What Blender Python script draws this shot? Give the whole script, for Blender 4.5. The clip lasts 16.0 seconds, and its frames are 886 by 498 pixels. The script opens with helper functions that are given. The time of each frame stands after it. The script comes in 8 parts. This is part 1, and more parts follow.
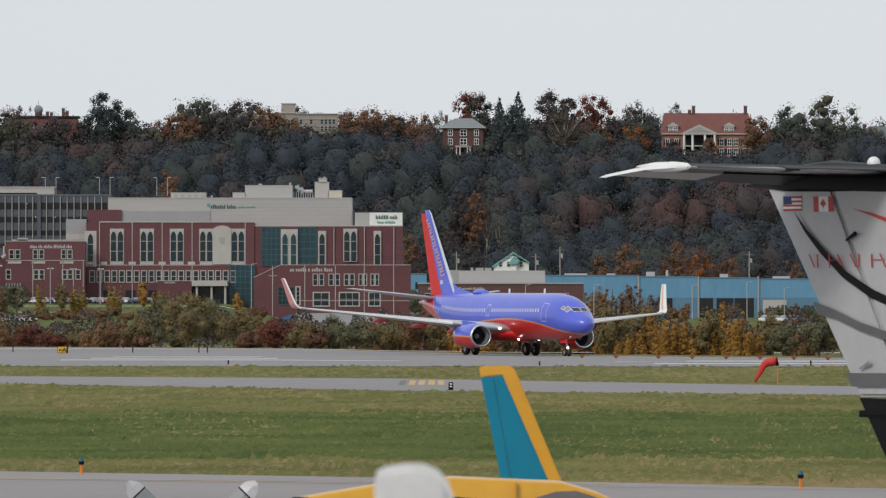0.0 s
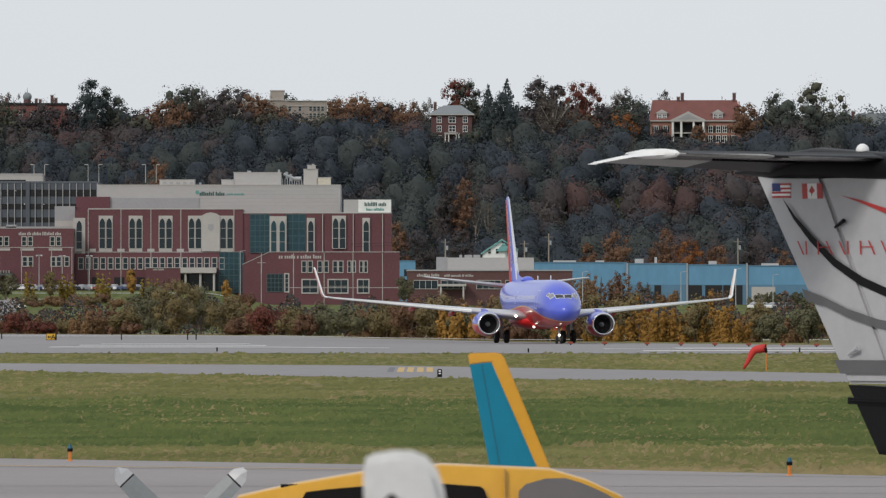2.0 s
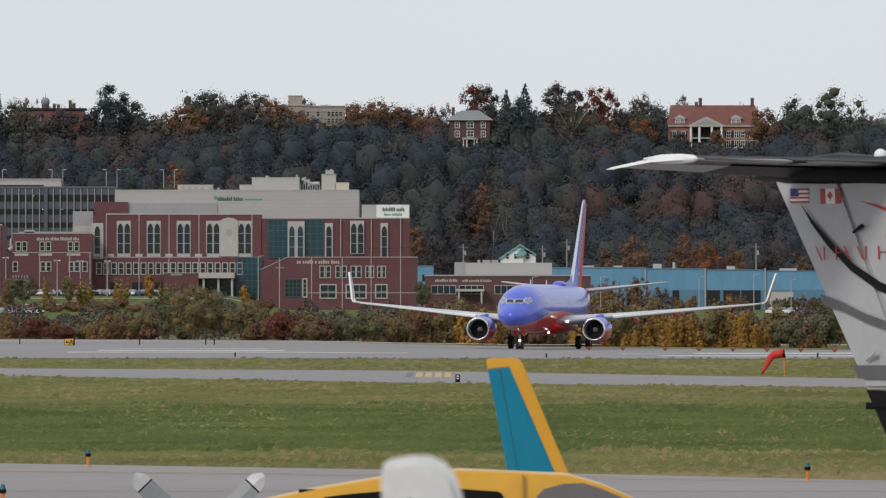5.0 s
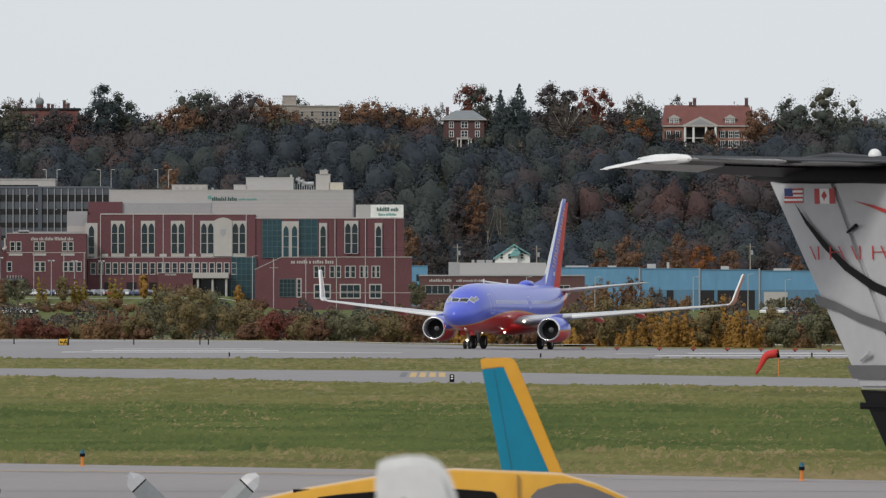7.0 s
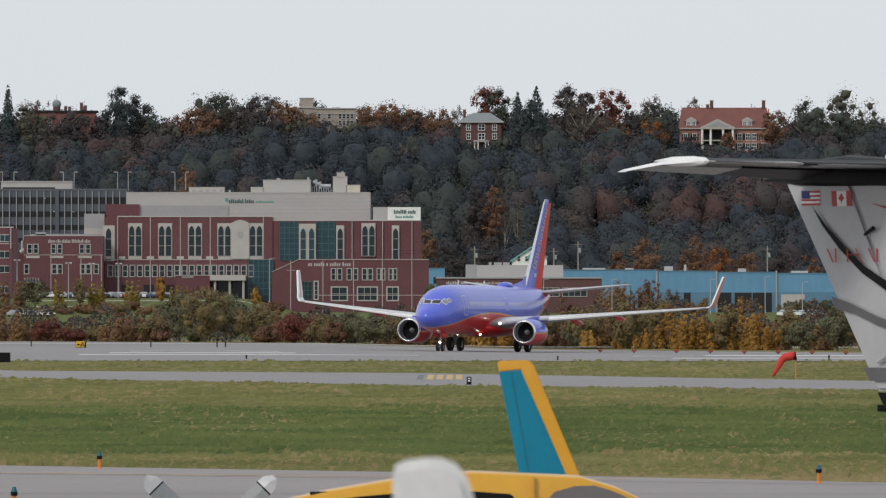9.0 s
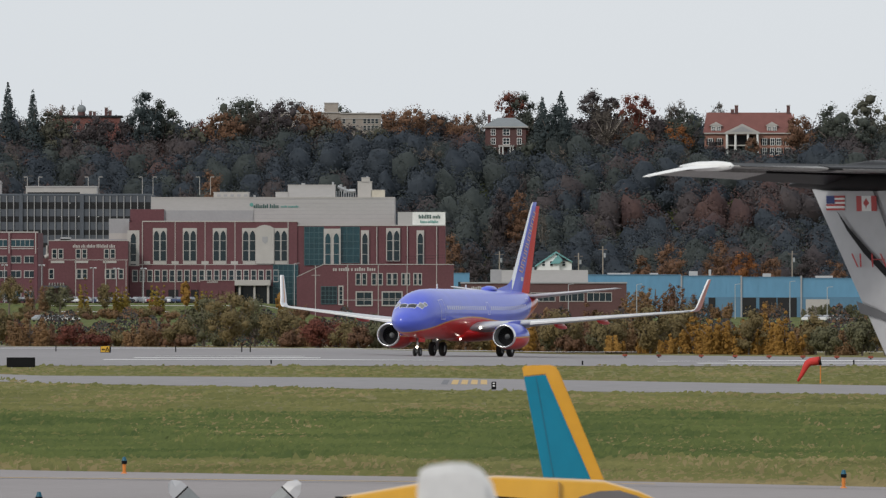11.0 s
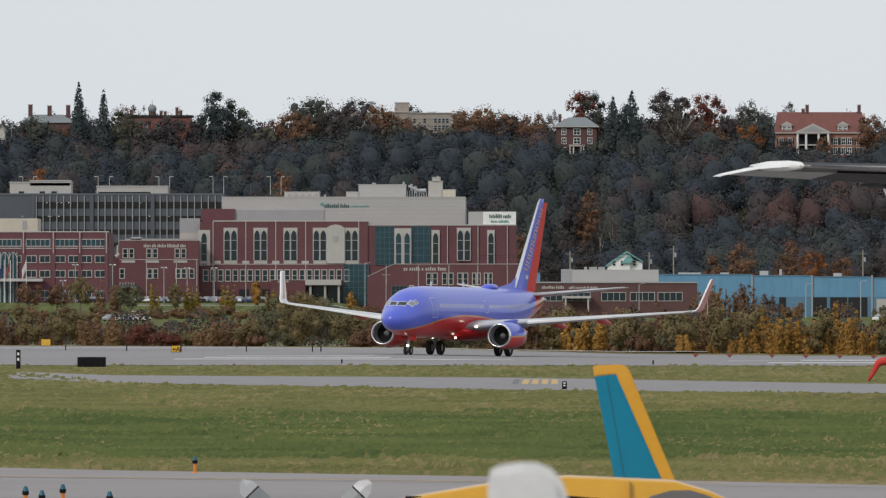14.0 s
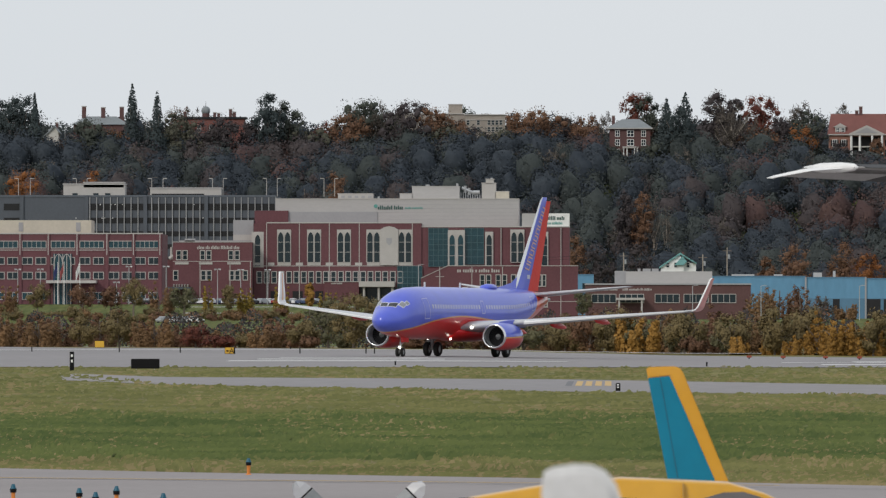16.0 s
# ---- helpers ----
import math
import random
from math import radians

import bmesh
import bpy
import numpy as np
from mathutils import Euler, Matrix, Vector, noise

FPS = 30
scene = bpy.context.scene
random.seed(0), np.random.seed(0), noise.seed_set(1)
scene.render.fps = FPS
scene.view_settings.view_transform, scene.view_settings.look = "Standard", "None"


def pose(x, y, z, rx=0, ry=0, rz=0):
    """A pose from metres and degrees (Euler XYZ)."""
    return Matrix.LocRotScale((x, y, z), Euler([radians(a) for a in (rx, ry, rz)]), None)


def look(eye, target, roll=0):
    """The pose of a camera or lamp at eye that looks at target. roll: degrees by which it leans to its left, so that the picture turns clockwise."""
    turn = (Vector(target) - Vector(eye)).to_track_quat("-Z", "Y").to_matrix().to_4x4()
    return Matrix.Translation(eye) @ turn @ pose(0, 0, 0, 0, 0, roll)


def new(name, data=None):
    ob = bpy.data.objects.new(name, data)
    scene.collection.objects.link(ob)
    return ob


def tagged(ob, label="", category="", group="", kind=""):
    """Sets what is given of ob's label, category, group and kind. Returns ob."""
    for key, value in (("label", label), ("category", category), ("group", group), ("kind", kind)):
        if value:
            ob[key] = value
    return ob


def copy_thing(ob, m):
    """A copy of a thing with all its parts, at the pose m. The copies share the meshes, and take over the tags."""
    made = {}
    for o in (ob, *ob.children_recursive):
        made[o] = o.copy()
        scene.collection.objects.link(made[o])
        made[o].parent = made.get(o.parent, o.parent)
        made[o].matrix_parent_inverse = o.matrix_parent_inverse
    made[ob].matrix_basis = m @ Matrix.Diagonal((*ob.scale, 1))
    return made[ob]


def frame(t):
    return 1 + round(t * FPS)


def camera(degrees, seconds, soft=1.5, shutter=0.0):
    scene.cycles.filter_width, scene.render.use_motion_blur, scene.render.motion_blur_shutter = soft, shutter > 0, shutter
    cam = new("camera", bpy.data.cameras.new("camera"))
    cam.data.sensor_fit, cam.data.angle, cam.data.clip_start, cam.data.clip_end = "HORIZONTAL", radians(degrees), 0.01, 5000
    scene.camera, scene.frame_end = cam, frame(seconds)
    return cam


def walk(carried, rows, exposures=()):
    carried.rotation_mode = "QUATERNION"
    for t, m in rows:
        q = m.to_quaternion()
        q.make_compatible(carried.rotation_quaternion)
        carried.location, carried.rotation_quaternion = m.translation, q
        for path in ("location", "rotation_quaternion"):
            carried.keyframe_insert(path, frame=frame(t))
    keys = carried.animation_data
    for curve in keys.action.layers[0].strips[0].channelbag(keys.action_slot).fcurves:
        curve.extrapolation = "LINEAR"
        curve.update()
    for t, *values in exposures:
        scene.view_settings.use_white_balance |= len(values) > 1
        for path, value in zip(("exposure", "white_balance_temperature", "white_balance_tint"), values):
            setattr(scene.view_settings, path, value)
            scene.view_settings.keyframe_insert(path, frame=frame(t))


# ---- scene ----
# The camera stands on the terminal side of the apron and pans with a long lens.
EYE = 2.95
cam = camera(5.0, 16.0, soft=1.3)
cam.data.dof.use_dof = True
cam.data.dof.focus_distance, cam.data.dof.aperture_fstop = 850.0, 46.0
PAN = [  # seconds, degrees to the left, degrees up
    (0.0, 0.0000, 0.3989), (0.5, -0.0099, 0.3794), (1.0, -0.0529, 0.3302), (1.5, -0.0488, 0.3255), (2.0, -0.0635, 0.3255),
    (2.5, -0.0734, 0.3159), (3.0, -0.0686, 0.3250), (3.5, -0.0099, 0.3354), (4.0, 0.0389, 0.3500), (4.4, 0.0470, 0.3540), (6.5, 0.0048, 0.3548),
    (7.0, 0.0058, 0.3543), (7.5, 0.0205, 0.3543), (8.0, 0.0440, 0.3543), (8.5, 0.0731, 0.3586), (9.0, 0.1024, 0.3680),
    (11.5, 0.3089, 0.3995), (12.0, 0.3871, 0.4030), (12.5, 0.4397, 0.4074), (13.0, 0.4888, 0.4079), (13.5, 0.5533, 0.3989),
    (14.0, 0.6411, 0.3937), (14.5, 0.7486, 0.3890), (15.0, 0.8367, 0.3945), (15.5, 0.8946, 0.4036), (16.0, 0.9435, 0.4036),
]
walk(cam, [(t, pose(0, 0, EYE, 90 + up, 0, left)) for t, left, up in PAN])


# ---- light: a bright, high overcast in the afternoon ----
SUN_AZIMUTH, SUN_HEIGHT = 215.0, 32.0   # degrees, clockwise from straight ahead; above the ground
world = bpy.data.worlds.new("overcast_sky")
world.use_nodes = True
scene.world = world
wn = world.node_tree.nodes
wl = world.node_tree.links
sky = wn.new("ShaderNodeTexSky")
sky.sky_type, sky.sun_disc = "NISHITA", False
sky.sun_elevation, sky.sun_rotation = radians(SUN_HEIGHT), radians(SUN_AZIMUTH)
sky.air_density, sky.dust_density, sky.ozone_density = 1.0, 4.0, 1.0
# an even cloud deck over the clear sky
tex = wn.new("ShaderNodeTexCoord")
cloud = wn.new("ShaderNodeTexNoise")
cloud.inputs["Scale"].default_value, cloud.inputs["Detail"].default_value = 3.0, 4.0
wl.new(tex.outputs["Generated"], cloud.inputs["Vector"])
ramp = wn.new("ShaderNodeValToRGB")
ramp.color_ramp.elements[0].position, ramp.color_ramp.elements[0].color = 0.3, (6.45, 6.85, 7.25, 1)
ramp.color_ramp.elements[1].position, ramp.color_ramp.elements[1].color = 0.7, (7.0, 7.3, 7.6, 1)
wl.new(cloud.outputs["Fac"], ramp.inputs["Fac"])
mixer = wn.new("ShaderNodeMix")
mixer.data_type = "RGBA"
mixer.inputs[0].default_value = 0.92
wl.new(sky.outputs["Color"], mixer.inputs[6])
wl.new(ramp.outputs["Color"], mixer.inputs[7])
wl.new(mixer.outputs[2], wn["Background"].inputs["Color"])
wn["Background"].inputs["Strength"].default_value = 0.11

sun_lamp = bpy.data.lights.new("sun", "SUN")
sun_lamp.energy, sun_lamp.angle, sun_lamp.color = 1.3, radians(12), (1.0, 0.95, 0.88)
sun = new("sun", sun_lamp)
az, el = radians(SUN_AZIMUTH), radians(SUN_HEIGHT)
sun.matrix_world = look((0, 0, 60), (-math.sin(az) * math.cos(el) * 10, -math.cos(az) * math.cos(el) * 10, 60 - math.sin(el) * 10))
scene.view_settings.exposure = 0.0


# ---- materials ----
def material(name, base, rough=0.6, metal=0.0, vary=0.12, scale=1.0, bump=0.0, coat=0.0, spec=0.5, stretch=(1, 1, 1), fine=8.0):
    """Paint, stone or soil: a base colour with two sizes of variation, in metres, and a fine relief."""
    m = bpy.data.materials.new(name)
    m.use_nodes = True
    n, l = m.node_tree.nodes, m.node_tree.links
    b = n["Principled BSDF"]
    b.inputs["Roughness"].default_value, b.inputs["Metallic"].default_value = rough, metal
    b.inputs["Coat Weight"].default_value, b.inputs["Specular IOR Level"].default_value = coat, spec
    c = n.new("ShaderNodeTexCoord")
    mp = n.new("ShaderNodeMapping")
    mp.inputs["Scale"].default_value = stretch
    l.new(c.outputs["Object"], mp.inputs["Vector"])
    big, small = n.new("ShaderNodeTexNoise"), n.new("ShaderNodeTexNoise")
    big.inputs["Scale"].default_value, small.inputs["Scale"].default_value = scale, scale * fine
    big.inputs["Detail"].default_value = 5
    for t in (big, small):
        l.new(mp.outputs["Vector"], t.inputs["Vector"])
    add = n.new("ShaderNodeMath")
    add.operation = "ADD"
    l.new(big.outputs["Fac"], add.inputs[0]), l.new(small.outputs["Fac"], add.inputs[1])
    fac = n.new("ShaderNodeMapRange")
    fac.inputs["From Min"].default_value, fac.inputs["From Max"].default_value = 0.6, 1.4
    fac.inputs["To Min"].default_value, fac.inputs["To Max"].default_value = 1 - vary, 1 + vary
    l.new(add.outputs[0], fac.inputs["Value"])
    mul = n.new("ShaderNodeMix")
    mul.data_type, mul.blend_type = "RGBA", "MULTIPLY"
    mul.inputs[0].default_value = 1.0
    mul.inputs[6].default_value = (*base, 1)
    l.new(fac.outputs["Result"], mul.inputs[7])
    l.new(mul.outputs[2], b.inputs["Base Color"])
    if bump:
        bp = n.new("ShaderNodeBump")
        bp.inputs["Strength"].default_value, bp.inputs["Distance"].default_value = bump, 0.05
        l.new(add.outputs[0], bp.inputs["Height"])
        l.new(bp.outputs["Normal"], b.inputs["Normal"])
    return m


def glow(name, color, strength):
    m = bpy.data.materials.new(name)
    m.use_nodes = True
    b = m.node_tree.nodes["Principled BSDF"]
    b.inputs["Base Color"].default_value = (*color, 1)
    b.inputs["Emission Color"].default_value, b.inputs["Emission Strength"].default_value = (*color, 1), strength
    return m


def leaf_material(name, dark, light, mottle=1.3):
    """Leaves: each leaf or clump has its own tone between two."""
    m = bpy.data.materials.new(name)
    m.use_nodes = True
    n, l = m.node_tree.nodes, m.node_tree.links
    b = n["Principled BSDF"]
    b.inputs["Roughness"].default_value, b.inputs["Specular IOR Level"].default_value = 0.75, 0.15
    g = n.new("ShaderNodeNewGeometry")
    r = n.new("ShaderNodeValToRGB")
    r.color_ramp.elements[0].color, r.color_ramp.elements[1].color = (*dark, 1), (*light, 1)
    c = n.new("ShaderNodeTexCoord")
    t = n.new("ShaderNodeTexNoise")
    t.inputs["Scale"].default_value = 0.12
    l.new(c.outputs["Object"], t.inputs["Vector"])
    mr = n.new("ShaderNodeMapRange")
    mr.inputs["From Min"].default_value, mr.inputs["From Max"].default_value = 0.35, 0.65
    l.new(t.outputs["Fac"], mr.inputs["Value"])
    mx = n.new("ShaderNodeMix")
    mx.inputs[0].default_value = 0.8
    l.new(g.outputs["Random Per Island"], mx.inputs[2]), l.new(mr.outputs["Result"], mx.inputs[3])
    fine = n.new("ShaderNodeTexNoise")
    fine.inputs["Scale"].default_value, fine.inputs["Detail"].default_value = mottle, 4
    l.new(c.outputs["Object"], fine.inputs["Vector"])
    mf = n.new("ShaderNodeMapRange")
    mf.inputs["From Min"].default_value, mf.inputs["From Max"].default_value = 0.3, 0.7
    l.new(fine.outputs["Fac"], mf.inputs["Value"])
    m2 = n.new("ShaderNodeMix")
    m2.inputs[0].default_value = 0.35
    l.new(mx.outputs[0], m2.inputs[2]), l.new(mf.outputs["Result"], m2.inputs[3])
    l.new(m2.outputs[0], r.inputs["Fac"])
    l.new(r.outputs["Color"], b.inputs["Base Color"])
    return m


BRICK = material("red_brick", (0.124, 0.048, 0.056), 0.85, vary=0.16, scale=0.15, fine=14)
CONCRETE = material("pale_concrete", (0.55, 0.53, 0.50), 0.8, vary=0.1, scale=0.2)
WHITE_PANEL = material("cream_metal_panel", (0.395, 0.383, 0.378), 0.55, vary=0.06, scale=0.1, stretch=(1, 1, 4))
GREY_PANEL = material("grey_metal_panel", (0.31, 0.31, 0.32), 0.55, vary=0.06, scale=0.2)
SLATE = material("dark_slate_panel", (0.075, 0.085, 0.105), 0.6, vary=0.1, scale=0.2)
GLASS = material("dark_window_glass", (0.016, 0.028, 0.034), 0.12, vary=0.3, scale=0.4, spec=0.35)
TEAL_GLASS = material("teal_curtain_glass", (0.016, 0.052, 0.066), 0.12, vary=0.4, scale=0.3, spec=0.4)
STEEL = material("galvanised_steel", (0.42, 0.43, 0.44), 0.45, 0.6, vary=0.1, scale=2)
# near-black: dark painted parts, and panels that stand for shade inside openings
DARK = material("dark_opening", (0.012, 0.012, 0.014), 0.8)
ASPHALT = material("worn_asphalt", (0.238, 0.223, 0.226), 0.9, vary=0.14, scale=0.02, fine=40, stretch=(1, 0.25, 1))
ASPHALT_NEAR = material("taxiway_concrete", (0.262, 0.236, 0.232), 0.9, vary=0.12, scale=0.12, fine=30)
MARK_WHITE = material("white_runway_paint", (0.68, 0.67, 0.66), 0.7, vary=0.12, scale=0.5)
MARK_YELLOW = material("yellow_marking_paint", (0.52, 0.34, 0.12), 0.7, vary=0.15, scale=0.8)
MARK_BLACK = material("black_marking_paint", (0.13, 0.13, 0.14), 0.8, vary=0.15, scale=0.8)
WHITE = material("white_paint", (0.78, 0.78, 0.77), 0.35, vary=0.05, scale=1.5)
BLACK = material("black_paint", (0.008, 0.008, 0.009), 0.45, vary=0.2, scale=2, spec=0.12)
RUBBER = material("black_rubber", (0.018, 0.018, 0.018), 0.85, vary=0.2, scale=4)
ROOF_RED = material("red_slate_roof", (0.17, 0.065, 0.055), 0.8, vary=0.15, scale=0.5)
ROOF_GREY = material("grey_slate_roof", (0.20, 0.22, 0.23), 0.75, vary=0.15, scale=0.5)
BARK = material("grey_bark", (0.16, 0.13, 0.11), 0.9, vary=0.25, scale=1.5)
BARK_PALE = material("pale_bark", (0.30, 0.26, 0.22), 0.9, vary=0.25, scale=1.5)
BLUE_METAL = material("blue_metal_cladding", (0.11, 0.27, 0.42), 0.55, vary=0.09, scale=0.12, stretch=(1, 1, 0.3))
BLUE_METAL_DARK = material("deep_blue_metal_cladding", (0.085, 0.19, 0.29), 0.55, vary=0.09, scale=0.12)


# ---- shapes ----
def part(name, bm, mat, parent=None, label="", smooth=False):
    """One bmesh as one mesh object under a thing or a part."""
    me = bpy.data.meshes.new(name)
    bm.to_mesh(me)
    bm.free()
    for m in (mat if isinstance(mat, (list, tuple)) else [mat]):
        me.materials.append(m)
    if smooth:
        for p in me.polygons:
            p.use_smooth = True
    ob = new(name, me)
    ob.parent = parent
    if label:
        tagged(ob, label)
    return ob


def thing(name, m, label, category, group="", kind=""):
    ob = new(name)
    ob.empty_display_size = 0.2
    ob.matrix_world = m
    return tagged(ob, label, category, group, kind)


def box(bm, x0, x1, y0, y1, z0, z1, bevel=0.0):
    """A box, its edges chamfered where bevel is given."""
    v = [bm.verts.new((x, y, z)) for x in (x0, x1) for y in (y0, y1) for z in (z0, z1)]
    fs = [bm.faces.new([v[i] for i in q]) for q in ((0, 1, 3, 2), (4, 6, 7, 5), (0, 4, 5, 1), (2, 3, 7, 6), (0, 2, 6, 4), (1, 5, 7, 3))]
    if bevel:
        bmesh.ops.bevel(bm, geom=list({e for f in fs for e in f.edges}), offset=bevel, segments=2, affect="EDGES")
    return bm


def boxes(*rows, bevel=0.0):
    bm = bmesh.new()
    for r in rows:
        box(bm, *r, bevel=bevel)
    return bm


def prism(bm, outline, y0, y1):
    """An outline in x and z, drawn out from y0 to y1."""
    a = [bm.verts.new((x, y0, z)) for x, z in outline]
    b = [bm.verts.new((x, y1, z)) for x, z in outline]
    bm.faces.new(a), bm.faces.new(b[::-1])
    n = len(a)
    for i in range(n):
        bm.faces.new((a[i], b[i], b[(i + 1) % n], a[(i + 1) % n]))
    bmesh.ops.recalc_face_normals(bm, faces=bm.faces)
    return bm


def tube(bm, p, q, r0, r1=None, sides=8):
    """A tapered rod from p to q."""
    r1 = r0 if r1 is None else r1
    p, q = Vector(p), Vector(q)
    turn = (q - p).to_track_quat("Z", "Y").to_matrix()
    rings = []
    for c, r in ((p, r0), (q, r1)):
        rings.append([bm.verts.new(c + turn @ Vector((r * math.cos(2 * math.pi * i / sides), r * math.sin(2 * math.pi * i / sides), 0))) for i in range(sides)])
    a, b = rings
    for i in range(sides):
        bm.faces.new((a[i], a[(i + 1) % sides], b[(i + 1) % sides], b[i]))
    bm.faces.new(a[::-1]), bm.faces.new(b)
    return bm


def loft(bm, rings, caps=True):
    """A skin over rings of equally many points."""
    vs = [[bm.verts.new(p) for p in r] for r in rings]
    n = len(vs[0])
    for a, b in zip(vs, vs[1:]):
        for i in range(n):
            bm.faces.new((a[i], a[(i + 1) % n], b[(i + 1) % n], b[i]))
    if caps:
        bm.faces.new(vs[0][::-1]), bm.faces.new(vs[-1])
    bmesh.ops.recalc_face_normals(bm, faces=bm.faces)
    return bm


# ---- ground: the flat airfield, the low shore with the highway, the hospital's terrace, the wooded hill ----
PROFILE = [  # metres ahead, height
    (-400, 0), (1130, 0), (1300, -0.6), (1650, -0.4), (1760, 0.0), (1850, 0.0), (1950, 0.6), (2200, 2.0), (2330, 3.0), (2400, 5.6), (2440, 6.8), (2560, 6.8), (2700, 7.2),
    (2760, 9), (2850, 22), (2950, 38), (3000, 45.5), (3025, 50), (3060, 51), (3300, 53), (4900, 40),
]


def crossfall(x, y):
    """The far pavement falls off towards the right: metres above the level field."""
    u = min(1, max(0, (y - 700) / 50)) * min(1, max(0, (1085 - y) / 70)) * min(1, max(0, (110 - abs(x)) / 60))
    pts = ((-14, 0.16), (-10, 0.10), (-4, -0.03), (0, -0.06), (3, -0.12), (7, -0.18))
    if x <= pts[0][0] or x >= pts[-1][0]:
        return u * (pts[0][1] if x < 0 else pts[-1][1])
    for (a, za), (b, zb) in zip(pts, pts[1:]):
        if a <= x <= b:
            return u * (za + (zb - za) * (x - a) / (b - a))


def ground_height(x, y):
    for (a, za), (b, zb) in zip(PROFILE, PROFILE[1:]):
        if a <= y <= b:
            u = (y - a) / (b - a)
            z = za + (zb - za) * u
            break
    else:
        z = 0.0
    if 700 < y < 1085:
        fall = crossfall(x, y)
        return fall if y > 1050 else fall - 0.12 * min(1, (y - 700) / 20, (1050 - y) / 20)
    if 2330 < y < 2760:   # the ground falls away towards the river
        u = min(1, max(0, (x + 54) / 14))
        z -= 3.4 * u * u * (3 - 2 * u) * min(1, (y - 2330) / 100) * min(1, (2760 - y) / 40)
    if y > 2740:
        z += (noise.noise(Vector((x * 0.012, y * 0.012, 3))) * 5) * min(1, (y - 2740) / 100)
    return z


def ground_sheet():
    xs = [-2500, -1500, -900, -600, -420, -340] + list(range(-300, -60, 15)) + list(range(-60, 61, 3)) + list(range(75, 301, 15)) + [340, 420, 600, 900, 1500, 2500]
    ys = [-400, -100, 0, 60, 145, 160, 300, 450, 560, 700, 710, 720, 735, 750, 780, 820, 860, 900, 940, 980, 1015, 1030, 1040, 1050, 1070, 1085, 1130, 1300, 1650, 1760, 1850, 1950, 2200, 2330, 2365, 2400, 2440, 2500, 2560, 2640, 2700, 2720] + list(range(2740, 3081, 20)) + [3200, 3300, 4000, 4900]
    bm = bmesh.new()
    g = [[bm.verts.new((x, y, ground_height(x, y))) for x in xs] for y in ys]
    for a, b in zip(g, g[1:]):
        for i in range(len(xs) - 1):
            bm.faces.new((a[i], a[i + 1], b[i + 1], b[i]))
    ob = part("ground", bm, GRASS, smooth=True)
    return tagged(ob, "mown airfield grass running down to a wooded hill", "ground", kind="structure")


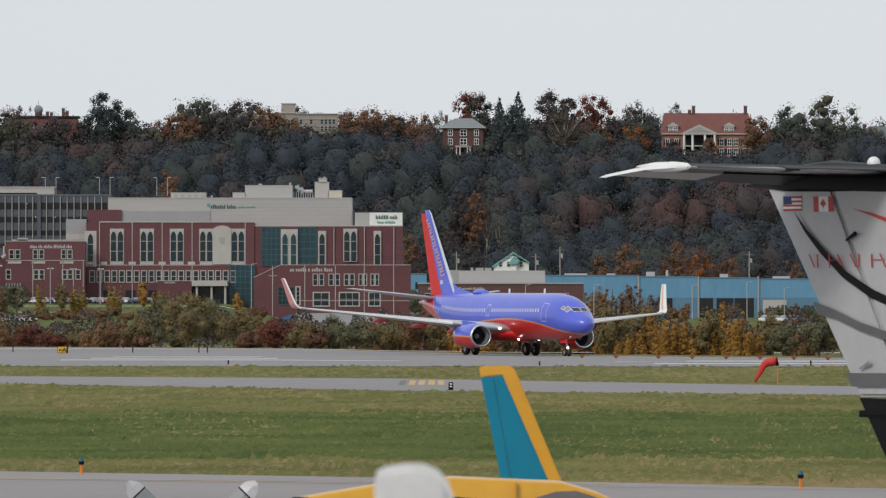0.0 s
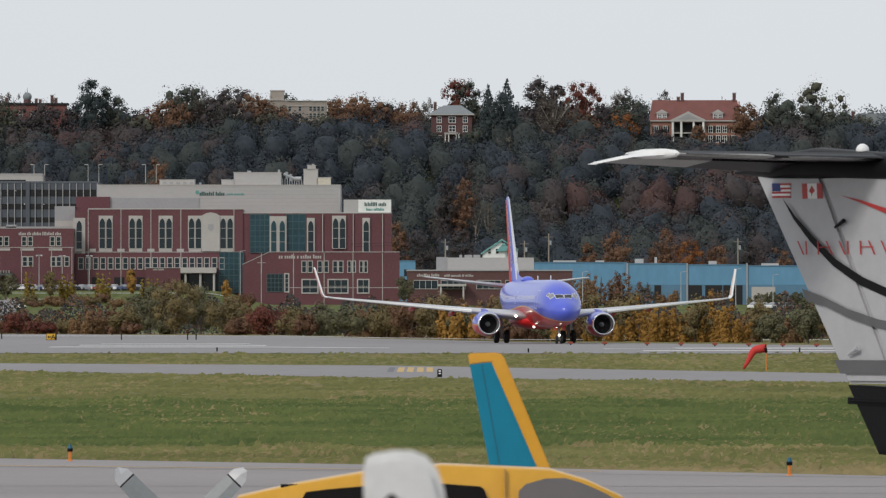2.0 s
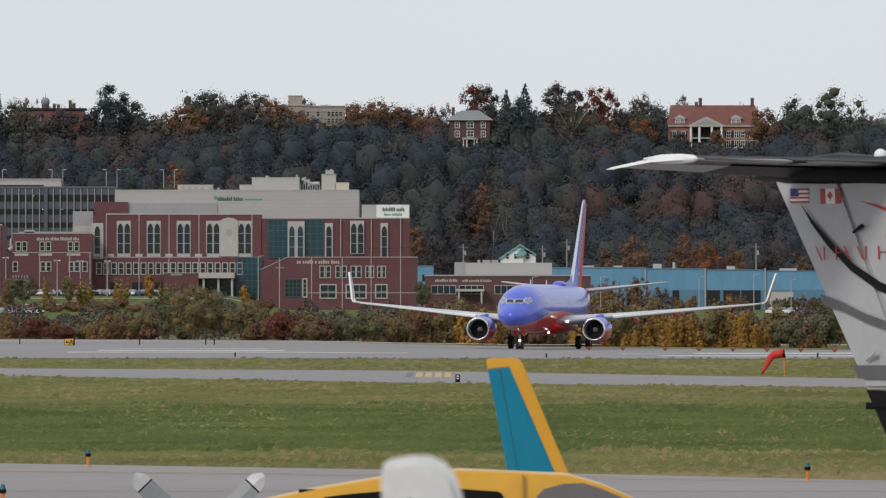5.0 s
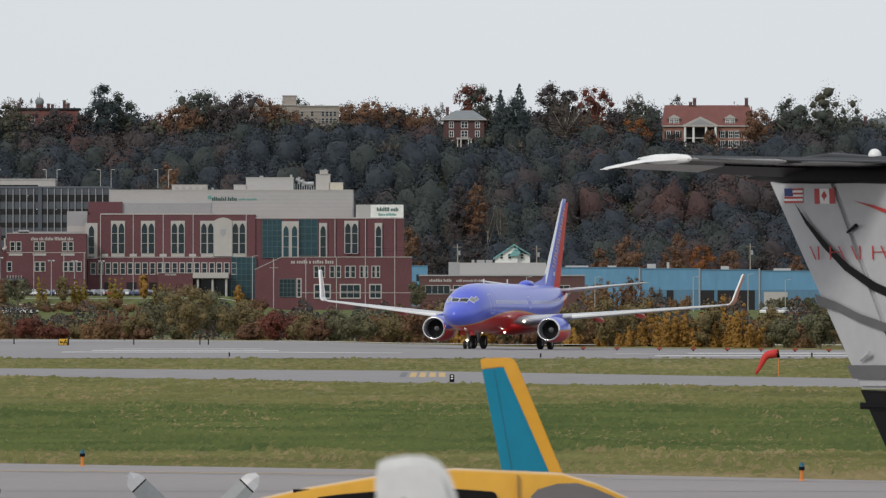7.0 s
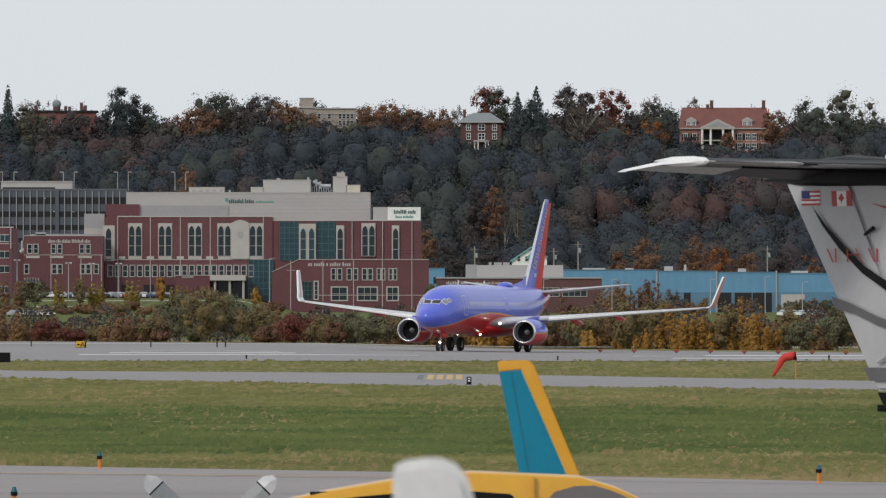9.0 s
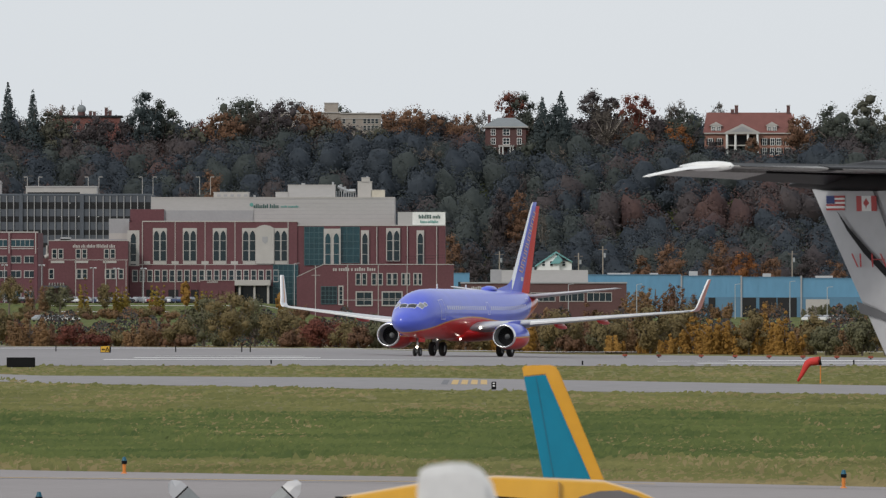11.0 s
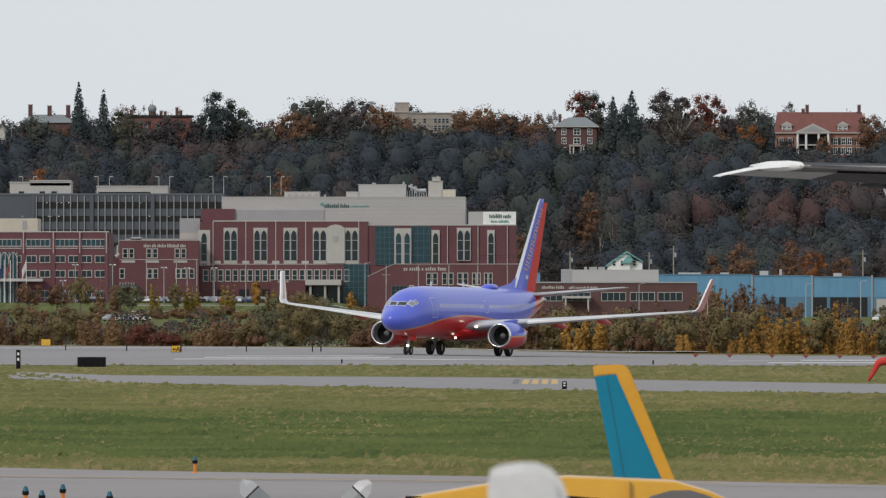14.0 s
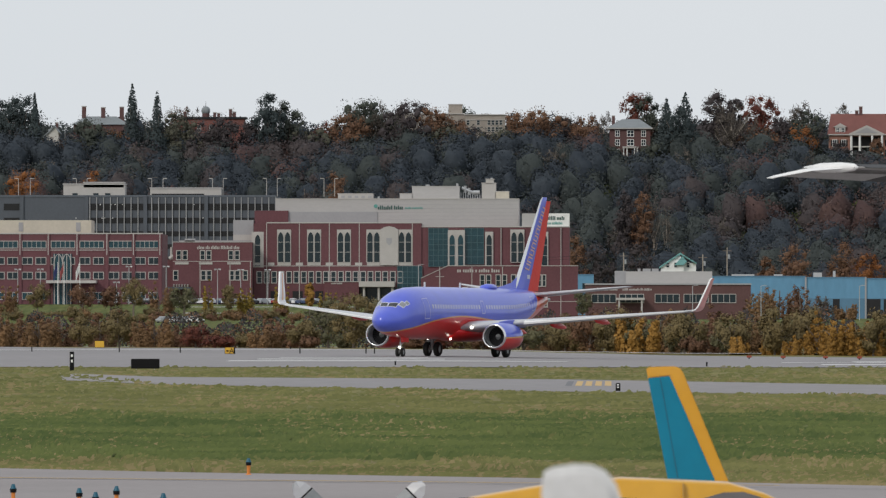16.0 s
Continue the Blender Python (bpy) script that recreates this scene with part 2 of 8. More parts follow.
def grass_material():
    m = bpy.data.materials.new("mown_grass")
    m.use_nodes = True
    n, l = m.node_tree.nodes, m.node_tree.links
    b = n["Principled BSDF"]
    b.inputs["Roughness"].default_value, b.inputs["Specular IOR Level"].default_value = 0.9, 0.1
    c = n.new("ShaderNodeTexCoord")

    def noisy(scale, stretch, detail=6):
        mp = n.new("ShaderNodeMapping")
        mp.inputs["Scale"].default_value = stretch
        l.new(c.outputs["Object"], mp.inputs["Vector"])
        t = n.new("ShaderNodeTexNoise")
        t.inputs["Scale"].default_value, t.inputs["Detail"].default_value = scale, detail
        l.new(mp.outputs["Vector"], t.inputs["Vector"])
        return t.outputs["Fac"]

    def ramp(fac, a, b_, lo=0.35, hi=0.65):
        r = n.new("ShaderNodeValToRGB")
        r.color_ramp.elements[0].position, r.color_ramp.elements[0].color = lo, (*a, 1)
        r.color_ramp.elements[1].position, r.color_ramp.elements[1].color = hi, (*b_, 1)
        l.new(fac, r.inputs["Fac"])
        return r.outputs["Color"]

    def mix(fac, a, b_, kind="MIX"):
        x = n.new("ShaderNodeMix")
        x.data_type, x.blend_type = "RGBA", kind
        if isinstance(fac, float):
            x.inputs[0].default_value = fac
        else:
            l.new(fac, x.inputs[0])
        l.new(a, x.inputs[6]), l.new(b_, x.inputs[7])
        return x.outputs[2]

    pale = ramp(noisy(0.5, (1.6, 0.10, 1), 8), (0.112, 0.115, 0.032), (0.202, 0.182, 0.070), 0.36, 0.64)
    lush = ramp(noisy(0.45, (1.4, 0.10, 1), 8), (0.044, 0.070, 0.015), (0.112, 0.128, 0.036), 0.36, 0.62)
    straw = ramp(noisy(1.1, (1, 0.12, 1), 8), (0.125, 0.108, 0.040), (0.225, 0.180, 0.080))
    patch = ramp(noisy(0.16, (1.2, 0.22, 1), 7), (0, 0, 0), (0.85, 0.85, 0.85), 0.50, 0.66)
    # a damp swale of dark grass and a dry verge run along the apron
    sp = n.new("ShaderNodeSeparateXYZ")
    l.new(c.outputs["Object"], sp.inputs["Vector"])
    wob = n.new("ShaderNodeMath")
    wob.operation, wob.inputs[1].default_value = "MULTIPLY_ADD", 200.0
    l.new(noisy(0.06, (1.0, 0.25, 1), 6), wob.inputs[0]), l.new(sp.outputs["Y"], wob.inputs[2])

    def zone(rows):
        r = n.new("ShaderNodeValToRGB")
        while len(r.color_ramp.elements) < len(rows):
            r.color_ramp.elements.new(0.5)
        for e, (y, v) in zip(r.color_ramp.elements, rows):
            e.position, e.color = (y + 100) / 2000, (v, v, v, 1)
        mr = n.new("ShaderNodeMapRange")
        mr.inputs["From Max"].default_value = 2000.0
        l.new(wob.outputs[0], mr.inputs["Value"]), l.new(mr.outputs["Result"], r.inputs["Fac"])
        return r.outputs["Color"]
    swale = zone(((205, 0), (230, 0.8), (258, 0.9), (312, 0.15), (360, 0.1), (375, 0.3), (420, 0.0), (1150, 0.0), (1300, 0.8)))
    verge = zone(((196, 0.8), (214, 0.0), (560, 0.0), (600, 0.3), (900, 0.3), (1030, 0.9), (1120, 0.9), (1200, 0.0)))
    dry = mix(verge, mix(patch, pale, straw), straw)
    l.new(mix(swale, dry, lush), b.inputs["Base Color"])
    return m


GRASS = grass_material()
ground_sheet()


def strip(name, corners, z, mat, label, category):
    """A paved strip with a thin edge, lying on the grass; corners in x and y, anticlockwise."""
    bm = bmesh.new()
    top = [bm.verts.new((x, y, z)) for x, y in corners]
    low = [bm.verts.new((x, y, z - 0.3)) for x, y in corners]
    bm.faces.new(top)
    n = len(top)
    for i in range(n):
        bm.faces.new((low[i], low[(i + 1) % n], top[(i + 1) % n], top[i]))
    return tagged(part(name, bm, mat), label, category, kind="structure")


# ---- pavements and markings ----
def runway():
    """The wide pavement that the airliner crosses, following the crossfall."""
    far = [(-500, 1500), (-120, 1200), (-68, 1128), (-45.4, 1039), (0, 913), (31.6, 818), (60, 765), (120, 705), (500, 640)]
    near = [(-500, 640), (-60, 640), (60, 628), (500, 610)]

    def at(pts, x):
        for (a, p), (b, q) in zip(pts, pts[1:]):
            if a <= x <= b:
                return p + (q - p) * (x - a) / (b - a)
    bm = bmesh.new()
    xs = [-500, -300, -160, -120, -90] + list(range(-68, 69, 2)) + [80, 100, 120, 200, 500]
    rows = []
    for x in xs:
        y0, y1 = at(near, x), at(far, x)
        ys = [y0 + (y1 - y0) * i / 28 for i in range(29)]
        rows.append([bm.verts.new((x, y, 0.03 + crossfall(x, y))) for y in ys] + [bm.verts.new((x, y1 + 0.1, -0.4 + crossfall(x, y1)))])
    for a, b in zip(rows, rows[1:]):
        for i in range(29):
            bm.faces.new((a[i], b[i], b[i + 1], a[i + 1]))
    tagged(part("runway", bm, ASPHALT, smooth=True), "worn grey asphalt runway with white painted lines", "runway", kind="structure")


runway()
strip("taxiway_1", [(-30.5, 562), (-27, 500), (-20.3, 465), (-2, 420), (15.7, 395), (60, 341), (60, 381), (17.7, 445), (-2.4, 504), (-22.9, 524)], 0.03, ASPHALT, "narrow grey asphalt taxiway crossing the grass", "taxiway")
strip("apron", [(-60, -60), (60, -60), (60, 112), (7.6, 175.5), (-0.9, 187.5), (-8.5, 195.5), (-11, 199), (-60, 262)], 0.03, ASPHALT_NEAR, "worn pale concrete apron and taxilane", "apron")
strip("highway", [(-900, 1780), (900, 1780), (900, 1830), (-900, 1830)], 0.06, ASPHALT, "grey asphalt highway behind the shrubs", "road")
strip("apron_road", [(-200, 1250), (200, 1250), (200, 1262), (-200, 1262)], -0.3, ASPHALT, "perimeter service road behind the shrubs", "road")


def line(name, x0, x1, y0, y1, mat, label, slope=0.0, z=0.036):
    bm = bmesh.new()
    n = max(2, int(abs(x1 - x0) / 2))
    a = [bm.verts.new((x0 + (x1 - x0) * i / n, y0 + slope * (x1 - x0) * i / n, z)) for i in range(n + 1)]
    b = [bm.verts.new((v.co.x, v.co.y + (y1 - y0), z)) for v in a]
    for v in bm.verts:
        v.co.z += crossfall(v.co.x, v.co.y) + (0.012 if v.co.y > 700 else 0.0)
    for i in range(n):
        bm.faces.new((a[i], a[i + 1], b[i + 1], b[i]))
    return tagged(part(name, bm, mat), label, "marking", kind="structure")


line("edge_line_1", -27, -3, 714, 720, MARK_WHITE, "white painted runway marking bar", 0.05)
line("edge_line_2", -25.5, -12, 732, 738, MARK_WHITE, "white painted runway marking bar", 0.05)
line("edge_line_3", -24.5, -13.5, 750, 756, MARK_WHITE, "white painted runway marking bar", 0.05)
line("edge_line_4", 14, 120, 668, 676, MARK_WHITE, "white painted runway edge line", 0.1)
line("edge_line_5", 12, 120, 700, 716, MARK_WHITE, "white painted runway marking bar", 0.15)
line("edge_line_6", 18, 120, 742, 760, MARK_WHITE, "white painted runway marking bar", 0.2)
line("edge_line_7", -60, 60, 950, 958, MARK_WHITE, "white painted runway edge line")
for i, x in enumerate((-2.02, -1.57, -1.13, -0.68, -0.24)):
    line("stripe_1", x, x + 0.30, 454, 488, MARK_YELLOW if i else MARK_BLACK, "yellow taxiway holding stripe", -6.0, 0.037)
line("apron_line_1", -40, 3, 205.8, 206.2, MARK_YELLOW, "thin faded orange taxilane line", -0.615, 0.035)
for k, (y, tilt, wide) in enumerate(((209, -0.75, 0.16), (166, -0.03, 0.16), (159.5, -0.02, 0.12), (153, 0.03, 0.16))):
    line("apron_joint_1", -40, 40, y, y + wide, MARK_BLACK, "dark sealed concrete joint", tilt, 0.034)


def draped(name, x0, x1, y0, y1, mat, label, category, lift=0.06):
    """A road that follows the ground."""
    bm = bmesh.new()
    xs = [x0 + (x1 - x0) * i / 24 for i in range(25)]
    g = [[bm.verts.new((x, y, ground_height(x, y) + lift)) for x in xs] for y in (y0, (y0 * 2 + y1) / 3, (y0 + y1 * 2) / 3, y1)]
    for a, b in zip(g, g[1:]):
        for i in range(24):
            bm.faces.new((a[i], a[i + 1], b[i + 1], b[i]))
    return tagged(part(name, bm, mat), label, category, kind="structure")


draped("car_park_1", -158, -56, 2441, 2500, ASPHALT, "asphalt car park in front of the hospital", "car park")
draped("footpath_1", -105, -48, 2416, 2419, CONCRETE, "pale concrete path across the lawn", "path")
draped("footpath_2", -100, -74, 2372, 2376, CONCRETE, "pale concrete path across the lawn", "path")


# ---- the airliner ----
def blended(stations, a):
    """The fuselage's half width, top and bottom at a metres from the nose."""
    for p, q in zip(stations, stations[1:]):
        if p[0] <= a <= q[0]:
            u = (a - p[0]) / (q[0] - p[0])
            return [p[i] + (q[i] - p[i]) * u for i in (1, 2, 3)]
    return list(stations[-1][1:])


HULL = [
    (0.0, 0.04, 2.58, 2.50), (0.06, 0.24, 2.80, 2.28), (0.2, 0.46, 2.99, 2.10), (0.45, 0.70, 3.18, 1.93), (0.8, 0.95, 3.38, 1.77), (1.2, 1.16, 3.56, 1.64),
    (1.55, 1.30, 3.74, 1.55), (2.0, 1.45, 4.08, 1.46), (2.5, 1.58, 4.42, 1.38), (3.1, 1.70, 4.72, 1.31), (4.0, 1.80, 4.97, 1.24),
    (5.2, 1.87, 5.12, 1.19), (7.0, 1.88, 5.18, 1.17), (21.0, 1.88, 5.18, 1.17), (22.5, 1.87, 5.18, 1.24), (24.0, 1.80, 5.18, 1.48), (25.5, 1.69, 5.17, 1.80),
    (27.0, 1.53, 5.14, 2.18), (28.5, 1.31, 5.09, 2.60), (30.0, 1.04, 5.02, 3.05), (31.3, 0.76, 4.92, 3.45), (32.4, 0.48, 4.78, 3.78), (33.1, 0.22, 4.60, 4.02), (33.3, 0.05, 4.45, 4.2),
]
GEAR_DROP = 0.17   # the wheels stand this far below the hull's datum
NOSE = -17.2   # the nose ahead of the main wheels
WING, POD, TAIL = NOSE + 1.5, NOSE + 1.9, NOSE + 1.0


def hull_point(a, theta, proud=0.0):
    """theta: degrees from the crown towards the left side."""
    w, top, low = blended(HULL, a)
    r = radians(theta)
    return Vector((math.sin(r) * (w + proud), NOSE + a, (top + low) / 2 + math.cos(r) * ((top - low) / 2 + proud)))


def hull_patch(bm, a0, a1, t0, t1, proud, n=4, k=4, skew=0.0):
    g = [[bm.verts.new(hull_point(a0 + (a1 - a0) * i / n + skew * j / k, t0 + (t1 - t0) * j / k, proud)) for j in range(k + 1)] for i in range(n + 1)]
    for i in range(n):
        for j in range(k):
            bm.faces.new((g[i][j], g[i + 1][j], g[i + 1][j + 1], g[i][j + 1]))
    bmesh.ops.recalc_face_normals(bm, faces=bm.faces)
    bmesh.ops.solidify(bm, geom=bm.faces[:], thickness=0.012)
    return bm


def livery(name, curve, low_color, high_color, low_end, high_end):
    """Two paints that meet in a gold line whose height runs along the hull as the curve says."""
    m = bpy.data.materials.new(name)
    m.use_nodes = True
    n, l = m.node_tree.nodes, m.node_tree.links
    b = n["Principled BSDF"]
    b.inputs["Roughness"].default_value, b.inputs["Coat Weight"].default_value, b.inputs["Coat Roughness"].default_value = 0.30, 0.45, 0.08
    c = n.new("ShaderNodeTexCoord")
    s = n.new("ShaderNodeSeparateXYZ")
    l.new(c.outputs["Object"], s.inputs["Vector"])
    along = n.new("ShaderNodeMapRange")
    along.inputs["From Min"].default_value, along.inputs["From Max"].default_value = low_end, high_end
    l.new(s.outputs["Y"], along.inputs["Value"])
    fc = n.new("ShaderNodeFloatCurve")
    pts = fc.mapping.curves[0].points
    for i, (a, z) in enumerate(curve):
        u = (a - low_end) / (high_end - low_end)
        if i < 2:
            pts[i].location = (u, z / 10)
        else:
            pts.new(u, z / 10)
    fc.mapping.update()
    l.new(along.outputs["Result"], fc.inputs["Value"])
    up = n.new("ShaderNodeMath")
    up.operation, up.inputs[1].default_value = "MULTIPLY", 10.0
    l.new(fc.outputs["Value"], up.inputs[0])
    over = n.new("ShaderNodeMath")
    over.operation = "SUBTRACT"
    l.new(s.outputs["Z"], over.inputs[0]), l.new(up.outputs[0], over.inputs[1])
    r = n.new("ShaderNodeValToRGB")
    r.color_ramp.interpolation = "CONSTANT"
    r.color_ramp.elements[0].color = (*low_color, 1)
    r.color_ramp.elements[1].position, r.color_ramp.elements[1].color = 0.5, (0.62, 0.30, 0.10, 1)
    e = r.color_ramp.elements.new(0.508)
    e.color = (*high_color, 1)
    sh = n.new("ShaderNodeMapRange")
    sh.inputs["From Min"].default_value, sh.inputs["From Max"].default_value = -5.0, 5.0
    l.new(over.outputs[0], sh.inputs["Value"])
    l.new(sh.outputs["Result"], r.inputs["Fac"])
    t = n.new("ShaderNodeTexNoise")
    t.inputs["Scale"].default_value, t.inputs["Detail"].default_value = 0.9, 6
    l.new(c.outputs["Object"], t.inputs["Vector"])
    v = n.new("ShaderNodeMapRange")
    v.inputs["To Min"].default_value, v.inputs["To Max"].default_value = 0.86, 1.12
    l.new(t.outputs["Fac"], v.inputs["Value"])
    mu = n.new("ShaderNodeMix")
    mu.data_type, mu.blend_type = "RGBA", "MULTIPLY"
    mu.inputs[0].default_value = 1.0
    l.new(r.outputs["Color"], mu.inputs[6]), l.new(v.outputs["Result"], mu.inputs[7])
    l.new(mu.outputs[2], b.inputs["Base Color"])
    return m


JET_BLUE_C, JET_RED_C = (0.085, 0.122, 0.62), (0.62, 0.020, 0.020)
HULL_CURVE = [(NOSE, 1.35), (NOSE + 1.2, 1.66), (NOSE + 3.2, 2.0), (NOSE + 6, 2.48), (NOSE + 9, 2.78), (NOSE + 12, 2.9), (NOSE + 20, 2.55), (NOSE + 25, 2.6), (NOSE + 27.2, 3.2), (NOSE + 28.3, 4.1),
              (NOSE + 29.2, 5.0), (NOSE + 30, 6.0), (NOSE + 34, 9.5)]
HULL_PAINT = livery("airliner_hull_paint", HULL_CURVE, JET_RED_C, JET_BLUE_C, NOSE, NOSE + 34)
COWL_PAINT = livery("airliner_cowl_paint", [(-8, 1.25), (-5, 1.35), (-1, 1.45)], JET_RED_C, JET_BLUE_C, -8, -1)
JET_BLUE = material("airliner_blue_paint", JET_BLUE_C, 0.35, vary=0.08, coat=0.3)
JET_RED = material("airliner_red_paint", JET_RED_C, 0.4, vary=0.08, coat=0.1, spec=0.3)
JET_GOLD = material("airliner_gold_paint", (0.70, 0.42, 0.27), 0.4, vary=0.08)
WING_GREY = material("wing_grey_paint", (0.50, 0.51, 0.53), 0.4, vary=0.08, scale=0.8, stretch=(1, 3, 1))
BRIGHT = material("polished_metal", (0.75, 0.75, 0.76), 0.22, 1.0, vary=0.06)
GEAR_METAL = material("grey_gear_metal", (0.35, 0.36, 0.37), 0.45, 0.4, vary=0.1)
# window glass with a pale sky reflection painted into its base colour
SKY_GLASS = material("cockpit_glass", (0.24, 0.25, 0.265), 0.1, vary=0.2, spec=0.9)
FAN_METAL = material("fan_blade_metal", (0.06, 0.06, 0.065), 0.4, 0.7)
PANE = material("cabin_window_surround", (0.55, 0.55, 0.62), 0.35, vary=0.1)
LINE_PALE = material("pale_door_outline", (0.45, 0.47, 0.72), 0.4, vary=0.05)
WINGLET_RED = material("dull_red_winglet_paint", (0.60, 0.27, 0.26), 0.3, vary=0.2, scale=1.2)
LANDING_GLOW = glow("landing_light_glow", (1.0, 0.93, 0.78), 5.0)
COCKPIT_DARK = material("dark_windscreen_glass", (0.03, 0.033, 0.04), 0.1, vary=0.2, spec=0.6)


def foil(x, lead, chord, z, thick, n=9):
    """A wing's section at x: points round it, from the trailing edge over the top."""
    us = [0.5 * (1 + math.cos(math.pi * i / n)) for i in range(n + 1)]
    half = [(u, 5 * thick * (0.2969 * math.sqrt(u) - 0.126 * u - 0.3516 * u * u + 0.2843 * u ** 3 - 0.1015 * u ** 4)) for u in us]
    top = [(x, lead + u * chord, z + h * chord + 0.015 * chord) for u, h in half]
    low = [(x, lead + u * chord, z - h * chord * 0.8 + 0.01 * chord) for u, h in half[::-1][1:-1]]
    return top + low


def wheel(name, parent, m, r, w):
    hub = part(name, tube(bmesh.new(), (-w * 0.36, 0, 0), (w * 0.36, 0, 0), r * 0.52, sides=18), GEAR_METAL, parent)
    bm = bmesh.new()
    rings = []
    for x, k in ((-0.5, 0.55), (-0.5, 0.86), (-0.38, 0.97), (-0.15, 1.0), (0.15, 1.0), (0.38, 0.97), (0.5, 0.86), (0.5, 0.55)):
        rings.append([(x * w, r * k * math.cos(2 * math.pi * i / 22), r * k * math.sin(2 * math.pi * i / 22)) for i in range(22)])
    loft(bm, rings, caps=False)
    part("tyre", bm, RUBBER, hub, smooth=True)
    hub.matrix_basis = m
    return hub


def airliner():
    jet = thing("airliner", pose(0, 860, 0.03), "blue and red twin-engined airliner taxiing with landing lights on", "airliner")
    bm = bmesh.new()
    n = 40
    loft(bm, [[hull_point(s[0], 360 * i / n) for i in range(n)] for s in HULL])
    hull = part("fuselage", bm, HULL_PAINT, jet, "violet-blue upper hull over a red belly with a gold line", smooth=True)
    # wing-body fairing
    bm = bmesh.new()
    loft(bm, [[(math.cos(2 * math.pi * i / 20) * w, NOSE + a, 1.72 + math.sin(2 * math.pi * i / 20) * h) for i in range(20)]
              for a, w, h in ((11.0, 0.5, 0.2), (12.2, 1.7, 0.55), (13.8, 2.1, 0.70), (17, 2.15, 0.73), (20, 1.85, 0.62), (22.5, 0.9, 0.35))])
    part("belly_fairing", bm, JET_RED, jet, smooth=True)
    # cockpit windows
    for side in (1, -1):
        for a0, a1, t0, t1, sk, glass in ((1.36, 1.74, 2.5, 29, 0.22, COCKPIT_DARK), (1.86, 2.26, 33, 50, 0.10, SKY_GLASS), (2.36, 2.62, 43, 53, 0.05, SKY_GLASS)):
            part("window_frame", hull_patch(bmesh.new(), a0 - 0.06, a1 + 0.06, side * (t0 - 2.0), side * (t1 + 2.0), 0.006, skew=sk), PANE, hull)
            part("cockpit_window", hull_patch(bmesh.new(), a0, a1, side * t0, side * t1, 0.016, skew=sk), glass, hull, "cockpit window pane, dark in front, painted sky-pale at the sides")
    # cabin windows
    win = hull_patch(bmesh.new(), 6.0, 6.21, 70, 79, 0.012, 1, 2)
    win_left = part("cabin_window", win, PANE, hull)
    win_right = part("cabin_window", hull_patch(bmesh.new(), 6.0, 6.21, -70, -79, 0.012, 1, 2), PANE, hull)
    for i in range(1, 40):
        if i in (19, 20):
            continue
        for first, side in ((win_left, 1), (win_right, -1)):
            if i < 28:
                o = new("cabin_window", first.data)
                o.parent, o.location = hull, (0, 0.508 * i, 0)
            elif 6 + 0.508 * i < 26.4:
                part("cabin_window", hull_patch(bmesh.new(), 6 + 0.508 * i, 6.21 + 0.508 * i, side * 70, side * 79, 0.012, 1, 2), PANE, hull)
    # doors, drawn by their seams
    for side in (1, -1):
        for a, w, t0, t1, nm in ((4.5, 0.9, 55, 100, "front_door"), (26.6, 0.8, 55, 95, "rear_door"), (15.7, 0.55, 62, 88, "overwing_exit")):
            bm = bmesh.new()
            for b0, b1, u0, u1 in ((a, a + 0.06, t0, t1), (a + w, a + w + 0.06, t0, t1), (a, a + w + 0.06, t0 - 2, t0), (a, a + w + 0.06, t1, t1 + 2)):
                g = [[bm.verts.new(hull_point(b0 + (b1 - b0) * i, side * (u0 + (u1 - u0) * j / 6), 0.012)) for j in range(7)] for i in (0, 1)]
                for j in range(6):
                    bm.faces.new((g[0][j], g[1][j], g[1][j + 1], g[0][j + 1]))
            part(nm, bm, LINE_PALE, hull, "thin pale outline of a door")
    # antennas and satellite dome on the crown
    bm = bmesh.new()
    loft(bm, [[(math.cos(2 * math.pi * i / 14) * w, NOSE + a, 5.15 + (0.36 * h if math.sin(2 * math.pi * i / 14) > 0 else 0.05) * math.sin(2 * math.pi * i / 14)) for i in range(14)]
              for a, w, h in ((20.2, 0.1, 0.1), (20.6, 0.45, 0.8), (21.2, 0.55, 1), (22.0, 0.52, 0.95), (22.6, 0.12, 0.1))])
    part("antenna_dome", bm, JET_BLUE, hull, smooth=True)
    for a in (8.5, 15.5):
        part("blade_antenna", prism(bmesh.new(), [(-0.02, 5.15), (0.02, 5.15), (0.015, 5.55), (-0.015, 5.55)], NOSE + a, NOSE + a + 0.28), WHITE, hull)
    # fin and rudder
    fin_sections = [(5.0, 25.2, 30.5, 0.10), (6.0, 26.1, 30.8, 0.10), (9.3, 28.6, 31.9, 0.095), (12.1, 30.7, 32.85, 0.09), (12.4, 31.1, 32.9, 0.05)]

    def fin_ring(z, a0, a1, t, lo, hi, k=8):
        c = a1 - a0
        pts = []
        us = [lo + (hi - lo) * i / k for i in range(k + 1)]
        h = [5 * t * (0.2969 * math.sqrt(u) - 0.126 * u - 0.3516 * u * u + 0.2843 * u ** 3 - 0.1015 * u ** 4) * c for u in us]
        return [(hh, TAIL + a0 + u * c, z) for u, hh in zip(us, h)] + [(-hh, TAIL + a0 + u * c, z) for u, hh in zip(us[::-1], h[::-1])]
    fin = part("fin", loft(bmesh.new(), [fin_ring(*s, 0.06, 0.50) for s in fin_sections]), JET_BLUE, jet, "violet-blue tail fin with gold bars")
    part("leading_edge", loft(bmesh.new(), [fin_ring(*s, 0.0, 0.06) for s in fin_sections]), BRIGHT, fin)
    part("fin_box", loft(bmesh.new(), [fin_ring(*s, 0.501, 0.72) for s in fin_sections[:4]]), JET_RED, fin, "red rear of the fin")
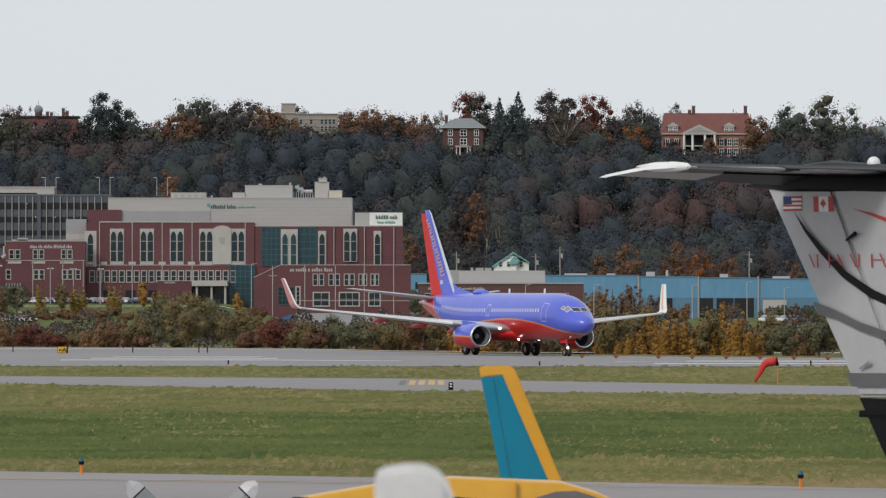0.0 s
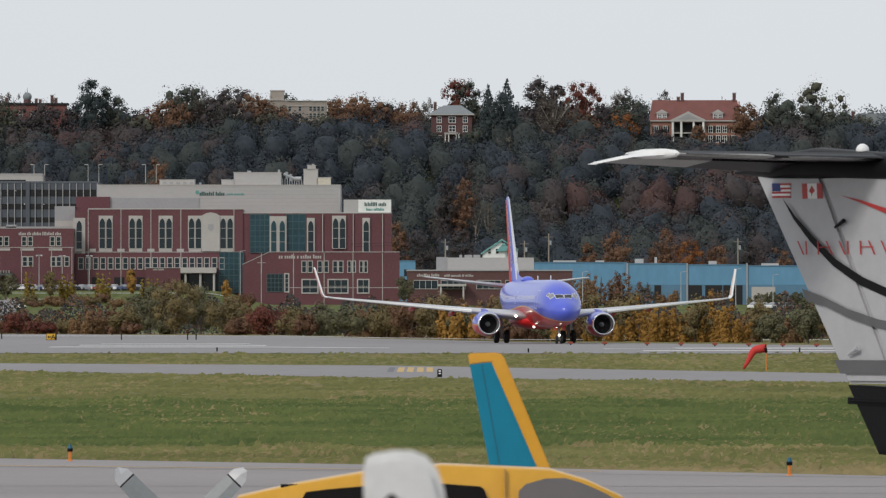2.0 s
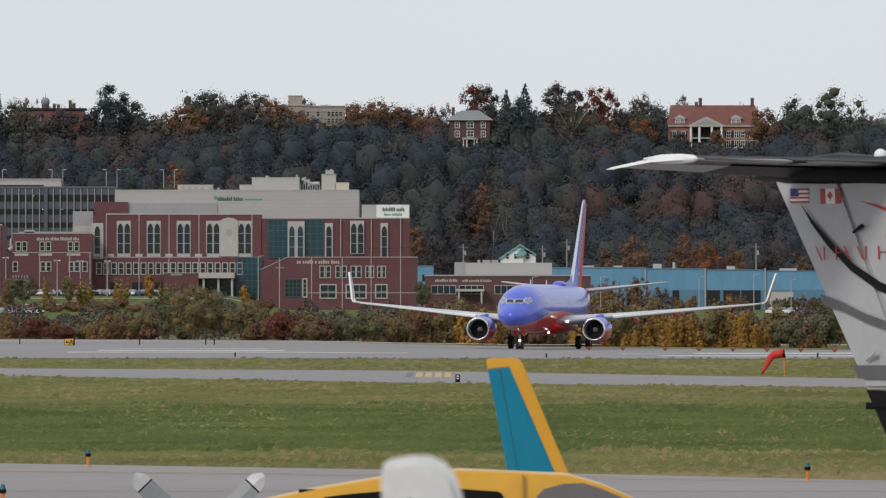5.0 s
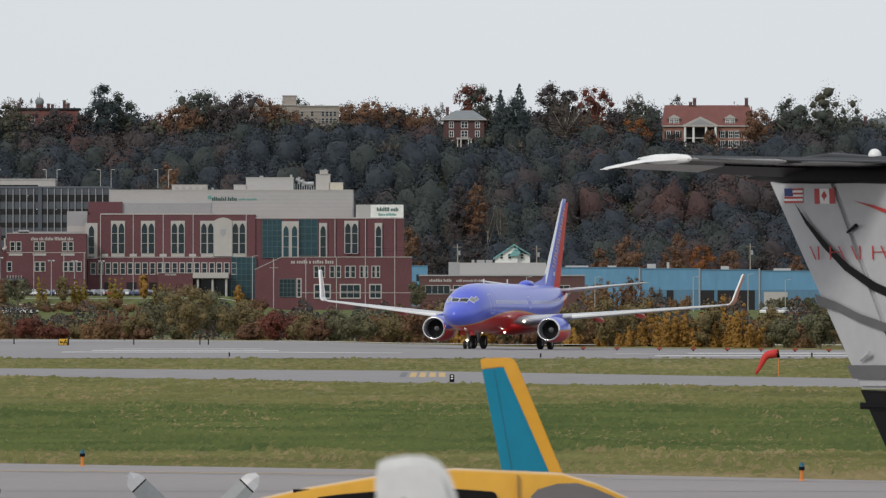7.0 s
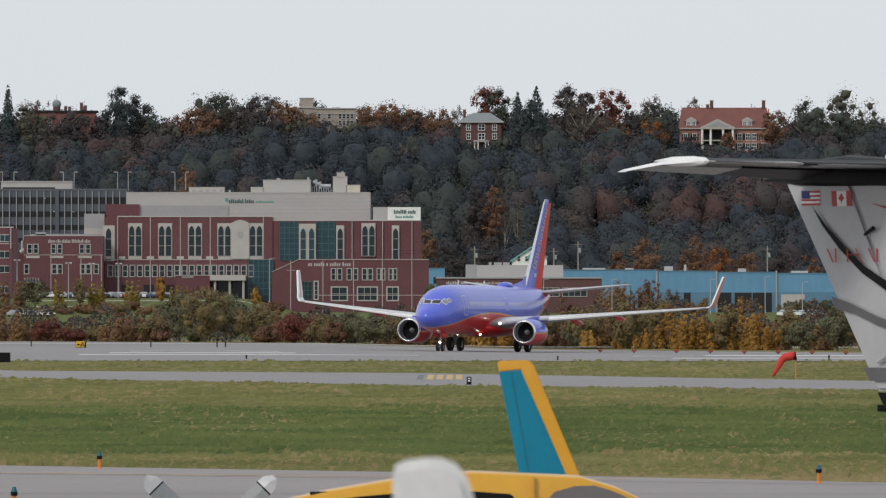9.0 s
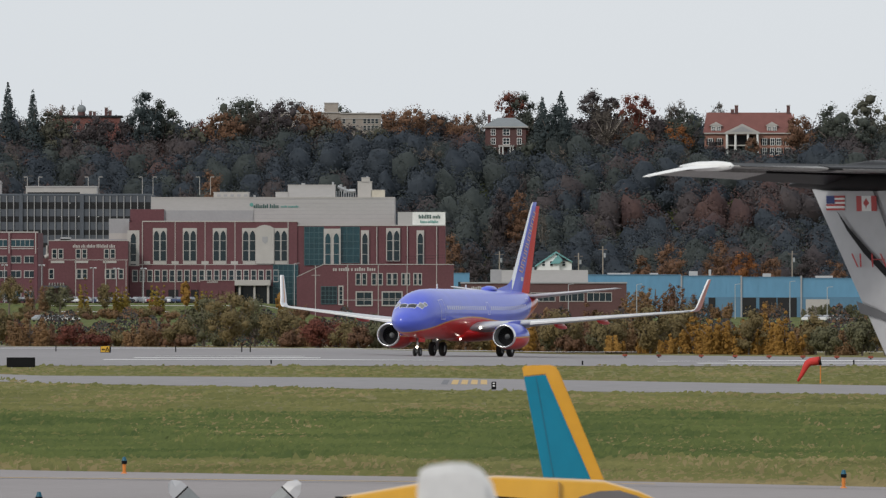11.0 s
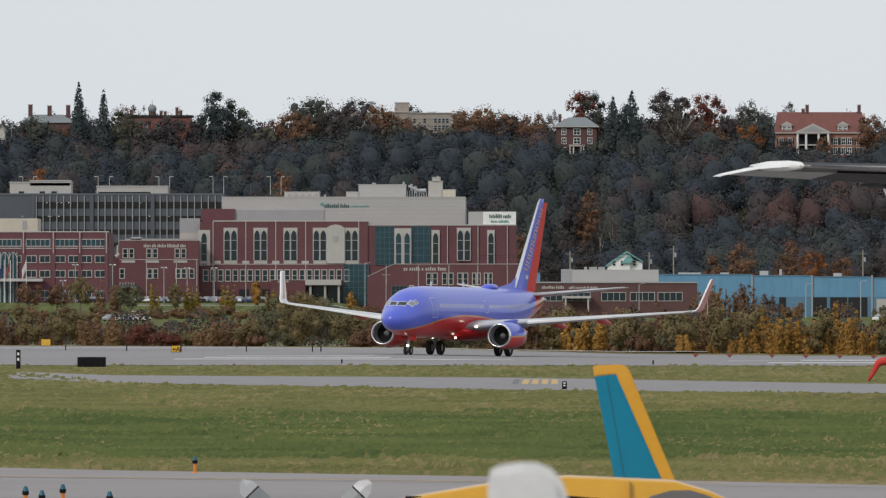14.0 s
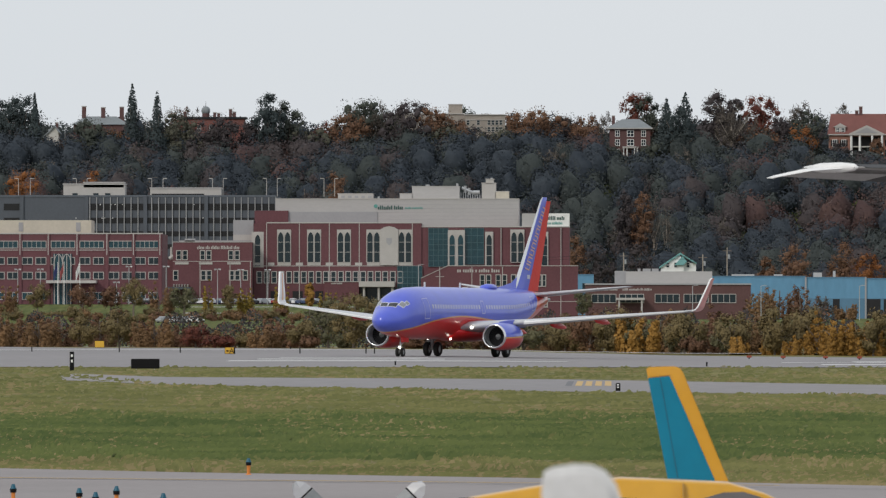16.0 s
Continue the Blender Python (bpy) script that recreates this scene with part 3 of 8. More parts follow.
    part("rudder", loft(bmesh.new(), [fin_ring(*s, 0.725, 1.0) for s in fin_sections[:4]]), JET_RED, fin, "red rudder")
    part("dorsal_fillet", loft(bmesh.new(), [[(0.02, TAIL + 21.8, 5.14), (0.0, TAIL + 21.8, 5.16), (-0.02, TAIL + 21.8, 5.14)], [(0.16, TAIL + 25.0, 5.1), (0.0, TAIL + 25.0, 5.62), (-0.16, TAIL + 25.0, 5.1)],
                                             [(0.2, TAIL + 26.4, 5.1), (0.0, TAIL + 26.4, 6.2), (-0.2, TAIL + 26.4, 5.1)]]), JET_BLUE, fin)
    # the airline's name on the fin, as plain gold bars that climb it
    for side in (1, -1):
        for i in range(9):
            z = 6.75 + i * 0.56
            a = 26.6 + (z - 6.0) * 0.765
            c = 4.8 - (z - 5.2) * 0.37
            w = 0.20 * c
            x = 0.055 * c + 0.02
            for k, (u0, v0, u1, v1) in enumerate(((0, 0, 1, 0), (0, 0.34, 1, 0.34), ((0, 0, 0.12, 0.4) if i % 2 else (0.88, 0, 1, 0.4)))):
                bm = bmesh.new()
                lean = lambda u, v: (side * x, TAIL + a + u * w + v * 0.75, z - 0.16 * u + v)
                bm.faces.new([bm.verts.new(lean(*q)) for q in ((u0, v0), (u1, v1 if k < 2 else v0), (u1, v1 + 0.09 if k < 2 else v1), (u0, v0 + 0.09 if k < 2 else v1))])
                part("name_bar", bm, JET_GOLD, fin)
        bm = bmesh.new()
        bm.faces.new([bm.verts.new((side * 0.235, TAIL + 27.7 + dy, 5.95 + dz)) for dy, dz in ((0, 0), (0.55, 0), (0.55, 0.32), (0, 0.32))])
        part("flag_patch", bm, PANE, fin)
    # tailplane
    for side, nm in ((1, "tailplane"), (-1, "tailplane")):
        rings = [foil(side * x, TAIL + a, c, z, t) for x, a, c, z, t in ((0.7, 27.6, 4.2, 4.62, 0.1), (7.0, 31.35, 1.35, 5.42, 0.09), (7.2, 31.7, 1.0, 5.45, 0.04))]
        tp = part(nm, loft(bmesh.new(), rings), WING_GREY, jet, "grey tailplane", smooth=True)
    part("tail_cone", tube(bmesh.new(), (0, TAIL + 32.2, 4.32), (0, TAIL + 32.9, 4.36), 0.14, 0.1, 12), GEAR_METAL, jet)
    # wings
    for side in (1, -1):
        secs = ((1.4, 10.5, 7.9, 1.98, 0.13), (3.2, 11.75, 6.6, 2.2, 0.12), (5.8, 13.15, 5.0, 2.5, 0.11), (11.0, 15.9, 3.3, 3.02, 0.105), (16.8, 18.85, 1.75, 3.58, 0.10), (17.3, 19.1, 1.65, 3.66, 0.095))
        wing = part("wing", loft(bmesh.new(), [foil(side * x, WING + a, c, z, t) for x, a, c, z, t in secs]), WING_GREY, jet, "pale grey wing", smooth=True)
        # polished slats
        part("slat", loft(bmesh.new(), [[(side * x, WING + a - 0.05, z + 0.02 - t * c * 0.18), (side * x, WING + a - 0.07, z + 0.07), (side * x, WING + a + 0.2, z + t * c * 0.42), (side * x, WING + a + 0.16, z + 0.02)]
                                        for x, a, c, z, t in secs[2:5]]), WHITE, wing)
        # winglet: white towards the hull, red outside, with an orange stripe
        path = ((17.3, 19.1, 1.65, 3.66), (17.52, 19.25, 1.5, 3.75), (17.66, 19.45, 1.35, 3.98), (17.74, 19.75, 1.2, 4.4), (18.16, 20.75, 0.72, 6.12), (18.18, 20.95, 0.5, 6.2))

        def blade(lo, hi, inner, outer):
            """A slice of the winglet between two shares of its chord, with its faces inner and outer metres off the middle."""
            rings = []
            for i, (x, a, c, z) in enumerate(path):
                up = min(1, i / 2.5)
                off = lambda w, u: (side * (x + w * up), WING + a + c * u, z - w * (1 - up))
                rings.append([off(inner * 0.6, lo), off(outer * 0.6, lo), off(outer, (lo + hi) / 2), off(outer * 0.4, hi), off(inner * 0.4, hi), off(inner, (lo + hi) / 2)])
            return loft(bmesh.new(), rings)
        part("winglet_inner", blade(0.1, 1.0, -0.07, -0.004), WHITE, wing, "white inner face of the winglet")
        part("winglet_outer", blade(0.1, 1.0, 0.004, 0.07), WINGLET_RED, wing, "dull red outer face of the winglet")
        part("leading_edge", blade(-0.02, 0.1, -0.075, 0.075), WHITE, wing, "white leading edge of the winglet")
        part("winglet_stripe", loft(bmesh.new(), [[(side * (x - 0.078), WING + a + c * u, z) for u in (0.4, 0.62)] + [(side * (x - 0.07), WING + a + c * 0.5, z)] for x, a, c, z in path[2:5]]), JET_GOLD, wing)
        # flap-track fairings
        for x, a, z in ((3.6, 17.2, 1.95), (6.9, 17.3, 2.4), (10.2, 18.1, 2.8)):
            bm = bmesh.new()
            loft(bm, [[(side * x + math.cos(2 * math.pi * i / 10) * 0.17 * k, WING + a + d, z + dz + math.sin(2 * math.pi * i / 10) * 0.26 * k) for i in range(10)]
                      for d, k, dz in ((-1.6, 0.15, 0.12), (-0.9, 0.8, 0.02), (0.2, 1, -0.06), (1.2, 0.7, -0.14), (1.9, 0.12, -0.22))])
            part("flap_fairing", bm, JET_RED, wing, smooth=True)
        part("landing_light", tube(bmesh.new(), (side * 2.35, WING + 10.95, 2.12), (side * 2.35, WING + 11.05, 2.12), 0.10, sides=12), LANDING_GLOW, wing, "bright landing light in the wing root")
        part("retractable_light", tube(bmesh.new(), (side * 0.95, NOSE + 11.6, 1.2), (side * 0.95, NOSE + 11.75, 1.22), 0.075, sides=12), LANDING_GLOW, jet, "bright lamp under the belly")
        # engine
        ex, ez = side * 4.86, 1.45
        ring = lambda a, r, flat: [(ex + math.cos(2 * math.pi * i / 32) * r, POD + a, ez + math.sin(2 * math.pi * i / 32) * r * (flat if math.sin(2 * math.pi * i / 32) < 0 else 1)) for i in range(32)]
        cowl = part("engine_cowl", loft(bmesh.new(), [ring(a, r, f) for a, r, f in ((9.12, 0.98, 0.93), (9.5, 1.05, 0.93), (10.2, 1.09, 0.94), (11.2, 1.08, 0.96), (12.2, 1.0, 0.98), (12.9, 0.86, 1.0), (12.9, 0.7, 1.0))], caps=False),
                    COWL_PAINT, jet, "blue engine cowl with a red underside", smooth=True)
        part("inlet_lip", loft(bmesh.new(), [ring(a, r, f) for a, r, f in ((9.13, 0.985, 0.93), (9.0, 0.95, 0.93), (8.95, 0.89, 0.93), (9.02, 0.83, 0.93), (9.2, 0.79, 0.95))], caps=False), BRIGHT, cowl, smooth=True)
        part("inlet_duct", loft(bmesh.new(), [ring(a, r, f) for a, r, f in ((9.2, 0.79, 0.95), (9.6, 0.77, 0.98), (9.95, 0.78, 1.0))], caps=False), GEAR_METAL, cowl, smooth=True)
        for k in range(24):
            u, d = 2 * math.pi * k / 24, 0.1
            bm = bmesh.new()
            bm.faces.new([bm.verts.new((ex + math.cos(u + s) * r, POD + 9.85 + y, ez + math.sin(u + s) * r)) for s, r, y in ((0, 0.2, 0), (d, 0.2, 0.08), (d * 1.6, 0.77, 0.1), (d * 0.4, 0.77, 0))])
            part("fan_blade", bm, FAN_METAL, cowl)
        part("fan_backing", tube(bmesh.new(), (ex, POD + 9.97, ez), (ex, POD + 10.02, ez), 0.79, sides=28), DARK, cowl)
        part("spinner", tube(bmesh.new(), (ex, POD + 9.9, ez), (ex, POD + 9.5, ez), 0.22, 0.02, 14), GEAR_METAL, cowl)
        part("exhaust_cone", loft(bmesh.new(), [ring(a, r, 1) for a, r in ((12.7, 0.62), (13.6, 0.5), (13.9, 0.3), (14.3, 0.08))]), GEAR_METAL, cowl, smooth=True)
        part("pylon", loft(bmesh.new(), [[(ex - 0.05, POD + 10.2, 2.45), (ex + 0.05, POD + 10.2, 2.45), (ex + 0.05, POD + 10.2, 2.6), (ex - 0.05, POD + 10.2, 2.6)],
                                         [(ex - 0.2, POD + 12.4, 2.1), (ex + 0.2, POD + 12.4, 2.1), (ex + 0.2, POD + 12.4, 2.75), (ex - 0.2, POD + 12.4, 2.75)],
                                         [(ex - 0.12, POD + 15.2, 2.2), (ex + 0.12, POD + 15.2, 2.2), (ex + 0.12, POD + 15.2, 2.4), (ex - 0.12, POD + 15.2, 2.4)]]), JET_BLUE, cowl)
        # main gear
        gx = side * 2.86
        leg = part("main_gear_leg", tube(tube(tube(bmesh.new(), (gx, 0, 0.55 - GEAR_DROP), (gx + side * 0.1, -0.1, 2.2), 0.13, 0.16, 12), (gx, 0, 1.0), (side * 1.6, -0.1, 1.7), 0.07), (gx - 0.55, 0, 0.565 - GEAR_DROP), (gx + 0.55, 0, 0.565 - GEAR_DROP), 0.09), GEAR_METAL, jet)
        part("gear_door", boxes((gx + side * 0.28, gx + side * 0.32, -0.45, 0.45, 0.95, 2.1)), WING_GREY, leg)
        for dx in (-0.43, 0.43):
            MAIN_WHEELS.append(wheel("main_wheel", jet, pose(gx + dx, 0, 0.565 - GEAR_DROP), 0.565, 0.40))
    leg = part("nose_gear_leg", tube(tube(tube(bmesh.new(), (0, -13.1, 0.34 - GEAR_DROP), (0, -13.0, 1.7), 0.08, 0.1, 12), (0, -13.05, 0.8), (0, -12.2, 1.5), 0.05), (-0.3, -13.1, 0.345 - GEAR_DROP), (0.3, -13.1, 0.345 - GEAR_DROP), 0.06), GEAR_METAL, jet)
    for side in (1, -1):
        part("nose_gear_door", boxes((side * 0.36, side * 0.39, -13.9, -12.4, 0.95, 1.5)), JET_RED, leg)
        NOSE_WHEELS.append(wheel("nose_wheel", jet, pose(side * 0.2, -13.1, 0.345 - GEAR_DROP), 0.345, 0.20))
    part("taxi_light", tube(bmesh.new(), (0, -13.28, 0.55), (0, -13.2, 0.55), 0.085, sides=12), LANDING_GLOW, leg, "bright taxi light")
    return jet


MAIN_WHEELS, NOSE_WHEELS = [], []
JET = airliner()


# ---- buildings ----
CREAM = material("pale_stone_trim", (0.42, 0.40, 0.38), 0.8, vary=0.1, scale=0.5)
TAN_PANEL = material("tan_metal_panel", (0.50, 0.46, 0.38), 0.6, vary=0.08, scale=0.2)
SIGN_GREEN = material("dark_green_sign_lettering", (0.03, 0.09, 0.08), 0.5)
SIGN_TEAL = material("teal_sign_lettering", (0.10, 0.30, 0.27), 0.5)
GREY_BRICK = material("weathered_brown_brick", (0.105, 0.052, 0.05), 0.85, vary=0.18, scale=0.3)
PINK_BRICK = material("orange_pink_brick", (0.30, 0.15, 0.115), 0.85, vary=0.15, scale=0.3)
TEAL_ROOF = material("teal_shingle_roof", (0.16, 0.36, 0.36), 0.7, vary=0.12, scale=0.6)
MULLION = material("dark_teal_mullion", (0.06, 0.12, 0.13), 0.5)
WINDOW_MESHES = {}


def window(parent, x, z, w, h, y, rim=0.18, arch=False, frame_mat=None, glass=None, bars=(1, 1), name="window"):
    """A window with a stone or painted surround, glazing bars and a set-back pane; x its middle, z its sill."""
    frame_mat, glass = frame_mat or CREAM, glass or GLASS
    key = (round(w, 2), round(h, 2), rim, arch, frame_mat.name, glass.name, bars)
    if key not in WINDOW_MESHES:
        bm = bmesh.new()
        box(bm, -w / 2 - rim, -w / 2, -0.14, 0.0, -rim, h + rim)
        box(bm, w / 2, w / 2 + rim, -0.14, 0.0, -rim, h + rim)
        box(bm, -w / 2, w / 2, -0.14, 0.0, h, h + rim)
        box(bm, -w / 2, w / 2, -0.2, 0.0, -rim, 0)
        if arch:
            for side in (-1, 1):
                prism(bm, [(side * w / 2, h), (side * w / 2, h - w * 0.9), (side * w * 0.38, h - w * 0.45), (side * w * 0.2, h - w * 0.16), (0, h)], -0.13, -0.01)
        for i in range(1, bars[0]):
            u = -w / 2 + w * i / bars[0]
            box(bm, u - 0.05, u + 0.05, -0.1, -0.03, 0, h)
        for i in range(1, bars[1]):
            u = h * i / bars[1]
            box(bm, -w / 2, w / 2, -0.1, -0.03, u - 0.05, u + 0.05)
        fr = bpy.data.meshes.new("window")
        bm.to_mesh(fr), bm.free()
        fr.materials.append(frame_mat)
        bm = boxes((-w / 2, w / 2, -0.05, 0.02, 0, h))
        pn = bpy.data.meshes.new("pane")
        bm.to_mesh(pn), bm.free()
        pn.materials.append(glass)
        WINDOW_MESHES[key] = (fr, pn)
    fr, pn = WINDOW_MESHES[key]
    o = new(name, fr)
    o.parent, o.location = parent, (x, y, z)
    p = new("pane", pn)
    p.parent = o
    return o


def bars_of_text(parent, x0, x1, z, h, y, mat, words, seed=1):
    """Lettering that is not spelled out: a row of plain bars of its size and colour."""
    rnd = random.Random(seed)
    total = sum(words) + 0.6 * (len(words) - 1)
    unit = (x1 - x0) / total
    x = x0
    for wd in words:
        n = max(1, round(wd))
        for k in range(n):
            top = h * rnd.choice((0.72, 0.72, 1.0))
            part("sign_bar", boxes((x + unit * k * wd / n, x + unit * (k * wd / n + 0.68), y - 0.06, y, z, z + top)), mat, parent)
        x += unit * (wd + 0.6)


def hospital():
    Y = 2565.0
    b = thing("hospital", pose(0, 0, 0), "red brick hospital with arched windows under a cream metal storey", "hospital")
    body = part("brick_block", boxes((-90.13, -47.71, Y, Y + 45, 2, 27.52), (-47.71, -10.28, Y + 0.4, Y + 45, 2, 26.52), (-90.13, -81.56, Y + 6, Y + 40, 26.66, 30.8)), BRICK, b)
    part("parapet_cap", boxes((-86.85, -47.71, Y - 0.15, Y + 0.6, 27.52, 27.8), (-47.71, -10.14, Y + 0.25, Y + 1, 26.52, 26.8)), CREAM, b)
    top = part("upper_storey", boxes((-84.85, -23.14, Y + 7, Y + 42, 26.09, 33.66)), WHITE_PANEL, b, "cream metal-clad upper storey")
    for k in range(1, 7):
        z = 27.52 + k * 0.95
        part("panel_joint", boxes((-58.85, -23.14, Y + 6.97, Y + 7.0, z, z + 0.07)), GREY_PANEL, top)
    part("roof_band", boxes((-84.85, -23.07, Y + 6.9, Y + 42, 33.66, 33.89)), CREAM, top)
    part("louvre_band", boxes((-81.71, -58.99, Y + 6.7, Y + 7.2, 27.52, 30.52)), GREY_PANEL, b)
    bars_of_text(top, -58.85, -52.42, 31.09, 1.0, Y + 6.96, SIGN_GREEN, (8, 5), 3)
    bars_of_text(top, -51.99, -47.42, 31.23, 0.55, Y + 6.96, SIGN_TEAL, (5, 8), 4)
    part("sign_disc", tube(bmesh.new(), (-59.42, Y + 6.9, 31.95), (-59.42, Y + 7, 31.95), 0.5, sides=14), SIGN_TEAL, top)
    # roof plant
    for x0, x1, y0, y1, mat in ((432, 516, 328, 352, WHITE_PANEL), (410, 433, 341, 352, WHITE_PANEL), (556, 581, 322, 352, CREAM), (580, 604, 337, 352, TAN_PANEL), (300, 362, 341, 351, CREAM), (563, 577, 315, 323, CREAM)):
        h0, h1 = 2.95 + (566 - y1) / 7.0, 2.95 + (566 - y0) / 7.0
        part("plant_room", boxes(((x0 - 784) / 7.0, (x1 - 784) / 7.0, Y + 12, Y + 24, h0, h1)), mat, top)
        part("coping", boxes(((x0 - 784) / 7.0 - 0.1, (x1 - 784) / 7.0 + 0.1, Y + 11.9, Y + 24.1, h1, h1 + 0.15)), CREAM, top)
    for k in range(5):
        part("roof_vent", boxes((-68.28 + k * 1.7, -68.28 + k * 1.7 + 0.9, Y + 11.9, Y + 12, 34.09, 34.66)), GREY_PANEL, top)
    for k in range(9):
        part("louvre_post", boxes((-38 + k * 0.6, -38 + k * 0.6 + 0.18, Y + 14, Y + 14.2, 33.52, 35.52)), STEEL, top)
    for x, y0, r in ((-46.42, 37.52, 0.5), (-58.85, 34.52, 0.3), (-30.14, 39.23, 0.3), (-36.85, 37.23, 0.35), (-35.85, 36.66, 0.35), (-38.85, 37.8, 0.3)):
        part("vent_stack", tube(bmesh.new(), (x, Y + 15, y0 - 1.8), (x, Y + 15, y0), r, sides=10), STEEL, top)
    part("duct", tube(tube(bmesh.new(), (-37.71, Y + 15, 36.66), (-33.71, Y + 15, 34.95), 0.4), (-34.85, Y + 14, 35.52), (-33.14, Y + 14, 35.52), 0.5), STEEL, top)
    # sign box on the corner
    sg = part("corner_sign_box", boxes((-22.28, -18.57, Y + 1, Y + 12, 26.38, 30.02)), WHITE_PANEL, b)
    part("sign_face", boxes((-18.57, -10.28, Y + 0.8, Y + 12, 26.38, 30.02)), material("white_sign_face", (0.74, 0.74, 0.72), 0.5), sg)
    bars_of_text(sg, -17, -11.43, 28.38, 0.95, Y + 0.78, SIGN_GREEN, (8, 5), 5)
    bars_of_text(sg, -16.57, -12, 27.23, 0.7, Y + 0.78, SIGN_TEAL, (5, 8), 6)
    # tall arched windows in pale surrounds
    for cx in (-82.42, -74.85, -67.28, -59.85, -51.85, -23.43):
        part("window_surround", boxes((cx - 1.78, cx + 1.78, Y - 0.06, Y + 0.3, 17.81, 25.95)), CREAM, body)
        for dx in (-0.87, 0.87):
            window(body, cx + dx, 17.7, 1.38, 7.6, Y - 0.05, 0.12, True, CREAM, GLASS, (1, 3), "arched_window")
    for cx, w in ((-89.13, 1.9), (-30.57, 1.3), (-16.57, 1.2)):
        part("window_surround", boxes((cx - w * 0.8, cx + w * 0.8, Y - 0.06, Y + 0.5, 16.38, 25.38)), CREAM, body)
        window(body, cx, 16.66, 1.35, 8.0, Y - 0.05, 0.14, True, CREAM, GLASS, (1, 3), "arched_window")
    bm = bmesh.new()
    prism(bm, [(-58.14, 16.95), (-53.57, 16.95), (-53.57, 25.95), (-54.57, 26.52), (-55.85, 26.8), (-57.14, 26.52), (-58.14, 25.95)], Y - 0.5, Y + 0.4)
    st = part("stone_panel", bm, CREAM, body, "pale stone panel with a shield")
    part("shield", prism(bmesh.new(), [(-56.57, 23.8), (-55.14, 23.8), (-55.14, 22.66), (-55.85, 21.95), (-56.57, 22.66)], Y - 0.6, Y - 0.48), GREY_PANEL, st)
    # curtain glazing and the stone bay
    for x0, x1, y0, y1, nx, nz in ((463, 497, 403, 470, 4, 7), (527, 560, 403, 466, 3, 5), (408, 451, 470, 541, 5, 7)):
        w, h = (x1 - x0) / 7.0, (y1 - y0) / 7.0
        window(body, ((x0 + x1) / 2 - 784) / 7.0, 2.95 + (566 - y1) / 7.0, w, h, Y + 0.25 if y0 < 450 else Y - 0.04, 0.1, False, MULLION, TEAL_GLASS, (nx, nz), "curtain_glazing")
    part("stone_bay", boxes((-41, -36.71, Y - 0.8, Y + 0.6, 16.38, 25.8)), CREAM, body)
    for cx in (-39.92, -37.78):
        window(body, cx, 16.66, 1.35, 8, Y - 0.8, 0.14, True, CREAM, TEAL_GLASS, (1, 3), "arched_window")
    # belt course of stone lintels
    part("belt_course", boxes((-90.13, -47.71, Y - 0.08, Y + 0.2, 16.66, 16.83)), CREAM, body)
    for x, w in ((160, 1.5), (184, 0.8), (207, 1.7), (234, 0.9), (260, 1.7), (287, 0.9), (313, 1.7), (339, 0.9), (365, 1.6), (421, 1.7)):
        part("lintel", boxes(((x - 784) / 7.0 - w, (x - 784) / 7.0 + w, Y - 0.14, Y + 0.2, 16.88, 17.59)), CREAM, body)
    # lower row of narrow windows
    for k in range(10):
        for dx in (0.0, 1.85):
            window(body, -88.7 + k * 3.75 + dx, 12.52, 1.05, 2.71, Y, 0.2, False, CREAM, GLASS, (1, 2))
    # thin pale downpipes and control joints
    for x, y0, y1 in ((176, 394, 540), (234, 394, 540), (287, 394, 540), (340, 394, 498), (434, 394, 470), (591, 402, 470), (645, 402, 470), (697, 402, 560)):
        part("downpipe", boxes(((x - 784) / 7.0 - 0.09, (x - 784) / 7.0 + 0.09, Y - 0.12, Y + 0.45, 2.95 + (566 - y1) / 7.0, 2.95 + (566 - y0) / 7.0)), CREAM, body)
    # ground-floor openings, their shade painted as near-black panels
    for x0, x1 in ((183, 200), (222, 240), (262, 276)):
        part("ground_opening", boxes(((x0 - 784) / 7.0, (x1 - 784) / 7.0, Y - 0.05, Y + 0.3, 4.6, 10.38)), DARK, body)
    # entrance porch
    porch = part("porch", boxes((-71.99, -63.28, Y - 9, Y, 3, 12.66)), BRICK, b)
    bars_of_text(porch, -70.28, -67.42, 12.09, 0.5, Y - 9.02, CREAM, (6, 7), 7)
    part("porch_cap", boxes((-72.13, -63.14, Y - 9.2, Y, 12.66, 12.81)), CREAM, porch)
    can = part("entrance_canopy", boxes((-63.28, -54.28, Y - 10, Y + 0.3, 11.38, 12.81), bevel=0.08), CREAM, b)
    for x in (-61.99, -58.28, -54.85):
        part("canopy_column", tube(bmesh.new(), (x, Y - 9, 3.5), (x, Y - 9, 11.38), 0.3, sides=10), CREAM, can)
    part("entrance_glazing", boxes((-63.14, -53.71, Y - 0.06, Y + 0.2, 4, 11.23)), GLASS, b)
    # the lower wing in front
    bm = bmesh.new()
    wing = part("lower_wing", prism(bm, [(-47.71, 2), (-8.14, 2), (-8.14, 16.66), (-41, 16.66), (-47.71, 13.52)], Y - 6, Y + 20), BRICK, b)
    part("wing_coping", prism(bmesh.new(), [(-47.71, 13.52), (-41, 16.66), (-8.07, 16.66), (-8.07, 16.83), (-41, 16.83), (-47.71, 13.69)], Y - 6.15, Y - 5), CREAM, wing)
    bars_of_text(wing, -38.57, -27.71, 15.09, 0.95, Y - 6.02, CREAM, (2, 5, 1, 5, 4), 8)
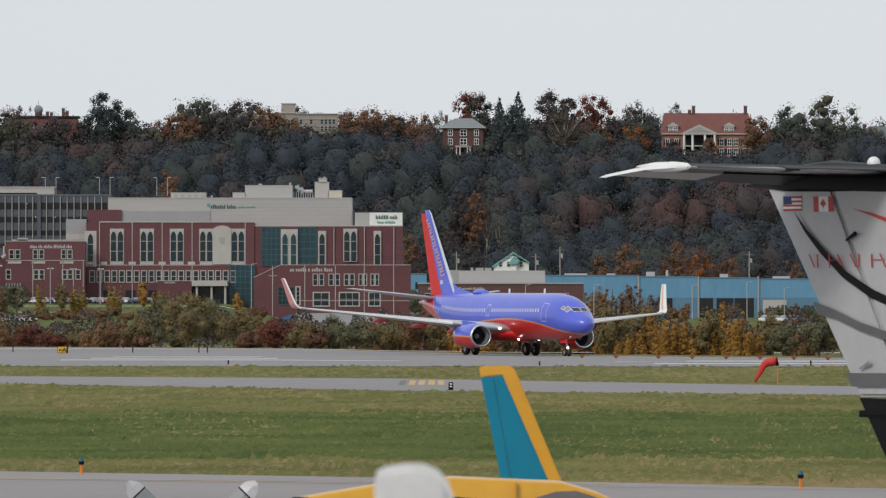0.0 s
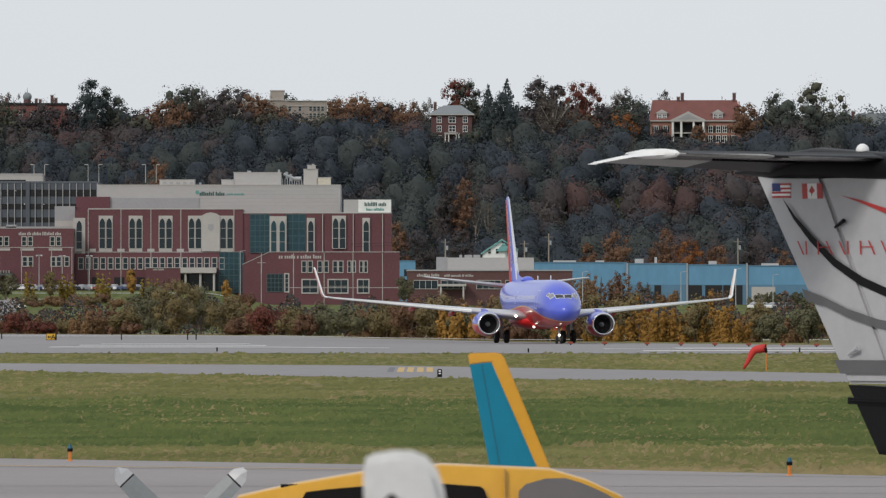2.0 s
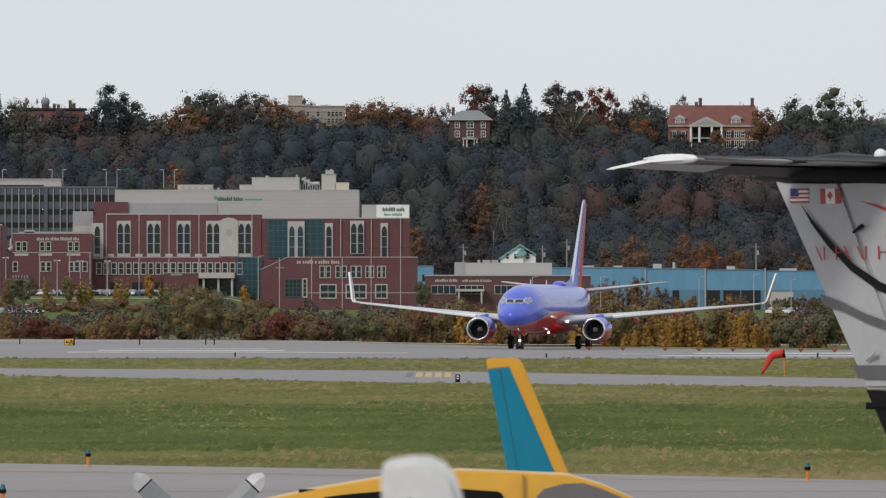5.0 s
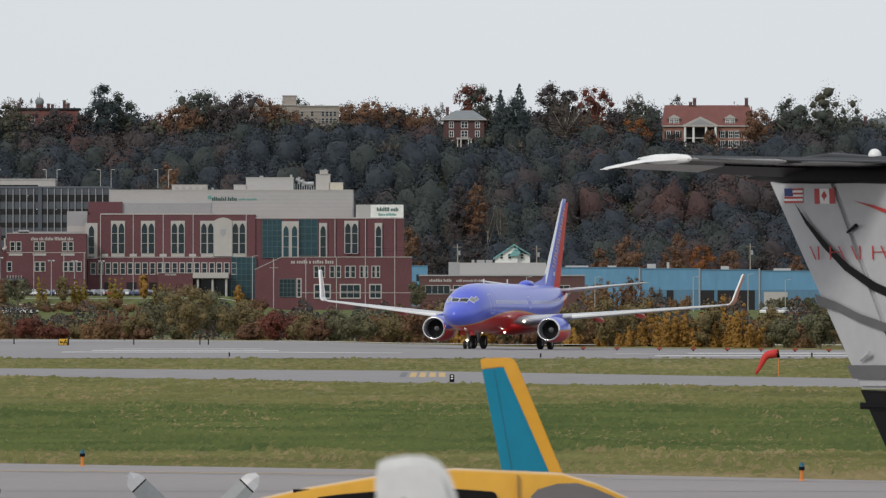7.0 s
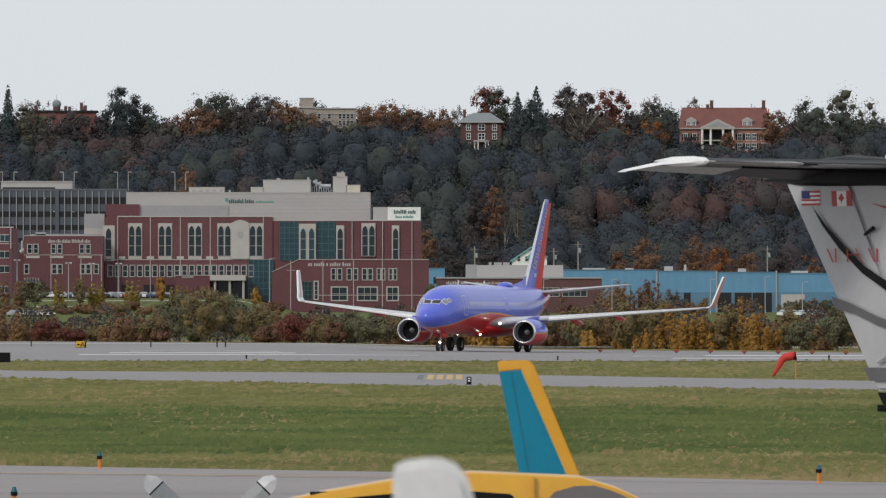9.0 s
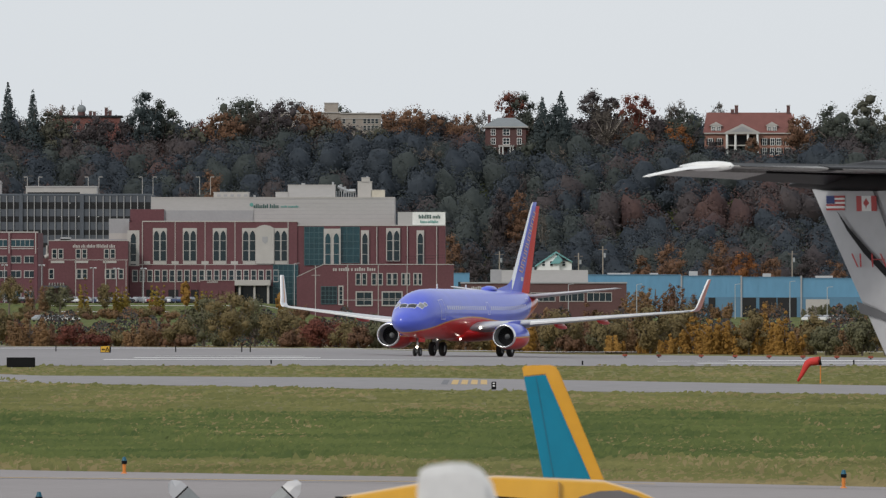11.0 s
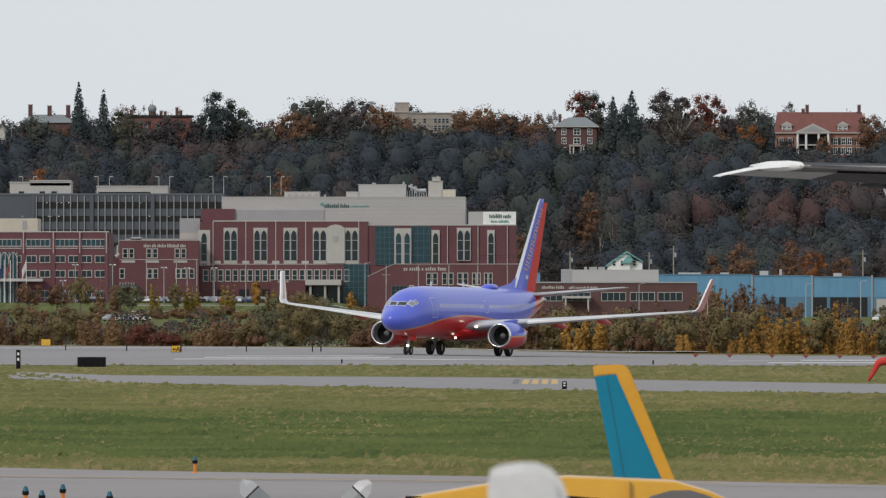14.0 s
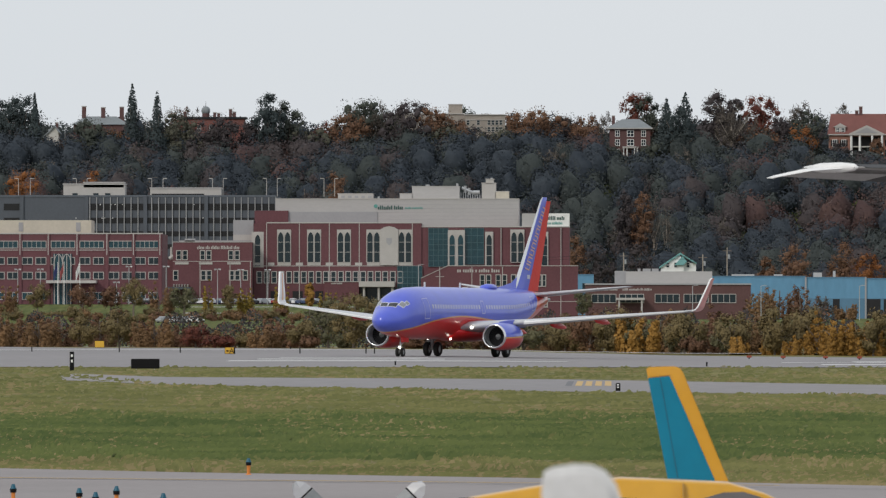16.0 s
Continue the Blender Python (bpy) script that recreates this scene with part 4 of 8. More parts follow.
    for x0, x1 in ((554, 563), (565, 574), (582, 591), (593, 602), (609, 618), (619, 628), (635, 642), (643, 650), (656, 663), (664, 671)):
        window(wing, ((x0 + x1) / 2 - 784) / 7.0, 11.66, (x1 - x0) / 7.0 - 0.35, 2.71, Y - 6, 0.2, False, CREAM, GLASS, (1, 2))
    for x0, x1, n in ((556, 582, 2), (602, 635, 3), (654, 672, 2)):
        window(wing, ((x0 + x1) / 2 - 784) / 7.0, 6.52, (x1 - x0) / 7.0, 3.14, Y - 6, 0.3, False, CREAM, GLASS, (n, 2))
    window(wing, -39.57, 6.81, 3.86, 4.29, Y - 6, 0.12, False, MULLION, GLASS, (4, 4))
    window(wing, -36.57, 6.81, 0.71, 4.29, Y - 6, 0.3, False, CREAM, GLASS, (1, 4))
    for x in (483, 540, 594, 645, 697):
        part("downpipe", boxes(((x - 784) / 7.0 - 0.09, (x - 784) / 7.0 + 0.09, Y - 6.12, Y - 5.9, 2.5, 16.52)), CREAM, wing)
    part("wing_belt", boxes((-36, -8.14, Y - 6.1, Y - 5.9, 7.66, 7.81)), CREAM, wing)
    part("wall_cross", boxes((-43.07, -42.85, Y - 6.14, Y - 5.9, 11.52, 15.23), (-44, -41.85, Y - 6.14, Y - 5.9, 13.95, 14.09)), CREAM, wing)


def side_wing():
    Y = 2558.0
    b = thing("side_wing", pose(0, 0, 0), "low red brick wing with paired windows beside the hospital", "building")
    body = part("brick_wall", boxes((-110.27, -90.28, Y, Y + 30, 2, 22.66), (-114.13, -110.27, Y + 4, Y + 30, 2, 18.38)), BRICK, b)
    part("coping", boxes((-110.27, -90.28, Y - 0.1, Y + 0.5, 22.66, 22.83)), CREAM, body)
    bars_of_text(body, -104.13, -93.42, 20.95, 0.85, Y - 0.02, CREAM, (5, 3, 6, 8, 4), 9)
    for x in (28, 70, 120):
        for dx in (-5.5, 5.5):
            window(body, (x + dx - 784) / 7.0, 18.38, 0.95, 2.1, Y, 0.2, False, CREAM, GLASS, (1, 2))
        part("lintel", boxes(((x - 784) / 7.0 - 1.7, (x - 784) / 7.0 + 1.7, Y - 0.12, Y, 17.09, 17.66)), CREAM, body)
    part("belt_course", boxes((-110.27, -90.28, Y - 0.08, Y + 0.1, 17.81, 17.95)), CREAM, body)
    for x in (17, 66, 76, 116, 126, 140):
        window(body, (x - 784) / 7.0, 13.23, 0.95, 2.2, Y, 0.2, False, CREAM, GLASS, (1, 2))
    for x in (60, 113, 149):
        part("downpipe", boxes(((x - 784) / 7.0 - 0.09, (x - 784) / 7.0 + 0.09, Y - 0.12, Y + 0.1, 3, 17.81)), CREAM, body)
    part("canopy", boxes((-112.27, -105.56, Y - 5, Y, 10.81, 11.38)), SLATE, b)
    for k in range(6):
        part("canopy_rib", boxes((-109.99 + k * 0.7, -109.99 + k * 0.7 + 0.15, Y - 5.1, Y, 11.38, 12.09)), CREAM, b)
    for x0, x1, y0, y1, mat in ((20, 152, 424, 428, GREY_PANEL), (116, 150, 414, 424, CREAM), (116, 152, 388, 414, GREY_PANEL), (30, 48, 421, 428, STEEL)):
        part("roof_unit", boxes(((x0 - 784) / 7.0, (x1 - 784) / 7.0, Y + 10, Y + 18, 2.95 + (566 - y1) / 7.0, 2.95 + (566 - y0) / 7.0)), mat, b)
    part("white_vent", tube(tube(bmesh.new(), (-110.7, Y + 2, 18.52), (-110.7, Y + 2, 21.52), 0.32, sides=10), (-111.27, Y + 2, 18.52), (-110.13, Y + 2, 19.23), 0.5, sides=8), CREAM, b)


def garage():
    Y = 2680.0
    b = thing("parking_garage", pose(0, 0, 0), "dark slate parking garage with slender white mullions", "parking garage")
    x_left, x_right = -166.26, -88.35
    body = part("slab_body", boxes((x_left, x_right, Y, Y + 55, 5, 35.93)), SLATE, b)
    part("parapet_rail", boxes((x_left, x_right, Y - 0.2, Y, 35.63, 36.08)), material("dark_blue_grey_rail", (0.10, 0.115, 0.14), 0.5), body)
    # the shade inside the open decks, painted as near-black panels on the wall
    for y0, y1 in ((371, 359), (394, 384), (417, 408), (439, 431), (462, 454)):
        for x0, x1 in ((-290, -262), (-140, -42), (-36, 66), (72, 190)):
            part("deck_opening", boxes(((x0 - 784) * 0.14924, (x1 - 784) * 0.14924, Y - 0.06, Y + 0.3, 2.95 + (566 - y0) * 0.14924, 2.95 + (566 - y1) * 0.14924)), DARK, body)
    rnd = random.Random(4)
    for k in range(16):
        x, z = x_left + 24 + rnd.random() * (x_right - x_left - 30), rnd.choice((32.5, 28.92))
        part("deck_lamp", boxes((x, x + 0.3, Y - 0.12, Y - 0.05, z + 1.0, z + 1.2)), WHITE, body)
    x = -137.6
    while x < x_right:
        part("mullion", boxes((x, x + 0.22, Y - 0.45, Y - 0.05, 6, 35.49)), GREY_PANEL, body)
        x += 1.82
    for x in (-155.51, -138.35, -122.83, -106.71):
        part("pier", boxes((x - 0.5, x + 0.5, Y - 0.5, Y, 5, 35.93)), SLATE, body)
    for x0, x1, y0, y1 in ((-186, -77, 325, 346), (-150, -79, 322, 330), (-32, 94, 332, 348)):
        ph = part("stair_penthouse", boxes(((x0 - 784) * 0.14924, (x1 - 784) * 0.14924, Y + 5, Y + 14, 2.95 + (566 - y1) * 0.14924, 2.95 + (566 - y0) * 0.14924)), CREAM, b)
        part("penthouse_cap", boxes(((x0 - 785) * 0.14924, (x1 - 783) * 0.14924, Y + 4.8, Y + 14, 2.95 + (566 - y0) * 0.14924, 2.95 + (566 - y0) * 0.14924 + 0.3)), WHITE_PANEL, ph)
    # one dark panel for the shade in the penthouse opening
    part("penthouse_opening", boxes((-121.34, -107.46, Y + 4.9, Y + 5, 35.63, 36.53)), DARK, b)
    for x in (-142.38, -136.86, -133.72):
        part("penthouse_window", boxes((x, x + 1.4, Y + 4.9, Y + 5, 35.78, 36.68)), GLASS, b)


def roof_lamp(x, z0, z1, y, side):
    lp = thing("roof_lamp", pose(x, y, z0), "slender white lamp pole on the garage roof", "lamp", "garage roof lamps")
    part("pole", tube(bmesh.new(), (0, 0, 0), (0, 0, z1 - z0), 0.09, 0.07, 8), CREAM, lp)
    part("lamp_head", boxes((0.0 if side > 0 else -1.0, 1.0 if side > 0 else 0.0, -0.18, 0.18, z1 - z0 - 0.05, z1 - z0 + 0.14), bevel=0.03), CREAM, lp)


def office():
    Y = 2480.0
    k = 2480 / 17957
    px = lambda v: (v - 784) * k
    pz = lambda v: 2.95 + (566 - v) * k
    b = thing("office_building", pose(0, 0, 0), "four-storey red brick office building with green glass", "office building")
    body = part("brick_wall", boxes((px(-330), px(-9), Y, Y + 30, 2, pz(413))), BRICK, b)
    part("parapet", boxes((px(-330), px(-8.4), Y - 0.2, Y + 0.6, pz(413), pz(411))), CREAM, body)
    part("penthouse", boxes((px(-330), px(-137), Y + 6, Y + 22, pz(411), pz(388))), TAN_PANEL, b, "cream panelled penthouse")
    for x in (-266, -164):
        part("penthouse_window", boxes((px(x), px(x + 8), Y + 5.9, Y + 6, pz(408), pz(392))), GREY_PANEL, b)
    for x in (-311, -261, -211, -160, -107, -60, -13):
        part("brick_pier", boxes((px(x - 3), px(x + 3), Y - 0.35, Y, 2, pz(413))), BRICK, body)
        part("pale_joint", boxes((px(x) - 0.1, px(x) + 0.1, Y - 0.42, Y - 0.3, pz(450), pz(413))), CREAM, body)
    part("belt_course", boxes((px(-330), px(-9), Y - 0.12, Y, pz(442), pz(440.5))), CREAM, body)
    for c in (-286, -236, -185, -134, -83, -36):
        window(body, px(c), pz(437), 41 * k, 11 * k, Y, 0.18, False, CREAM, TEAL_GLASS, (5, 1))
        for y in (466, 492, 528):
            if c == -185 and y != 466:
                continue
            for d in (-12, 12):
                window(body, px(c + d), pz(y), 17 * k, 11 * k, Y, 0.16, False, CREAM, GLASS if y != 528 else TEAL_GLASS, (2, 1))
    part("entrance_glazing", boxes((px(-202), px(-169), Y - 0.5, Y, 3, pz(448))), TEAL_GLASS, b)
    for x in (-200, -192, -185, -178, -171):
        part("glazing_bar", boxes((px(x) - 0.08, px(x) + 0.08, Y - 0.65, Y - 0.4, 3, pz(448))), CREAM, b)
    for c in (-193, -178):
        bm = bmesh.new()
        for s in range(8):
            u, v = math.pi * s / 8, math.pi * (s + 1) / 8
            tube(bm, (px(c) - math.cos(u) * 1.1, Y - 0.6, pz(470) + math.sin(u) * 3), (px(c) - math.cos(v) * 1.1, Y - 0.6, pz(470) + math.sin(v) * 3), 0.09, sides=6)
        part("arch_bar", bm, CREAM, b)
    part("entrance_canopy", boxes((px(-212), px(-124), Y - 7, Y, pz(500), pz(495))), CREAM, b)


def clinic():
    Y = 2400.0
    k = 2400 / 17957
    px = lambda v: (v - 784) * k
    pz = lambda v: 2.95 + (566 - v) * k
    b = thing("clinic_building", pose(0, 0, 0), "single-storey dark red brick clinic with a pale roof screen", "building")
    body = part("brick_wall", boxes((px(740), px(1033), Y, Y + 20, 1, pz(503))), GREY_BRICK, b)
    part("fascia", boxes((px(739), px(1034), Y - 0.3, Y + 20, pz(503), pz(500.5))), GREY_PANEL, b)
    part("roof_screen", boxes((px(812), px(965), Y + 5, Y + 15, pz(502), pz(479))), WHITE_PANEL, b, "pale corrugated roof screen")
    part("roof_stub", boxes((px(792), px(812), Y + 6, Y + 12, pz(502), pz(478))), GREY_PANEL, b)
    for x0, x1 in ((833, 838), (842, 856), (858, 870)):
        part("roof_unit", boxes((px(x0), px(x1), Y + 7, Y + 10, pz(479), pz(474))), GREY_PANEL, b)
    for c in (773, 822, 885, 936, 985):
        window(body, px(c), pz(534), 42 * k, 14 * k, Y, 0.14, False, CREAM, GLASS, (4, 1))
    bars_of_text(body, px(758), px(798), pz(513), 0.7, Y - 0.02, CREAM, (8, 5), 11)
    bars_of_text(body, px(806), px(858), pz(513), 0.55, Y - 0.02, CREAM, (5, 9, 2, 7), 12)
    part("door_canopy", boxes((px(795), px(845), Y - 4, Y, pz(530), pz(526))), CREAM, b)
    for x in (800, 840):
        part("canopy_post", boxes((px(x) - 0.2, px(x) + 0.2, Y - 3.8, Y - 3.4, 1.5, pz(530))), CREAM, b)


def warehouse():
    Y = 2460.0
    k = 2460 / 17957
    px = lambda v: (v - 784) * k
    pz = lambda v: 2.95 + (566 - v) * k
    b = thing("blue_warehouse", pose(0, 0, 0), "long blue metal-clad warehouse with dark loading doors", "warehouse")
    for x0, x1, top in ((727, 755, 484), (965, 1130, 487), (1130, 1236, 489), (1236, 1342, 491), (1342, 1560, 493)):
        body = part("clad_bay", boxes((px(x0), px(x1) - 0.05, Y, Y + 40, 1, pz(top))), BLUE_METAL, b)
        x = px(x0)
        while x < px(x1) - 0.8:
            part("cladding_rib", boxes((x, x + 0.10, Y - 0.05, Y, pz(527), pz(top))), BLUE_METAL, body)
            x += 1.35
        part("eave_trim", boxes((px(x0), px(x1) - 0.05, Y - 0.15, Y, pz(top) - 0.25, pz(top))), BLUE_METAL_DARK, body)
    part("lower_wall", boxes((px(1130), px(1560), Y - 0.1, Y, 1, pz(527))), BLUE_METAL_DARK, b)
    for x0, x1 in ((1238, 1262), (1268, 1298), (1300, 1334), (1178, 1190)):
        part("loading_door", boxes((px(x0), px(x1), Y - 0.2, Y - 0.1, 1, pz(528))), DARK, b)
    part("white_door", boxes((px(1350), px(1392), Y - 0.22, Y - 0.1, 1, pz(531))), CREAM, b)
    for x in (1130, 1236, 1342):
        part("downpipe", boxes((px(x) - 0.2, px(x) + 0.2, Y - 0.4, Y - 0.05, 1, pz(489))), GREY_PANEL, b)
    for x0, x1, y in ((1000, 1040, 484), (1075, 1090, 484), (1145, 1160, 481), (1180, 1184, 478), (1276, 1290, 485), (1370, 1400, 489)):
        part("roof_unit", boxes((px(x0), px(x1), Y + 8, Y + 12, pz(494), pz(y))), CREAM, b)
    part("window_strip", boxes((px(735), px(741), Y - 0.1, Y, pz(512), pz(500))), GLASS, b)


def gabled_house():
    """The small white house behind the clinic."""
    Y = 2560.0
    k = 2560 / 17957
    px = lambda v: (v - 784) * k
    pz = lambda v: 2.95 + (566 - v) * k
    b = thing("white_house", pose(0, 0, 0), "white clapboard house with a teal shingle roof", "house")
    wall = part("wall", prism(bmesh.new(), [(px(874), 3), (px(914), 3), (px(914), pz(462)), (px(906), pz(448)), (px(874), pz(470))], Y, Y + 8), WHITE, b)
    part("side_wall", boxes((px(906), px(936), Y + 1, Y + 8, 3, pz(464))), WHITE, b)
    part("roof", prism(bmesh.new(), [(px(871), pz(471)), (px(908), pz(446)), (px(937), pz(464)), (px(937), pz(466)), (px(908), pz(449)), (px(871), pz(474))], Y - 0.6, Y + 8.5), TEAL_ROOF, b)
    part("dormer", prism(bmesh.new(), [(px(898), pz(468)), (px(914), pz(468)), (px(920), pz(462)), (px(912), pz(452))], Y - 0.8, Y + 2), TEAL_ROOF, b)
    for x in (886, 900, 922):
        window(wall, px(x), pz(472), 0.7, 1.2, Y + (0.9 if x == 922 else -0.02), 0.08, False, WHITE, GLASS, (1, 2))
    part("chimney", boxes((px(911), px(915), Y + 3, Y + 4, pz(456), pz(444))), GREY_BRICK, b)


hospital()
side_wing()
garage()
office()
clinic()
warehouse()
gabled_house()
for x, s in ((-267, 1), (-246, -1), (-164, 1), (-145, -1), (-30, 1), (-10, -1), (78, 1), (97, -1), (174, 1), (193, -1), (276, 1), (295, -1)):
    roof_lamp((x - 784) * 0.14924, 35.78, 40.56, 2688, -s)


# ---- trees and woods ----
# these two greens have a bluish distance haze mixed into the colour
HAZY_OLIVE = leaf_material("olive_green_leaves", (0.033, 0.041, 0.042), (0.058, 0.067, 0.062))
HAZY_GREEN = leaf_material("dark_green_leaves", (0.028, 0.036, 0.048), (0.048, 0.058, 0.068))
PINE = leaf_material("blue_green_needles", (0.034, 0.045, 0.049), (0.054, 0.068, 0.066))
RUST = leaf_material("rust_brown_leaves", (0.115, 0.066, 0.044), (0.205, 0.112, 0.066))
RED_LEAF = leaf_material("dark_red_leaves", (0.095, 0.034, 0.028), (0.18, 0.062, 0.042))
GOLD = leaf_material("golden_orange_leaves", (0.20, 0.108, 0.028), (0.44, 0.245, 0.062))
ORANGE = leaf_material("bright_orange_leaves", (0.16, 0.062, 0.024), (0.29, 0.120, 0.042))
# brown, blued by the haze of the far hill
HAZY_BROWN = leaf_material("dull_brown_leaves", (0.048, 0.042, 0.046), (0.078, 0.064, 0.062))
TWIG = leaf_material("bare_grey_twigs", (0.07, 0.06, 0.052), (0.16, 0.14, 0.12))
YELLOW_LEAF = leaf_material("pale_yellow_leaves", (0.16, 0.11, 0.02), (0.40, 0.29, 0.07))


# rust leaves with the hill's blue haze put into their colour
HAZY_RUST = leaf_material("dull_rust_leaves", (0.060, 0.040, 0.042), (0.105, 0.063, 0.054))
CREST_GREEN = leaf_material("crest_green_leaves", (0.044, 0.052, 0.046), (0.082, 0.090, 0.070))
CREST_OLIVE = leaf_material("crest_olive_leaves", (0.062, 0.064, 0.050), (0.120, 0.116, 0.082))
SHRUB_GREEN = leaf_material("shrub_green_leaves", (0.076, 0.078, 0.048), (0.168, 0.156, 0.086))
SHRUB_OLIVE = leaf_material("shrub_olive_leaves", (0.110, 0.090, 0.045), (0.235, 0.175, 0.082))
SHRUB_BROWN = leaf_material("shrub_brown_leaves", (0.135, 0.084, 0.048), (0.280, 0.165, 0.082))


def _clump(fine):
    bm = bmesh.new()
    bmesh.ops.create_icosphere(bm, subdivisions=fine, radius=1.0)
    v = np.array([p.co[:] for p in bm.verts])
    f = np.array([[p.index for p in q.verts] for q in bm.faces])
    bm.free()
    return v, f


CLUMP_V, CLUMP_F = _clump(1)
CROWN_V, CROWN_F = _clump(2)


def unit(v):
    return v / (np.linalg.norm(v, axis=-1, keepdims=True) + 1e-9)


def clumps_at(rng, c, radii):
    """Leafy masses: a knobbly lump at each of the places c."""
    n, k = len(c), len(CLUMP_V)
    bumps = rng.uniform(0.65, 1.2, (n, k, 1))
    squash = rng.uniform(0.8, 1.15, (n, 1, 3))
    return (c[:, None, :] + CLUMP_V[None] * bumps * squash * np.asarray(radii).reshape(n, 1, 1)).reshape(-1, 3)


def lump_leaves(rng, c, radii, per, size, mid, egg, share=0.45):
    """Leaves all over the lumps at c, lying along the lumps and the whole rounded crown."""
    n = len(c)
    d = unit(rng.normal(size=(n, per, 3)))
    p = c[:, None, :] + d * (np.asarray(radii).reshape(n, 1, 1) * rng.uniform(0.5, 1.06, (n, per, 1)))
    whole = unit((p - mid) / np.asarray(egg) ** 2)
    return leaves_at(rng, p.reshape(-1, 3), size, unit(whole * (1 - share) + d * share + rng.normal(size=d.shape) * 0.2).reshape(-1, 3))


def quad_mesh(name, verts, mat, lumps=None, lump_v=CLUMP_V, lump_f=CLUMP_F):
    """A mesh of loose four-cornered leaves, four points each, and of leafy lumps where they are given."""
    n = len(verts) // 4
    nl = 0 if lumps is None else len(lumps) // len(lump_v)
    tri = (np.arange(nl)[:, None, None] * len(lump_v) + lump_f[None] + 4 * n).reshape(-1)
    allv = np.asarray(verts, dtype=np.float32) if nl == 0 else np.concatenate([np.asarray(verts, dtype=np.float32), lumps.astype(np.float32)])
    loops = np.concatenate([np.arange(4 * n), tri]).astype(np.int32)
    starts = np.concatenate([np.arange(0, 4 * n, 4), 4 * n + np.arange(0, len(tri), 3)]).astype(np.int32)
    me = bpy.data.meshes.new(name)
    me.vertices.add(len(allv))
    me.vertices.foreach_set("co", allv.ravel())
    me.loops.add(len(loops))
    me.loops.foreach_set("vertex_index", loops)
    me.polygons.add(len(starts))
    me.polygons.foreach_set("loop_start", starts)
    me.polygons.foreach_set("use_smooth", np.ones(len(starts), dtype=bool))
    me.update(calc_edges=True)
    me.materials.append(mat)
    return me


def leaves_at(rng, c, size, out=None):
    """A leaf clump at each of the places c: a bent-looking lozenge, any way up."""
    n = len(c)
    w = rng.normal(size=(n, 3))
    if out is not None:   # foliage faces mostly outwards
        w = out + w * 0.22
    u = np.cross(w, rng.normal(size=(n, 3)))
    u /= np.linalg.norm(u, axis=1)[:, None]
    v = np.cross(u, w)
    v /= np.linalg.norm(v, axis=1)[:, None]
    a = size * rng.uniform(0.55, 1.25, (n, 1))
    b = a * rng.uniform(0.45, 0.9, (n, 1))
    out = np.empty((n, 4, 3))
    out[:, 0], out[:, 1], out[:, 2], out[:, 3] = c - u * a * 0.5, c + v * b * 0.5, c + u * a * 0.5, c - v * b * 0.5
    return out.reshape(-1, 3)


def twigs_at(rng, c, out, length, width):
    """Fine bare twigs that spread outwards and up from the places c."""
    n = len(c)
    d = out + rng.normal(size=(n, 3)) * 0.45 + np.array([0, 0, 0.35])
    d /= np.linalg.norm(d, axis=1)[:, None]
    side = np.cross(d, rng.normal(size=(n, 3)))
    side *= width / np.linalg.norm(side, axis=1)[:, None]
    a = length * rng.uniform(0.4, 1.1, (n, 1))
    q = np.empty((n, 4, 3))
    q[:, 0], q[:, 1], q[:, 2], q[:, 3] = c - d * a - side * 0.5, c - d * a + side * 0.5, c + side * 0.35, c - side * 0.35
    return q.reshape(-1, 3)


def crown_places(rng, n, radius, height, low, clumps=16, hollow=0.55, loose=0.3):
    """Places for leaves: round clump centres spread over an egg-shaped crown, with gaps between."""
    d = rng.normal(size=(clumps, 3))
    d /= np.linalg.norm(d, axis=1)[:, None]
    r = rng.uniform(hollow, 1.0, (clumps, 1)) * rng.uniform(0.8, 1.15, (clumps, 1))
    k = d * r * np.array([radius, radius, height / 2]) + np.array([0, 0, low + height / 2])
    pick = rng.integers(0, clumps, n)
    s = rng.uniform(0.6, 1.3, clumps)[pick, None]
    egg = np.array([radius, radius, height / 2])
    off = rng.normal(size=(n, 3)) * loose * s
    c = k[pick] + off * egg
    out = (c - np.array([0, 0, low + height * 0.4])) / egg * 0.55 + off / (np.linalg.norm(off, axis=1)[:, None] + 1e-6)
    return c, out / (np.linalg.norm(out, axis=1)[:, None] + 1e-6)


def conifer_places(rng, n, radius, height, low):
    t = 1 - np.sqrt(rng.uniform(0, 1, n))
    tier = np.floor(t * 13) / 13
    a_tier = rng.uniform(0.75, 1.15, 14)[(tier * 13).astype(int)]
    rr = radius * (1.03 - tier * 0.6 - t * 0.4) * rng.uniform(0.05, 1.0, n) ** 0.45 * a_tier
    a = rng.uniform(0, 2 * math.pi, n)
    c = np.stack([np.cos(a) * rr, np.sin(a) * rr, low + height * t - rr * 0.22], axis=1)
    return c, np.stack([np.cos(a), np.sin(a), 0.5 + 0 * a], axis=1)


def limbs(bm, rng, height, low, radius, trunk, count=6):
    top = low + height * 0.72
    tube(bm, (0, 0, -0.4), (0, 0, low), trunk, trunk * 0.8, 8)
    tube(bm, (0, 0, low), (0.1, 0, top), trunk * 0.8, trunk * 0.25, 7)
    for i in range(count):
        a = 2 * math.pi * i / count + rng.uniform(-0.4, 0.4)
        z = low + height * rng.uniform(0.02, 0.35)
        q = (math.cos(a) * radius * 0.72, math.sin(a) * radius * 0.72, z + height * rng.uniform(0.2, 0.45))
        tube(bm, (0, 0, z), q, trunk * 0.42, trunk * 0.1, 6)
    return bm


TREE_MESHES = {}


